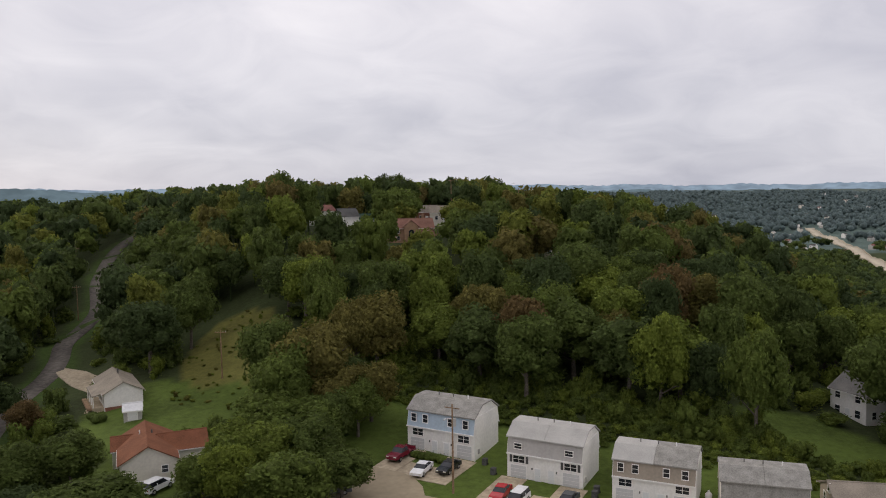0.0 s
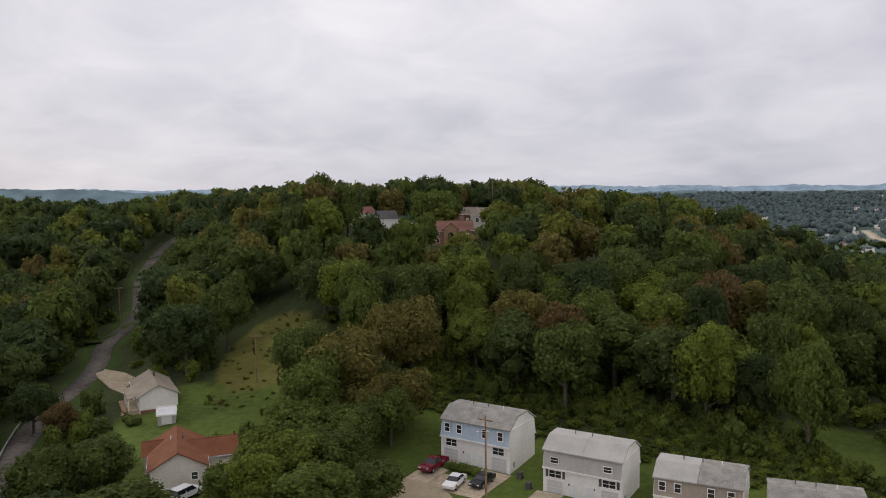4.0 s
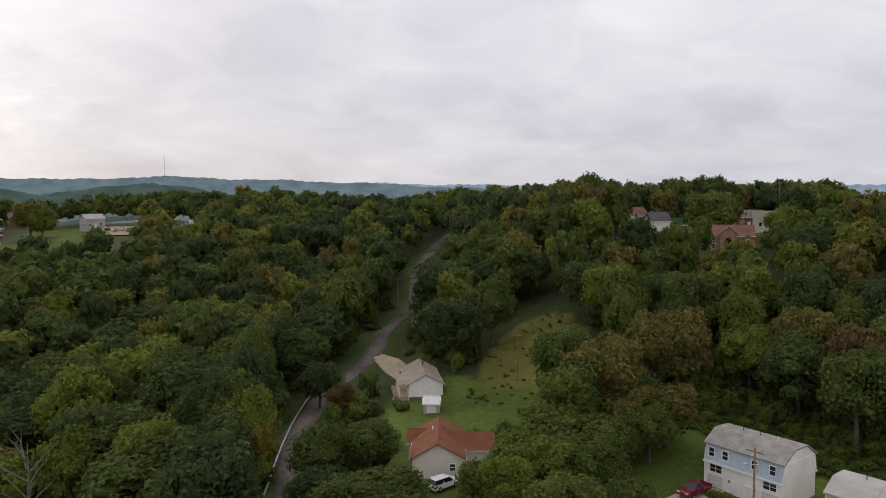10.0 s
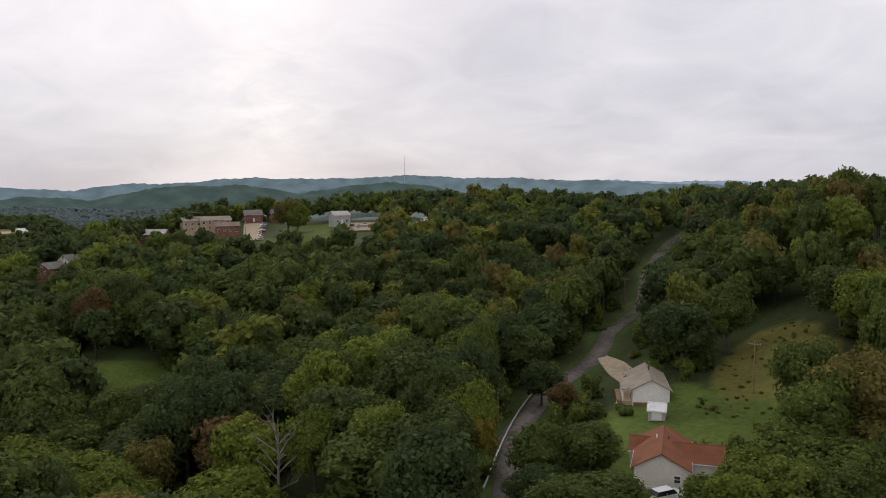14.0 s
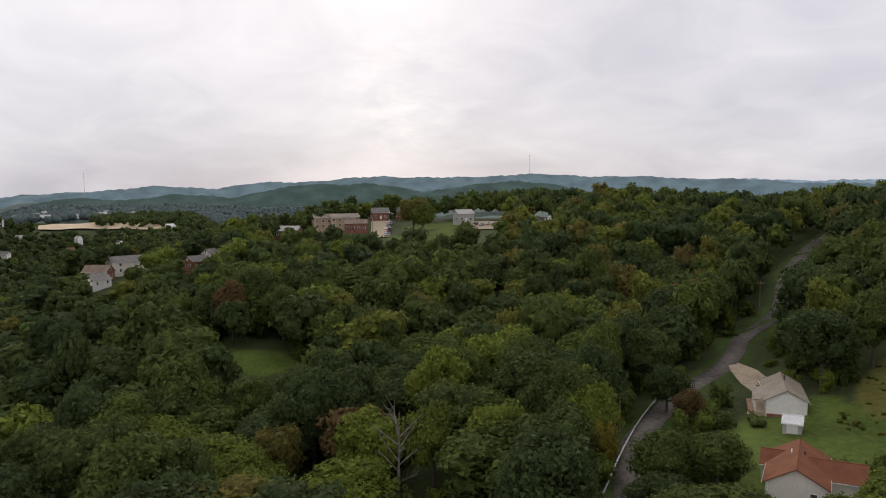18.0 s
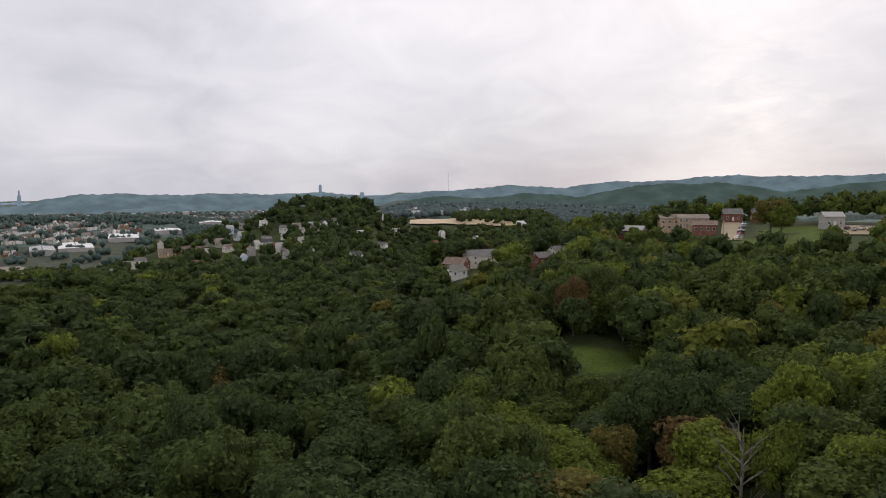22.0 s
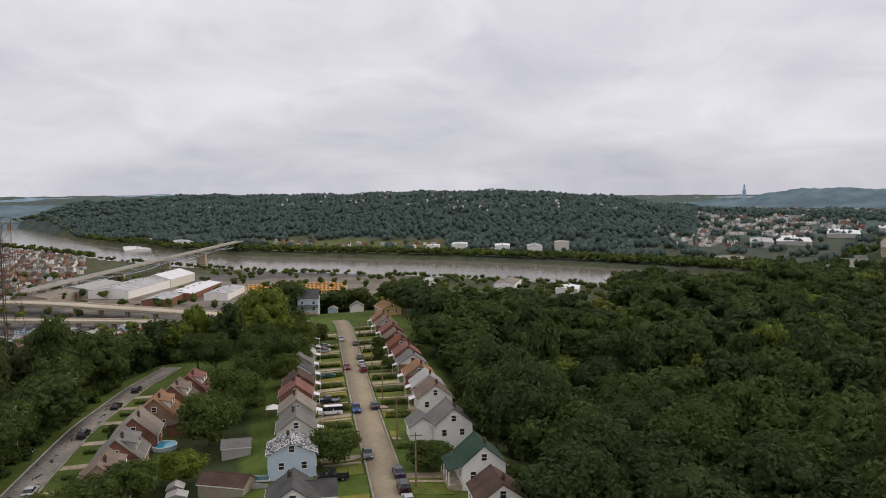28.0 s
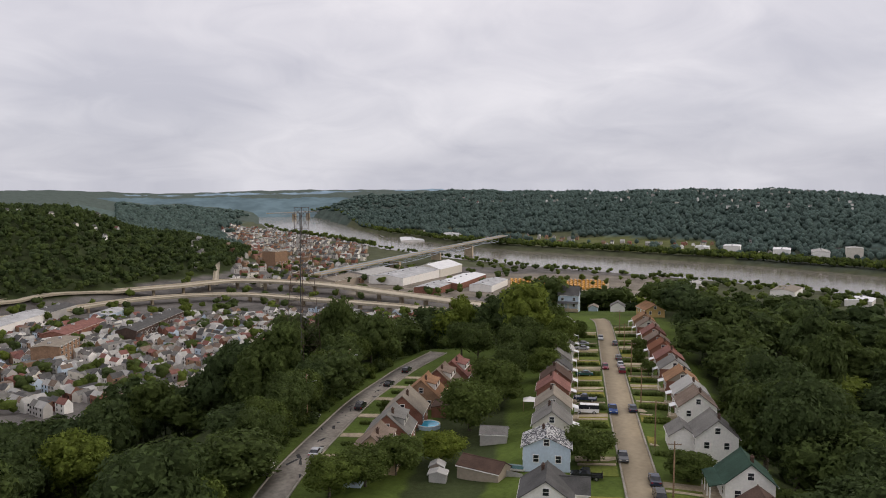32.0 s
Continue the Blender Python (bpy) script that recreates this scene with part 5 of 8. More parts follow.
def gable_parts(root, w, d, hw, rise, wall, roof, over=0.35, base=2.5, gable=None, z0=0.0, x0=0.0, y0=0.0, names=("wall", "roof"), m0=None):
    """A body w along the ridge (x) and d deep (y), with a pitched roof of two slabs."""
    m = Mesh()
    prof = [(y0 - d / 2, z0 - base), (y0 + d / 2, z0 - base), (y0 + d / 2, z0 + hw), (y0, z0 + hw + rise), (y0 - d / 2, z0 + hw)]
    m.prism(prof, x0 - w / 2, x0 + w / 2)
    part(names[0], m, M[wall], root, m=m0)
    k = rise / (d / 2)
    for s in (-1, 1):
        r = Mesh()
        e, t = d / 2 + over, 0.16
        pr = [(y0 + s * e, z0 + hw + rise - k * e + 0.02), (y0, z0 + hw + rise + 0.02), (y0, z0 + hw + rise + 0.02 + t), (y0 + s * e, z0 + hw + rise - k * e + 0.02 + t)]
        r.prism(pr if s < 0 else pr[::-1], x0 - w / 2 - over, x0 + w / 2 + over)
        part(names[1], r, M[roof], root, m=m0)
    ridge = Mesh()
    ridge.tube((x0 - w / 2 - over, y0, z0 + hw + rise + 0.16), (x0 + w / 2 + over, y0, z0 + hw + rise + 0.16), 0.12, 0.12, 6)
    part("ridge_cap", ridge, M[roof], root, m=m0)
    for s in (-1, 1):
        g = Mesh()
        e = d / 2 + over
        z = z0 + hw + rise - k * e
        g.box(x0 - w / 2 - over, x0 + w / 2 + over, y0 + s * e - 0.06, y0 + s * e + 0.06, z - 0.06, z + 0.10)
        part("gutter", g, M["trim"], root, m=m0)


def chimney(root, x, y, z0, z1, mat="brick", s=0.35):
    c = Mesh()
    c.box(x - s, x + s, y - s, y + s, z0, z1).box(x - s - 0.07, x + s + 0.07, y - s - 0.07, y + s + 0.07, z1, z1 + 0.15)
    c.box(x - s * 0.5, x + s * 0.5, y - s * 0.5, y + s * 0.5, z1 + 0.15, z1 + 0.4)
    part("chimney", c, M[mat], root)


def house(x, y, turn, label, wall="white", roof="r_grey", w=8.0, d=8.0, hw=3.6, rise=3.0, group="", storeys=1, porch="", chim=True, gable="", addition=False, z=None, cat="house", dormer="", side_front=0):
    """A gabled house; its front is -y in its own space, the ridge runs along x."""
    root = thing("house", label, cat, group, m=pose(x, y, height(x, y) if z is None else z, 0, 0, turn))
    gable_parts(root, w, d, hw, rise, wall, roof)
    if gable:
        for s in (-1, 1):
            g = Mesh()
            g.add([(s * (w / 2 + 0.02), -d / 2, hw), (s * (w / 2 + 0.02), d / 2, hw), (s * (w / 2 + 0.02), 0, hw + rise),
                   (s * (w / 2 + 0.06), -d / 2, hw), (s * (w / 2 + 0.06), d / 2, hw), (s * (w / 2 + 0.06), 0, hw + rise)],
                  [(0, 1, 2), (3, 4, 5), (0, 1, 4, 3), (1, 2, 5, 4), (2, 0, 3, 5)])
            part("gable", g, M[gable], root)
    for k in range(storeys):
        zz = 1.0 + 2.6 * k
        if zz + 1.2 > hw:
            break
        for xx in (-w * 0.28, w * 0.28):
            window(root, xx, -d / 2 - 0.02, zz, 1.0, 1.25)
            window(root, xx, d / 2 + 0.02, zz, 1.0, 1.25, 180)
        for yy in (-d * 0.25, d * 0.22):
            window(root, w / 2 + 0.02, yy, zz, 0.9, 1.2, 90)
            window(root, -w / 2 - 0.02, yy, zz, 0.9, 1.2, -90)
    window(root, w / 2 + 0.07, 0, hw + rise * 0.22, 0.9, 1.1, 90)
    window(root, -w / 2 - 0.07, 0, hw + rise * 0.22, 0.9, 1.1, -90)
    door_part(root, 0, -d / 2 - 0.03, 0.1)
    if chim:
        chimney(root, w * 0.2, d * 0.08, hw, hw + rise + 0.45, "r_darkbrown", 0.24)
    if porch == "awning":
        a = Mesh()
        q, e = (pose(0, 0, 0, 0, 0, 90 * side_front), w / 2) if side_front else (None, d / 2)
        a.prism([(-e - 1.7, 2.15), (-e, 2.65), (-e, 2.75), (-e - 1.7, 2.25)], -1.2, 1.2)
        part("awning", a, M["awning"], root, "white metal porch awning", m=q)
        for xx in (-1.1, 1.1):
            part("awning_post", Mesh().tube((xx, -e - 1.6, -0.4), (xx, -e - 1.6, 2.2), 0.05, 0.05, 6), M["trim"], root, m=q)
        part("porch_floor", Mesh().box(-1.3, 1.3, -e - 1.8, -e, -0.8, 0.08, 0, 0.03), M["concrete"], root, m=q)
    elif porch == "roofed":
        a = Mesh()
        a.prism([(-d / 2 - 2.4, 2.5), (-d / 2, 3.1), (-d / 2, 3.25), (-d / 2 - 2.4, 2.65)], -w / 2, w / 2)
        part("porch_roof", a, M[roof], root)
        for q in range(4):
            xx = -w / 2 + 0.2 + q * (w - 0.4) / 3
            part("porch_post", Mesh().box(xx - 0.08, xx + 0.08, -d / 2 - 2.3, -d / 2 - 2.14, -0.4, 2.55), M["trim"], root)
        part("porch_floor", Mesh().box(-w / 2, w / 2, -d / 2 - 2.4, -d / 2, -1.0, 0.12, 0, 0.03), M["concrete"], root)
    if dormer:
        # a shed dormer on the rear slope: white face and cheeks under a roof of its own
        y0_, y1_ = d * 0.07, d * 0.37
        za, zb = hw + rise * 0.86, hw + rise * 0.70
        a = Mesh()
        a.prism([(y0_, hw + 0.3), (y1_, hw + 0.3), (y1_, zb), (y0_, za)], -w * 0.34, w * 0.34)
        dm = part("dormer", a, M[dormer], root, "white shed dormer")
        part("dormer_roof", Mesh().prism([(y0_ - 0.3, za + 0.10), (y1_ + 0.2, zb - 0.02), (y1_ + 0.2, zb + 0.12), (y0_ - 0.3, za + 0.24)], -w * 0.38, w * 0.38), M[roof], dm)
        for xx in (-w * 0.18, w * 0.18):
            part("dormer_window", Mesh().box(xx - 0.45, xx + 0.45, y1_ - 0.02, y1_ + 0.03, zb - 1.05, zb - 0.2), M["pane"], dm)
    if addition:
        gable_parts(root, 4.2, 4.6, 2.5, 1.1, wall, roof, x0=0.0, y0=d / 2 + 2.2, names=("addition_wall", "addition_roof"))
    return root


def duplex(x, y, turn, label, lower, upper, roofs, shutters=False, size=1.0, uppers=(-4.9, -2.7, 1.9, 4.6)):
    """Two joined units with a steep upper wall and a low gambrel roof; x, y is the front's middle, the front faces -y."""
    z = height(x, y) - 0.2
    root = thing("duplex_house", label, "house", "duplex houses", m=pose(x, y, z, 0, 0, turn) @ Matrix.Scale(size, 4))
    w, d, h1, h2, hr = 12.2, 8.4, 4.1, 6.75, 8.5
    part("wall", Mesh().prism([(0, -1.5), (d, -1.5), (d, h1), (0, h1)], -w / 2, w / 2), M[lower], root)
    part("upper_wall", Mesh().prism([(-0.35, h1), (d + 0.35, h1), (d - 0.25, h2), (0.25, h2)], -w / 2 + 0.03, w / 2 - 0.03), M[upper], root)
    part("side_wall", Mesh().prism([(0.25, h2), (d - 0.25, h2), (d / 2 + 1.6, hr - 0.22), (d / 2 - 1.6, hr - 0.22)], -w / 2 + 0.03, w / 2 - 0.03), M[lower], root)
    for s in (-1, 1):
        part("side_cladding", Mesh().prism([(-0.30, h1), (d + 0.30, h1), (d - 0.28, h2), (0.28, h2)], s * w / 2 - 0.04, s * w / 2 + 0.04), M[lower], root)
    for s, rf in zip((-1, 1), roofs):
        x0, x1 = (-w / 2 - 0.2, -0.02) if s < 0 else (0.02, w / 2 + 0.2)
        rr = Mesh()
        rr.prism([(-0.15, h2 - 0.12), (d / 2 - 1.6, hr - 0.2), (d / 2 - 1.6, hr), (-0.15, h2 + 0.08)], x0, x1)
        rr.prism([(d / 2 - 1.6, hr - 0.2), (d / 2 + 1.6, hr - 0.2), (d / 2 + 1.6, hr), (d / 2 - 1.6, hr)], x0, x1)
        rr.prism([(d / 2 + 1.6, hr - 0.2), (d + 0.15, h2 - 0.12), (d + 0.15, h2 + 0.08), (d / 2 + 1.6, hr)], x0, x1)
        part("roof", rr, M[rf], root)
    for s in (-1, 1):
        part("eave_trim", Mesh().box(-w / 2 - 0.1, w / 2 + 0.1, (-0.42 if s < 0 else d + 0.30), (-0.30 if s < 0 else d + 0.42), h1 - 0.1, h1 + 0.12), M["trim"], root)
        part("corner_trim", Mesh().box(s * w / 2 - 0.08, s * w / 2 + 0.08, -0.05, 0.1, -1.0, h1 - 0.1), M["trim"], root)
    for xx in (-2.6, 0.1, 2.8):
        v = Mesh().tube((xx, d / 2, hr), (xx, d / 2, hr + 0.55), 0.09, 0.09, 8)
        part("roof_vent", v, M["trim" if xx > 0.5 else "r_grey"], root)
    for xx in uppers:
        window(root, xx, -0.14, 5.0, 0.85 if len(uppers) > 2 else 1.2, 1.25 if len(uppers) > 2 else 0.8)
    for s in (-1, 1):
        window(root, s * 4.2, -0.04, 2.75, 1.9, 1.05)
        if shutters:
            for q in (-1, 1):
                part("shutter", Mesh().box(s * 4.2 + q * 1.35 - 0.2, s * 4.2 + q * 1.35 + 0.2, -0.07, 0.0, 2.7, 3.85), M["r_dark"], root)
        door_part(root, s * 4.3, -0.04, 0.12, 2.6, 2.15, mat="garage", name="garage_door")
        door_part(root, s * 1.1, -0.04, 0.12)
        part("doorstep", Mesh().box(s * 1.1 - 0.8, s * 1.1 + 0.8, -1.2, 0, -0.6, 0.12, 0, 0.03), M["concrete"], root)
        part("porch_lamp", Mesh().box(s * 2.0 - 0.08, s * 2.0 + 0.08, -0.16, -0.02, 1.9, 2.2), M["r_dark"], root)
    part("meter_box", Mesh().box(w / 2 + 0.0, w / 2 + 0.18, 1.0, 1.4, 0.9, 1.6), M["greysiding"], root)
    return root


ROW = [(-0.9, 112.3, -30.0, 0.94), (13.2, 101.4, -28.0, 0.88), (25.8, 93.4, -24.0, 0.83), (36.9, 86.6, -17.0, 0.79)]
for (fx, fy, ft_, sz), lab, lower, upper, roofs, sh in zip(ROW, (
        "white and pale blue duplex house with stained grey roof", "white and grey duplex house with clean light grey roof",
        "tan and white duplex house with half its roof stained", "cream duplex house with shutters and stained grey roof"),
        ("white", "white", "white", "cream"), ("blue", "greysiding", "tan", "r_stained"),
        (("r_stained", "r_stained"), ("r_light", "r_light"), ("r_light", "r_stained"), ("r_stained", "r_stained")), (False, True, False, True)):
    duplex(fx, fy, ft_, lab, lower, upper, roofs, sh, sz, {"greysiding": (-4.3, 4.0), "r_stained": ()}.get(upper, (-4.9, -2.7, 1.9, 4.6)))
house(50.5, 88.5, -12, "low house with plain taupe roof beside the duplexes", "tan", "r_taupe", 9.5, 8.0, 2.6, 1.5, chim=False)

# driveways, the turning circle and their edges
def slab(name, label, points, mat, lift=0.10, kind="structure", cat="paving"):
    """A paved patch that lies on the ground, from its corners."""
    pts = [(x, y, height(x, y) + lift) for x, y in points]
    n = len(pts)
    m = Mesh()
    m.add(pts + [(x, y, z - 0.5) for x, y, z in pts], [tuple(range(n)), tuple(range(n, 2 * n))[::-1]] + [(i, n + i, n + (i + 1) % n, (i + 1) % n) for i in range(n)])
    return tagged(new(name, m.data(name, M[mat])), label, cat, kind=kind)


def row_frame(k):
    """Front middle of the k-th duplex and its axes: along the front, and out towards the street."""
    fx, fy, turn, _ = ROW[k]
    a = radians(turn)
    return (fx, fy), (math.cos(a), math.sin(a)), (math.sin(a), -math.cos(a))


def row_point(k, u, v):
    (fx, fy), ax, out = row_frame(k)
    return fx + ax[0] * u + out[0] * v, fy + ax[1] * u + out[1] * v


for k in range(4):
    for u0, u1 in ((-6.2, -2.4), (2.4, 6.2)):
        slab("driveway", "pale concrete driveway with a joint down the middle", [row_point(k, u0, 9.5), row_point(k, u1, 9.5), row_point(k, u1, 0.3), row_point(k, u0, 0.3)], "concrete", 0.08)
        slab("driveway", "pale concrete parking pad", [row_point(k, u0 + (2.0 if u0 < 0 else -2.4), 9.6), row_point(k, u1 + (2.4 if u0 < 0 else -2.0), 9.6), row_point(k, u1 + (2.2 if u0 < 0 else -2.0), 4.6), row_point(k, u0 + (2.0 if u0 < 0 else -2.2), 4.6)], "concrete", 0.07)
circle = [(-13.0 + 10 * math.cos(q * 0.2618), 98 + 10 * math.sin(q * 0.2618)) for q in range(24)]
slab("road", "gravelly pale turning circle at the end of the street", circle, "street", 0.10, cat="road")
slab("road", "worn street in front of the duplexes", [row_point(0, -8, 22), row_point(3, 30, 22), row_point(3, 30, 14.5), row_point(0, -8, 14.5)], "street", 0.06, cat="road")


# ---- cars ----
def car_meshes(kind):
    L, W = {"sedan": (4.6, 1.8), "suv": (4.7, 1.9), "pickup": (5.4, 1.95), "van": (5.4, 2.0)}[kind]
    prof = {"sedan": ([(-2.3, 0.35), (2.3, 0.35), (2.3, 0.72), (2.05, 0.86), (0.85, 0.95), (-1.55, 1.0), (-2.3, 0.92)], [(0.95, 0.93), (0.25, 1.38), (-0.95, 1.42), (-1.7, 0.98)]),
            "suv": ([(-2.35, 0.4), (2.35, 0.4), (2.35, 0.85), (2.1, 1.0), (0.95, 1.08), (-2.3, 1.1)], [(1.1, 1.06), (0.45, 1.66), (-2.0, 1.68), (-2.3, 1.08)]),
            "pickup": ([(-2.7, 0.5), (2.7, 0.5), (2.7, 0.95), (2.4, 1.08), (1.1, 1.14), (-0.75, 1.14), (-0.75, 0.78), (-2.55, 0.78), (-2.55, 1.1), (-2.7, 1.1)], [(1.2, 1.12), (0.6, 1.75), (-0.45, 1.77), (-0.75, 1.12)]),
            "van": ([(-2.7, 0.4), (2.7, 0.4), (2.7, 0.9), (2.35, 1.1), (-2.7, 1.2)], [(2.2, 1.1), (1.4, 2.05), (-2.6, 2.1), (-2.7, 1.15)])}[kind]
    body, glass, roof = Mesh(), Mesh(), Mesh()

    def skin(mesh, p, w0, w1, z_lo, z_hi):
        """The profile (length, height) pushed across, drawn in towards the top."""
        n = len(p)
        half = [w0 + (w1 - w0) * (z - z_lo) / max(0.01, z_hi - z_lo) for _, z in p]
        v = [(xx, -h / 2, z) for (xx, z), h in zip(p, half)] + [(xx, h / 2, z) for (xx, z), h in zip(p, half)]
        mesh.add(v, [tuple(range(n)), tuple(range(n, 2 * n))[::-1]] + [(i, n + i, n + (i + 1) % n, (i + 1) % n) for i in range(n)])

    skin(body, prof[0], W, W * 0.94, 0.35, 1.1)
    c = prof[1]
    skin(glass, c, W * 0.93, W * 0.74, c[0][1], c[1][1])
    top = c[1][1]
    x1, x0 = c[1][0], c[2][0]
    roof.box(x0 - 0.05, x1 + 0.05, -W * 0.38, W * 0.38, top - 0.03, top + 0.05, 0, 0.02)
    for s in (-1, 1):
        for xm in ((x0 + x1) / 2,):
            roof.box(xm - 0.05, xm + 0.05, s * W * 0.455 - 0.03, s * W * 0.455 + 0.02, c[0][1], (c[0][1] + top) / 2)
    wheel, rim = Mesh(), Mesh()
    r = 0.33 if kind in ("sedan",) else 0.37
    wheel.tube((0, -0.11, 0), (0, 0.11, 0), r, r, 14)
    rim.tube((0, -0.125, 0), (0, 0.125, 0), r * 0.58, r * 0.58, 10)
    head, tail = Mesh(), Mesh()
    head.box(-0.05, 0.06, -0.2, 0.2, -0.07, 0.07, 0, 0.02)
    tail.box(-0.06, 0.05, -0.14, 0.14, -0.1, 0.1, 0, 0.02)
    return dict(L=L, W=W, body=body.data("body", M["car_white"]), glass=glass.data("glass", M["pane"]), roof=roof, wheel=wheel.data("wheel", M["tyre"]), rim=rim.data("rim", M["rim"]),
                head=head.data("headlight", M["lamp"]), tail=tail.data("tail_light", M["tail"]), r=r, nose=prof[0][2], back=prof[0][-1])


CARS, PAINTED = {k: car_meshes(k) for k in ("sedan", "suv", "pickup", "van")}, {}


def car(x, y, turn, kind, paint, where="parked at the kerb", z=None):
    k = CARS[kind]
    if (kind, paint) not in PAINTED:
        b = k["body"].copy()
        b.materials.clear()
        b.materials.append(M["car_" + paint])
        PAINTED[(kind, paint)] = (b, k["roof"].data("roof", M["car_" + paint]))
    body, roof = PAINTED[(kind, paint)]
    word = {"darkred": "dark red", "navy": "dark blue"}.get(paint, paint)
    name = {"sedan": "car", "suv": "car", "pickup": "pickup_truck", "van": "van"}[kind]
    zz = (height(x, y) + 0.12) if z is None else z
    root = thing(name, f"{word} {dict(sedan='saloon car', suv='estate car', pickup='pickup truck', van='panel van')[kind]} {where}", dict(pickup="truck", van="van").get(kind, "car"), "parked cars", m=pose(x, y, zz, 0, 0, turn))
    part("body", body, None, root)
    part("glasshouse", k["glass"], None, root)
    part("roof", roof, None, root)
    for sx in (-1, 1):
        for sy in (-1, 1):
            w = part("wheel", k["wheel"], None, root, m=pose(sx * k["L"] * 0.30, sy * (k["W"] / 2 - 0.1), k["r"]))
            part("rim", k["rim"], None, w)
    for sy in (-1, 1):
        part("headlight", k["head"], None, root, m=pose(k["nose"][0], sy * k["W"] * 0.33, k["nose"][1] - 0.06))
        part("tail_light", k["tail"], None, root, m=pose(k["back"][0], sy * k["W"] * 0.36, 0.8))
    return root


ROW_TURN = -29.0
out_turn = ROW_TURN - 90
car(*row_point(0, -4.5, 4.0), out_turn, "pickup", "darkred", "on the duplex driveway")
car(*row_point(0, 1.2, 7.4), out_turn + 8, "sedan", "white", "on the duplex parking pad")
car(*row_point(0, 4.2, 5.0), out_turn, "sedan", "black", "on the duplex driveway")
car(*row_point(1, -3.4, 7.0), out_turn + 6, "sedan", "red", "on the duplex driveway")
car(*row_point(1, -0.6, 8.2), out_turn, "suv", "white", "on the duplex parking pad")
car(*row_point(1, 5.2, 5.6), out_turn, "sedan", "grey", "on the duplex driveway")
car(*row_point(2, -4.2, 4.6), out_turn, "sedan", "black", "on the duplex driveway")
car(-15.0, 98.6, 12, "sedan", "grey", "on the turning circle")


# ---- hedges, poles, small yard things ----
def hedge(x, y, turn, L, W, H, label="clipped dark green hedge", name="hedge", group="", cat="hedge"):
    r = np.random.default_rng(int(abs(x * 13 + y * 7)) + 3)
    base_v, base_f = ICO2
    V, F, n = [], [], 0
    k = max(2, int(L / (W * 0.7)))
    for i in range(k):
        c = np.array([-L / 2 + (i + 0.5) * L / k, 0, H * 0.5])
        v = base_v * (1 + r.uniform(-0.13, 0.13, (len(base_v), 1))) * np.array([L / k * 0.75, W * 0.55, H * 0.55]) + c
        V.append(v)
        F.append(base_f + n)
        n += len(v)
    q = int(L * W * 40)
    p = np.c_[r.uniform(-L / 2, L / 2, q), r.uniform(-W / 2, W / 2, q), r.uniform(0.3 * H, H * 1.05, q)]
    d1, d2 = r.normal(size=(q, 3)) * 0.16, r.normal(size=(q, 3)) * 0.16
    V.append(np.stack([p, p + d1, p + d2], 1).reshape(-1, 3))
    F.append(n + np.arange(q * 3).reshape(-1, 3))
    me = flat_mesh(name, np.concatenate(V), np.concatenate(F), M["leaf"])
    me.attributes.new("tint", "FLOAT", "POINT").data.foreach_set("value", np.full(sum(len(q) for q in V), 0.35 + 0.3 * r.uniform(), np.float32))
    ob = new(name, me)
    ob.matrix_world = pose(x, y, height(x, y) - 0.1, 0, 0, turn)
    return tagged(ob, label, cat, group)


def pole(x, y, h=10.5, arms=1, label="weathered wooden utility pole with crossarm", lamp=False, turn=0.0, group="utility poles"):
    root = thing("utility_pole", label, "pole", group, m=pose(x, y, height(x, y), 0, 0, turn))
    part("post", Mesh().tube((0, 0, -0.8), (0, 0, h), 0.16, 0.10, 9), M["wood"], root)
    for i in range(arms):
        z = h - 0.5 - i * 1.1
        part("crossarm", Mesh().box(-1.1, 1.1, -0.06, 0.06, z - 0.06, z + 0.06), M["wood"], root)
        for xx in (-1.0, -0.45, 0.45, 1.0):
            part("insulator", Mesh().tube((xx, 0, z + 0.06), (xx, 0, z + 0.24), 0.05, 0.03, 6), M["greysiding"], root)
    if lamp:
        part("lamp_arm", Mesh().tube((0, 0, h - 2.0), (0, -1.8, h - 1.5), 0.04, 0.03, 6), M["rail"], root)
        part("lamp_head", Mesh().box(-0.12, 0.12, -2.3, -1.7, h - 1.58, h - 1.4, 0, 0.03), M["rail"], root)
    part("transformer", Mesh().tube((0.32, 0, h - 2.9), (0.32, 0, h - 1.9), 0.22, 0.22, 9), M["greysiding"], root) if lamp else None
    return root


def wire(a, b, sag=0.6, n=14):
    m = Mesh()
    a, b = Vector(a), Vector(b)
    pts = [a.lerp(b, i / n) - Vector((0, 0, sag * 4 * (i / n) * (1 - i / n))) for i in range(n + 1)]
    for p, q in zip(pts, pts[1:]):
        m.tube(p, q, 0.018, 0.018, 3)
    return m


hedge(*row_point(0, -0.6, 2.6), ROW_TURN, 5.6, 1.5, 1.1)
pole(*row_point(0, 8.4, 11.2), 12.0, 1, "tall wooden utility pole beside the duplex driveway", lamp=True, turn=ROW_TURN)
for k, du in ((0, 7.6), (1, -7.4), (1, 7.4), (2, -7.3)):
    b = thing("rubbish_bin", "dark wheeled rubbish bin beside the duplex", "bin", "rubbish bins", m=pose(*row_point(k, du, 0.4), height(*row_point(k, du, 0.4)) - 0.05, 0, 0, ROW_TURN))
    part("body", Mesh().box(-0.32, 0.32, -0.36, 0.36, 0.05, 0.95, 0, 0.05), M["r_dark"], b)
    part("lid", Mesh().box(-0.35, 0.35, -0.40, 0.38, 0.95, 1.03, 0, 0.02), M["r_dark"], b)
    for s in (-1, 1):
        part("wheel", Mesh().tube((s * 0.33, 0.3, 0.12), (s * 0.40, 0.3, 0.12), 0.12, 0.12, 10), M["tyre"], b)
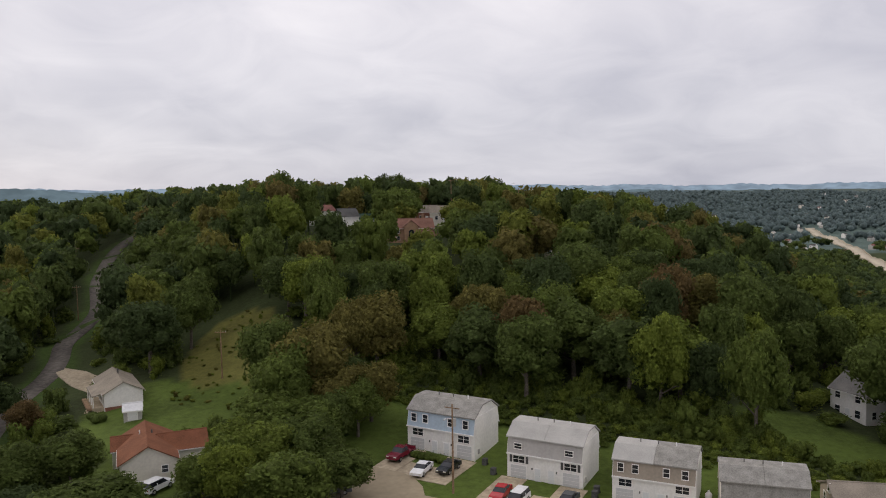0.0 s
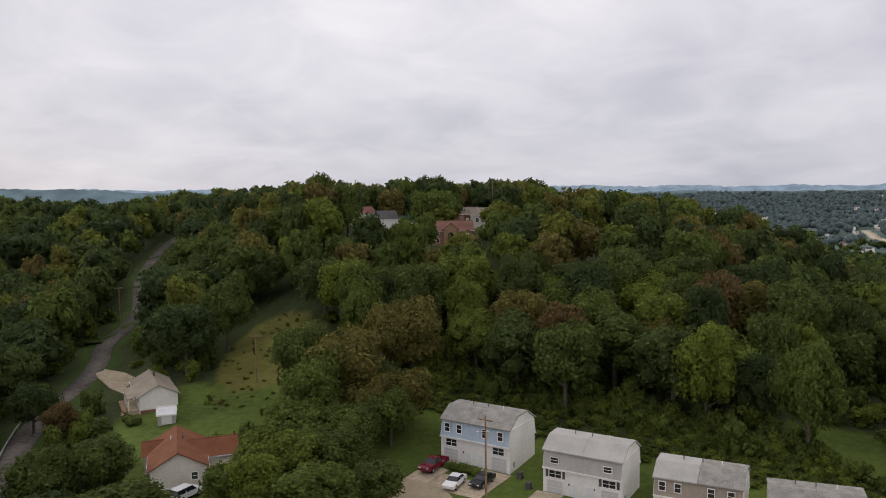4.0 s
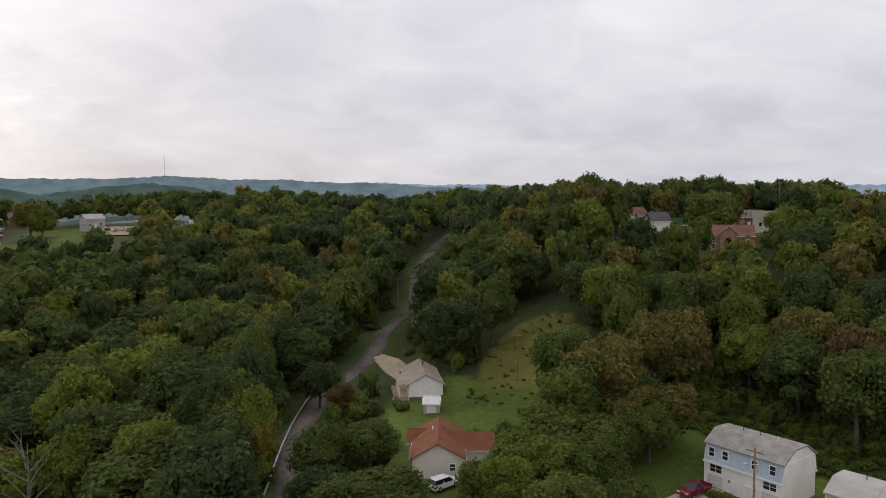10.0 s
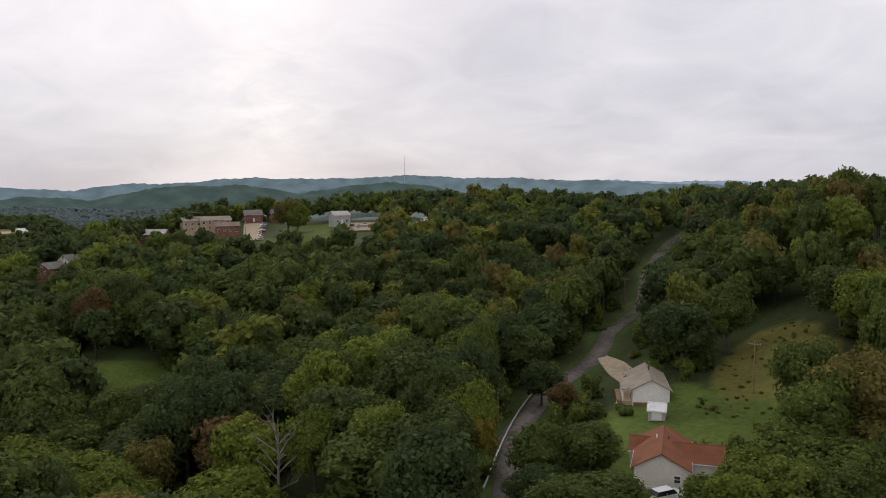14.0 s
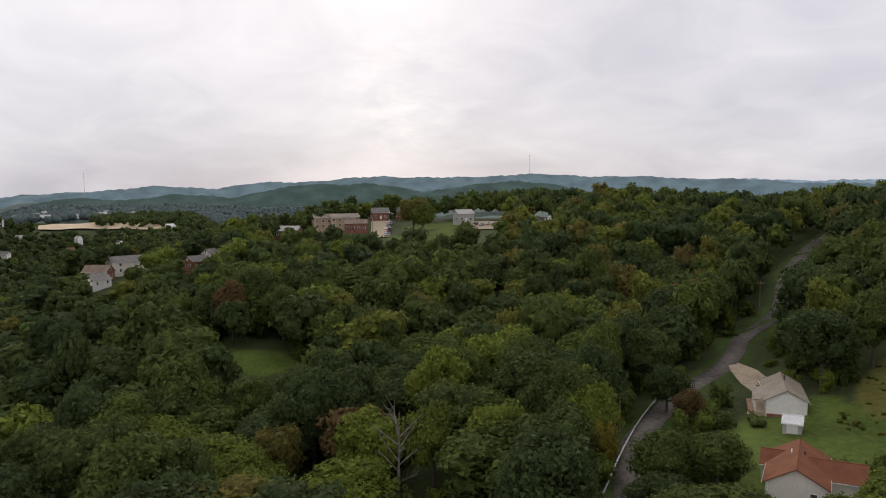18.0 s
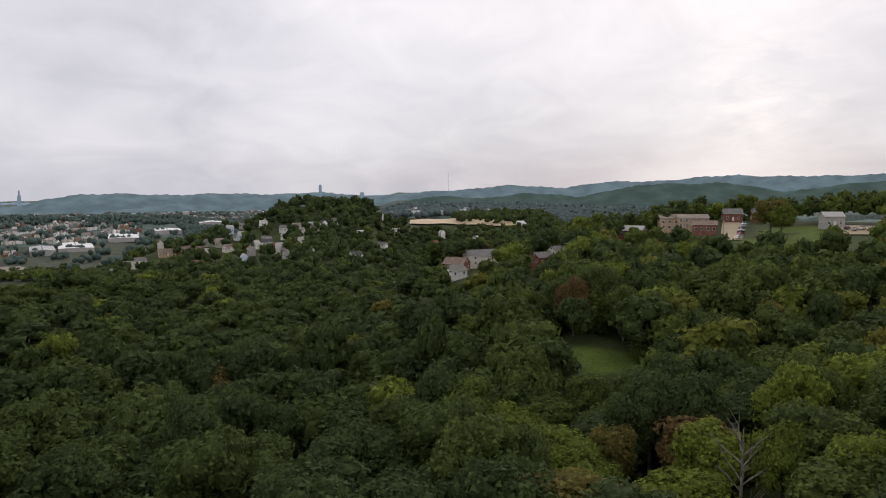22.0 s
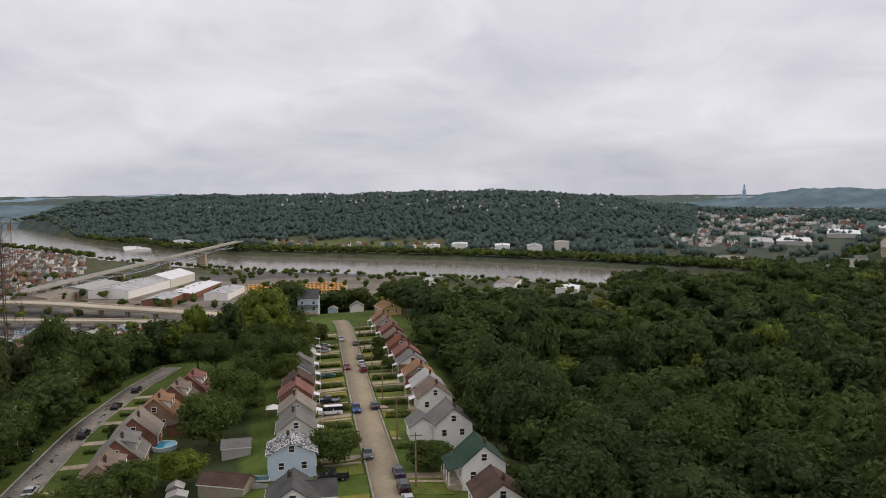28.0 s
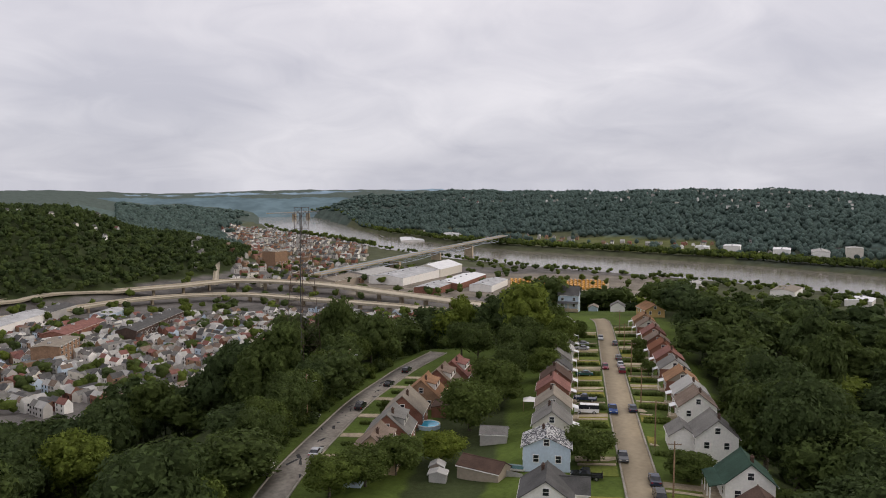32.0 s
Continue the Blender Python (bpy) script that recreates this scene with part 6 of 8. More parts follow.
pt = thing("gas_tank", "white upright gas tank beside the tan duplex", "tank", m=pose(32.6, 93.0, height(32.6, 93.0)))
part("vessel", Mesh().tube((0, 0, 0.15), (0, 0, 1.5), 0.42, 0.42, 12).tube((0, 0, 1.5), (0, 0, 1.75), 0.42, 0.2, 12), M["trim"], pt)
part("collar", Mesh().tube((0, 0, 1.75), (0, 0, 1.95), 0.14, 0.14, 8), M["trim"], pt)
part("foot", Mesh().tube((0, 0, -0.1), (0, 0, 0.15), 0.36, 0.36, 12), M["concrete"], pt)


# ---- the two houses by the hill road ----
def orange_house():
    x, y = -43.4, 108.4
    root = thing("house", "cream house with rust-orange shingle roof and side wing", "house", m=pose(x, y, height(x, y) - 0.1, 0, 0, 113) @ Matrix.Scale(0.87, 4))
    gable_parts(root, 14.5, 8.4, 3.3, 2.3, "cream", "r_orange", over=0.45)
    gable_parts(root, 7.5, 6.6, 3.1, 1.8, "cream", "r_orange", over=0.4, names=("wing_wall", "wing_roof"), m0=pose(0.8, -5.6, 0, 0, 0, 90))
    gable_parts(root, 3.5, 5.5, 3.0, 1.5, "cream", "r_orange", over=0.3, names=("wing_wall", "wing_roof"), m0=pose(3.8, 3.6, 0, 0, 0, 90))
    window(root, -7.28, -2.4, 1.2, 0.9, 1.1, -90)
    for xx in (-4.5, 5.2):
        window(root, xx, -4.22, 1.2, 0.9, 1.1)
        window(root, xx - 0.5, 4.22, 1.2, 0.9, 1.1, 180)
    door_part(root, -7.28, 0.8, -1.9, 2.8, 2.1, -90, "garage", "garage_door")
    part("downpipe", Mesh().tube((-7.35, 3.9, -1.5), (-7.35, 3.9, 3.1), 0.07, 0.07, 6), M["trim"], root)
    part("foundation", Mesh().box(-7.32, -7.22, -4.1, 4.1, -2.4, -0.05), M["brickbrown"], root)
    for xx in (1.5, 2.4):
        part("roof_vent", Mesh().tube((xx, 1.0, 4.6), (xx, 1.0, 5.6), 0.10, 0.10, 8), M["trim"], root)
    part("flue", Mesh().tube((1.2, -0.9, 4.6), (1.2, -0.9, 5.9), 0.13, 0.13, 8), M["r_dark"], root)


orange_house()


def white_house():
    x, y = -61.4, 141.2
    root = thing("house", "white gabled house with taupe roof and covered porch", "house", m=pose(x, y, height(x, y), 0, 0, 121) @ Matrix.Scale(0.86, 4))
    gable_parts(root, 15.5, 7.6, 3.0, 2.0, "white", "r_taupe", over=0.4)
    a = Mesh()
    a.prism([(3.8, 2.95), (6.0, 2.4), (6.0, 2.55), (3.8, 3.12)], -6.8, 3.0)
    part("porch_roof", a, M["r_taupe"], root)
    for xx in (-6.5, -3.4, -0.3, 2.8):
        part("porch_post", Mesh().box(xx - 0.09, xx + 0.09, 5.7, 5.88, -0.8, 2.45), M["trim"], root)
    part("porch_floor", Mesh().box(-6.8, 3.0, 3.8, 6.0, -1.5, 0.1, 0, 0.03), M["concrete"], root)
    for xx in (-5.0, -2.0, 1.0, 4.5):
        window(root, xx, 3.83, 1.0, 0.9, 1.15, 180)
        window(root, xx, -3.83, 1.0, 0.9, 1.15)
    window(root, 7.78, 0, 1.0, 0.9, 1.15, 90)
    door_part(root, -0.5, 3.83, 0.12, turn=180)
    part("brick_base", Mesh().box(-7.81, -7.72, -3.7, 3.7, -1.5, 0.15), M["brick"], root)
    chimney(root, 1.5, -0.3, 4.4, 5.8, "r_dark", 0.14)
    part("foundation_shrub_bed", Mesh().box(-6.4, 3.0, 6.1, 7.0, -0.4, 0.1, 0, 0.04), M["wood"], root)


white_house()
slab("driveway", "pale concrete drive curving to the white house", [(-84.5, 167), (-77.5, 163.0), (-71.5, 156.0), (-67.0, 149.5), (-70.0, 147.0), (-75.5, 152.5), (-82.0, 160.0), (-86.0, 163.5)], "concrete", 0.12)
slab("path", "pale garden path beside the porch", [(-66.6, 141.0), (-65.4, 141.5), (-63.4, 134.5), (-64.6, 134.0)], "concrete", 0.1)


def shed(x, y, turn, w, d, h, label, wall, roof, rise=0.9, entry=True):
    root = thing("shed", label, "shed", "garden sheds", m=pose(x, y, height(x, y), 0, 0, turn))
    gable_parts(root, w, d, h, rise, wall, roof, over=0.2, base=1.2)
    door_part(root, 0, (-1 if entry else 1) * (d / 2 + 0.02), 0.05, min(1.5, w * 0.5), min(1.9, h - 0.15), 0 if entry else 180)
    return root


shed(-53.6, 128.6, 20, 2.9, 2.5, 1.7, "white garden shed with bright white roof", "greysiding", "r_white")
hedge(-59.6, 128.8, 20, 2.2, 2.0, 1.4, "round dark green garden shrub", "shrub", "garden shrubs", "shrub")
hedge(-68.5, 147.5, 100, 2.2, 2.0, 1.6, "round dark green garden shrub", "shrub", "garden shrubs", "shrub")
hedge(-62.0, 131.5, 100, 1.8, 1.6, 1.0, "round dark green garden shrub", "shrub", "garden shrubs", "shrub")
car(-38.9, 100.0, 65, "suv", "white", "beside the orange-roofed house")

# guard rail on the outer edge of the hill road
rail_line = dense([(-62.5, 91), (-70.5, 106), (-78, 122), (-83.5, 137), (-86, 150)], 2.0)
rail = tagged(new("guard_rail"), "galvanised steel guard rail along the hill road", "guard rail")
for i in range(0, len(rail_line), 2):
    px, py = rail_line[i]
    part("post", Mesh().box(px - 0.08, px + 0.08, py - 0.08, py + 0.08, height(px, py) - 0.3, height(px, py) + 0.75), M["wood"], rail)
hz = height(rail_line[:, 0], rail_line[:, 1])
for i in range(len(rail_line) - 1):
    a, b = rail_line[i], rail_line[i + 1]
    part("beam", Mesh().tube((a[0], a[1], hz[i] + 0.62), (b[0], b[1], hz[i + 1] + 0.62), 0.15, 0.15, 5), M["rail"], rail)
for p, nm in (((-76.5, 113.5), 0), ((-88.5, 140), 1), ((-98, 203), 2), ((-126, 262), 3)):
    pole(*p, 9.5, 1, "wooden utility pole beside the hill road", turn=30)

# ---- houses on the hill top ----
def brick_villa():
    x, y = at(2.6, 238)
    root = thing("house", "large red-brick house with arched entrance bay", "house", m=pose(x, y, height(x, y) - 0.3, 0, 0, 10) @ Matrix.Scale(0.82, 4))
    gable_parts(root, 17.5, 10.0, 5.4, 3.2, "brickbrown", "r_villa", over=0.4)
    bay = Mesh()
    bay.prism([(-2.6, -2), (2.6, -2), (2.6, 6.0), (0, 8.2), (-2.6, 6.0)], 5.0, 7.4)
    part("entrance_bay", bay, M["brickbrown"], root, m=pose(0, 0, 0, 0, 0, -90))
    arch = Mesh()
    n = 10
    prof = [(-1.0, 0.0), (1.0, 0.0)] + [(math.cos(i * math.pi / n), 3.9 + math.sin(i * math.pi / n)) for i in range(n + 1)]
    arch.prism(prof, 7.3, 7.46)
    part("arched_window", arch, M["pane"], root, m=pose(0, 0, 0, 0, 0, -90))
    gb = Mesh()
    gb.prism([(-3.6, -2), (3.6, -2), (3.6, 3.2), (0, 5.6), (-3.6, 3.2)], 5.0, 7.0)
    part("front_gable", gb, M["brickbrown"], root, m=pose(6.2, 0, 0, 0, 0, -90))
    for s in (-1, 1):
        rr = Mesh()
        pr = [(s * 4.0, 2.95), (0, 5.65), (0, 5.85), (s * 4.0, 3.15)]
        rr.prism(pr if s < 0 else pr[::-1], 2.0, 7.3)
        part("gable_roof", rr, M["r_villa"], root, m=pose(6.2, 0, 0, 0, 0, -90))
        rr = Mesh()
        pr = [(s * 3.0, 5.75), (0, 8.3), (0, 8.5), (s * 3.0, 5.95)]
        rr.prism(pr if s < 0 else pr[::-1], 2.0, 7.7)
        part("bay_roof", rr, M["r_villa"], root, m=pose(0, 0, 0, 0, 0, -90))
    for xx in (-7.0, -4.6):
        window(root, xx, -5.03, 1.0, 1.0, 1.4)
        window(root, xx, -5.03, 3.6, 1.0, 1.3)
    window(root, 6.2, -7.03, 1.0, 1.6, 1.5)
    window(root, 6.2, -7.03, 3.5, 0.7, 0.7)
    chimney(root, 5.5, 1.0, 7.0, 10.2, "brickbrown", 0.5)
    chimney(root, -6.0, 1.5, 7.0, 9.8, "brickbrown", 0.4)


brick_villa()
for az, d, turn, lab, wall, roof, w, dd, hw, rise, st in HILL_HOUSES:
    hx, hy = at(az, d)
    far = 0.70 if d > 600 else 1.0
    house(hx, hy, az + turn, lab, wall, roof, w * 0.80 * far, dd * 0.80 * far, hw * 0.84 * (far if far == 1.0 else 0.5), rise * 0.9 * far, storeys=st, group="hilltop houses", z=height(hx, hy) + (1.2 if d > 240 else 0.0), chim=(w < 12))


def flats(az, d, turn, w, dd, h, label, wall, roof):
    hx, hy = at(az, d)
    root = thing("apartment_building", label, "building", m=pose(hx, hy, height(hx, hy) + 1.5, 0, 0, turn))
    gable_parts(root, w, dd, h, 1.6, wall, roof, over=0.5, base=6)
    n = int(w / 3)
    for k in range(int(h / 2.7)):
        for i in range(n):
            window(root, -w / 2 + (i + 0.5) * w / n, -dd / 2 - 0.03, 0.9 + 2.7 * k, 1.3, 1.2)
    return root


flats(57.6, 440, 58 + 10, 13, 10, 6.4, "three-storey buff brick apartment block with hipped roof", "brickpale", "r_taupe")
flats(56.2, 438, 58 + 10, 16, 10, 5.6, "two-storey buff brick apartment wing", "brickpale", "r_taupe")
flats(55.3, 425, 58, 12, 9, 4.0, "low brick apartment wing with brown roof", "brick", "r_brown")
def sheet(name, label, az0, az1, d0, d1, mat, lift, cat, n=14):
    """A patch that follows the ground between two bearings and two distances."""
    v, f = [], []
    for i in range(n + 1):
        for j in range(n + 1):
            x, y = at(az0 + (az1 - az0) * i / n, d0 + (d1 - d0) * j / n)
            v.append((x, y, height(x, y) + lift))
    for i in range(n):
        for j in range(n):
            f.append((i * (n + 1) + j, i * (n + 1) + j + 1, (i + 1) * (n + 1) + j + 1, (i + 1) * (n + 1) + j))
    return tagged(new(name, flat_mesh(name, v, f, M[mat])), label, cat, kind="structure")


sheet("road", "pale street lined with parked cars on the far hill", 54.2, 52.7, 400, 482, "street", 0.5, "road")
sheet("parking_lot", "pale parking lot beside the lawn", 46.7, 44.6, 402, 440, "street", 0.5, "paving")
for i in range(9):
    ax, ay = at(52.95 - 0.02 * i, 404 + i * 6.5)
    car(ax, ay, 52 + 60, "sedan", ("white", "silver", "red", "black", "white", "grey", "silver", "white", "blue")[i], "parked along the far hill street", z=height(ax, ay) + 0.5)
for i in range(4):
    ax, ay = at(45.0 + 0.45 * i, 412 + 3 * (i % 2))
    car(ax, ay, 120, "sedan", ("red", "white", "silver", "black")[i], "in the far parking lot", z=height(ax, ay) + 0.5)
pole(*at(-0.6, 292), 17, 1, "tall pale utility pole on the hilltop")
pole(*at(-5.6, 280), 16, 1, "tall pale utility pole on the hilltop")
pole(*at(54.0, 402), 12, 1, "utility pole beside the far hill street", lamp=True)
sheet("field", "long bare tan field on the far rise", 77.2, 69.2, 985, 1085, "soil", 2.0, "field", 24)

# special trees
for az, d, h, w, kd, tn in ((12.2, 240, 20, 1.15, 0, 0.42), (13.9, 232, 15, 1.2, 1, 0.25), (10.6, 244, 15, 1.2, 2, 0.42), (4.6, 300, 20, 0.9, 3, 0.25), (3.6, 305, 21, 0.9, 4, 0.42), (2.6, 302, 19, 1.0, 5, 0.25), (1.6, 310, 17, 1.1, 0, 0.58),
                            (6.4, 305, 18, 0.7, 1, 0.25), (-3.0, 300, 18, 1.0, 2, 0.42), (-4.0, 290, 19, 0.8, 3, 0.25), (-9.5, 262, 18, 1.3, 4, 0.70), (-11.5, 258, 17, 1.4, 5, 0.80), (-13.0, 256, 16, 1.2, 0, 0.58)):
    tree(*at(az, d), h, w, kd, None, "hilltop trees", tint=tn)
for az, d, h, w, kd, tn in ((34.9, 118, 9, 0.62, 0, 1.0), (35.7, 122, 14, 1.0, 3, 0.78), (36.7, 129, 15, 1.1, 1, 0.78), (42.5, 122, 16, 1.2, 2, 0.80), (47.5, 128, 16, 1.1, 3, 0.70), (18.2, 100, 7.5, 0.9, 4, 0.58), (16.0, 103, 9, 1.0, 5, 0.58), (12.4, 122, 14, 1.2, 0, 0.58), (11.5, 126, 15, 1.2, 1, 0.58), (13.0, 136, 16, 1.3, 2, 0.42), (10.4, 134, 13, 1.2, 3, 0.84), (13.2, 104, 9, 1.1, 1, 0.70), (10.5, 106, 9.5, 1.1, 2, 0.42),
                            (63.5, 228, 18, 1.2, 1, 0.95), (64.8, 236, 19, 1.3, 2, 0.25), (61.8, 236, 19, 1.3, 3, 0.25), (66.0, 215, 9, 1.0, 4, 0.95), (31.0, 150, 10, 0.9, 5, 0.08), (29.3, 143, 7, 0.7, 1, 0.95), (30.4, 113, 10, 1.0, 3, 0.42), (51.0, 408, 20, 2.0, 4, 0.84), (50.3, 402, 17, 1.5, 2, 0.70), (61.9, 240, 19, 1.5, 0, 0.25), (59.9, 226, 17, 1.4, 1, 0.42)):
    tree(*at(az, d), h, w, kd, None, "woodland trees", tint=tn)
for gx0, gy0, h, w, kd, tn in ((-18.4, 114.0, 9.5, 1.0, 0, 0.42), (-17.2, 121.3, 11, 1.1, 1, 0.84), (-14.1, 119.2, 10, 1.0, 2, 0.58), (-18.0, 103.5, 8, 0.9, 3, 0.42), (-12.5, 124.9, 11, 1.1, 4, 0.84), (-18.1, 127.7, 12, 1.1, 5, 0.25), (-20.7, 113.6, 9, 0.9, 1, 0.58)):
    tree(gx0, gy0, h, w, kd, None, "woodland trees", tint=tn)


def bare_tree(x, y, h, w, label="leafless grey tree with spreading forked limbs", lift=0.0):
    root = thing("bare_tree", label, "tree", "bare trees", m=Matrix.Translation((x, y, height(x, y) + lift)) @ Matrix.Diagonal((w, w, h / 11.0, 1)))
    r = np.random.default_rng(int(abs(x)) + 5)
    part("trunk", Mesh().tube((0, 0, -1), (0.2, 0, 4.2), 0.26, 0.18, 8).tube((0.2, 0, 4.2), (0, 0.3, 11), 0.18, 0.03, 6), M["dead_wood"], root)
    for k in range(11):
        a, z0 = 2.399 * k, 3.0 + k * 0.62
        n = r.uniform(2.2, 3.8) * (1.1 - k * 0.05)
        e = Vector((math.cos(a) * n, math.sin(a) * n, z0 + r.uniform(1.0, 2.6)))
        lm = Mesh().tube((0.1, 0, z0), e, 0.11, 0.05, 5)
        for q in range(5):
            b, m0 = a + r.uniform(-1.1, 1.1), r.uniform(0.4, 1.0)
            s = Vector((0.1, 0, z0)).lerp(e, m0)
            lm.tube(s, s + Vector((math.cos(b) * 1.2, math.sin(b) * 1.2, r.uniform(0.4, 1.6))), 0.045, 0.012, 4)
        part("limb", lm, M["dead_wood"], root)


bare_tree(*at(50.1, 124), 16, 1.35)
bare_tree(-172, -98, 15, 1.2)
bare_tree(*at(-20.5, 139), 12, 1.0)
pole(*at(16.5, 152), 9.5, 1, "leaning wooden pole at the meadow's edge")


# ---- the main street on the spur ----
STREET = ROAD_LINES[1][0]
STREET_Z = ROAD_HEIGHTS[1]


def along(line, s, off):
    """Plan point s metres along a street and off metres to the right of it, with the street's heading."""
    i = min(len(line) - 2, max(0, int(s / 3.0)))
    t = line[min(i + 1, len(line) - 1)] - line[max(i - 1, 0)]
    t = t / np.hypot(*t)
    p = line[i] + t * (s - 3.0 * i)
    return float(p[0] + t[1] * off), float(p[1] - t[0] * off), math.degrees(math.atan2(t[1], t[0]))


RIGHT_ROW = [(28.5, "dark brown-roofed white house at the street's near end", "white", "r_darkbrown", 8.5, 8.5, 3.6, 3.0, "", ""),
             (42.5, "white gabled house with dark green roof and porch", "white", "r_green", 8.0, 8.6, 4.6, 3.6, "roofed", ""),
             (67, "large white house with grey roof and front wing", "white", "r_grey", 8.8, 8.8, 4.4, 3.6, "", "wing"),
             (88.5, "white-gabled house with brown roof", "white", "r_brown", 8.0, 9.0, 4.2, 3.4, "awning", ""),
             (99.5, "brick house with grey roof and white gable", "brick", "r_light", 7.6, 8.6, 4.2, 3.2, "awning", "white"),
             (112, "brick house with orange-brown roof", "brick", "r_tan", 7.6, 8.6, 4.2, 3.0, "awning", "tan"),
             (126, "brick house with grey roof and pale gable", "brick", "r_grey", 7.6, 8.6, 4.2, 3.0, "awning", "white"),
             (138.5, "red-brick house with red-brown roof", "brick", "r_red", 7.6, 8.6, 4.2, 3.0, "awning", ""),
             (151, "red-brick house with rusty roof and awning", "brick", "r_orange", 7.6, 8.6, 4.2, 3.0, "awning", ""),
             (164.5, "brick house with dark brown roof", "brick", "r_brown", 7.6, 8.6, 4.2, 3.0, "awning", ""),
             (179, "brick house with red roof and white awning", "brick", "r_red", 7.6, 8.6, 4.2, 3.0, "awning", ""),
             (193, "brick house with brown roof near the street's end", "brick", "r_brown", 7.6, 8.6, 4.2, 3.0, "awning", "cream"),
             (207, "brick house with tan roof near the street's end", "brickbrown", "r_tan", 7.6, 8.6, 4.2, 3.0, "awning", "")]
LEFT_ROW = [(33.5, "white house with dark grey cross-gabled roof", "white", "r_dark", 8.6, 9.2, 3.3, 3.2, "", "cross"),
            (54, "tall pale blue house with patched and peeling roof", "lightblue", "r_patch", 8.0, 9.6, 5.0, 2.2, "", ""),
            (69.5, "pale house with grey roof", "cream", "r_grey", 8.0, 8.6, 4.2, 3.2, "awning", ""),
            (83, "house with brown roof and white awning", "greysiding", "r_taupe", 8.0, 8.6, 4.2, 3.2, "awning", ""),
            (97, "brick house with faded red roof", "brick", "r_red", 8.0, 8.6, 4.2, 3.0, "awning", ""),
            (108, "brick house with very dark roof", "brick", "r_darkbrown", 7.6, 8.6, 4.2, 3.0, "awning", ""),
            (119.5, "house with dark grey roof and white gable", "brick", "r_dark", 7.6, 8.6, 4.2, 3.0, "awning", "white"),
            (132, "house with mid-grey roof and awning", "greysiding", "r_grey", 7.6, 8.6, 4.2, 3.0, "awning", ""),
            (145, "house with light grey roof and white gable", "white", "r_light", 7.6, 8.6, 4.2, 3.0, "awning", ""),
            (158, "house with grey roof near the street's end", "greysiding", "r_grey", 7.6, 8.6, 4.2, 3.0, "awning", ""),
            (173, "house with taupe roof near the street's end", "brick", "r_taupe", 7.6, 8.6, 4.2, 3.0, "awning", ""),
            (190, "pale grey house with light roof near the street's end", "white", "r_light", 8.6, 9, 4.6, 2.8, "", "")]


def patched_roof():
    m, n, l, b = nodes_of("patched_shingles")
    tc = n.new("ShaderNodeTexCoord")
    v = n.new("ShaderNodeTexVoronoi")
    v.inputs["Scale"].default_value = 2.4
    mp = n.new("ShaderNodeMapping")
    mp.inputs["Scale"].default_value = (1.0, 1.6, 1.6)
    l.new(tc.outputs["Object"], mp.inputs[0])
    l.new(mp.outputs[0], v.inputs["Vector"])
    ramp = n.new("ShaderNodeValToRGB")
    ramp.color_ramp.interpolation = "CONSTANT"
    ramp.color_ramp.elements[0].color = (0.07, 0.07, 0.075, 1)
    ramp.color_ramp.elements[1].position = 0.52
    ramp.color_ramp.elements[1].color = (0.46, 0.46, 0.45, 1)
    l.new(v.outputs["Color"], ramp.inputs[0])
    l.new(ramp.outputs[0], b.inputs["Base Color"])
    b.inputs["Roughness"].default_value = 0.9
    return m


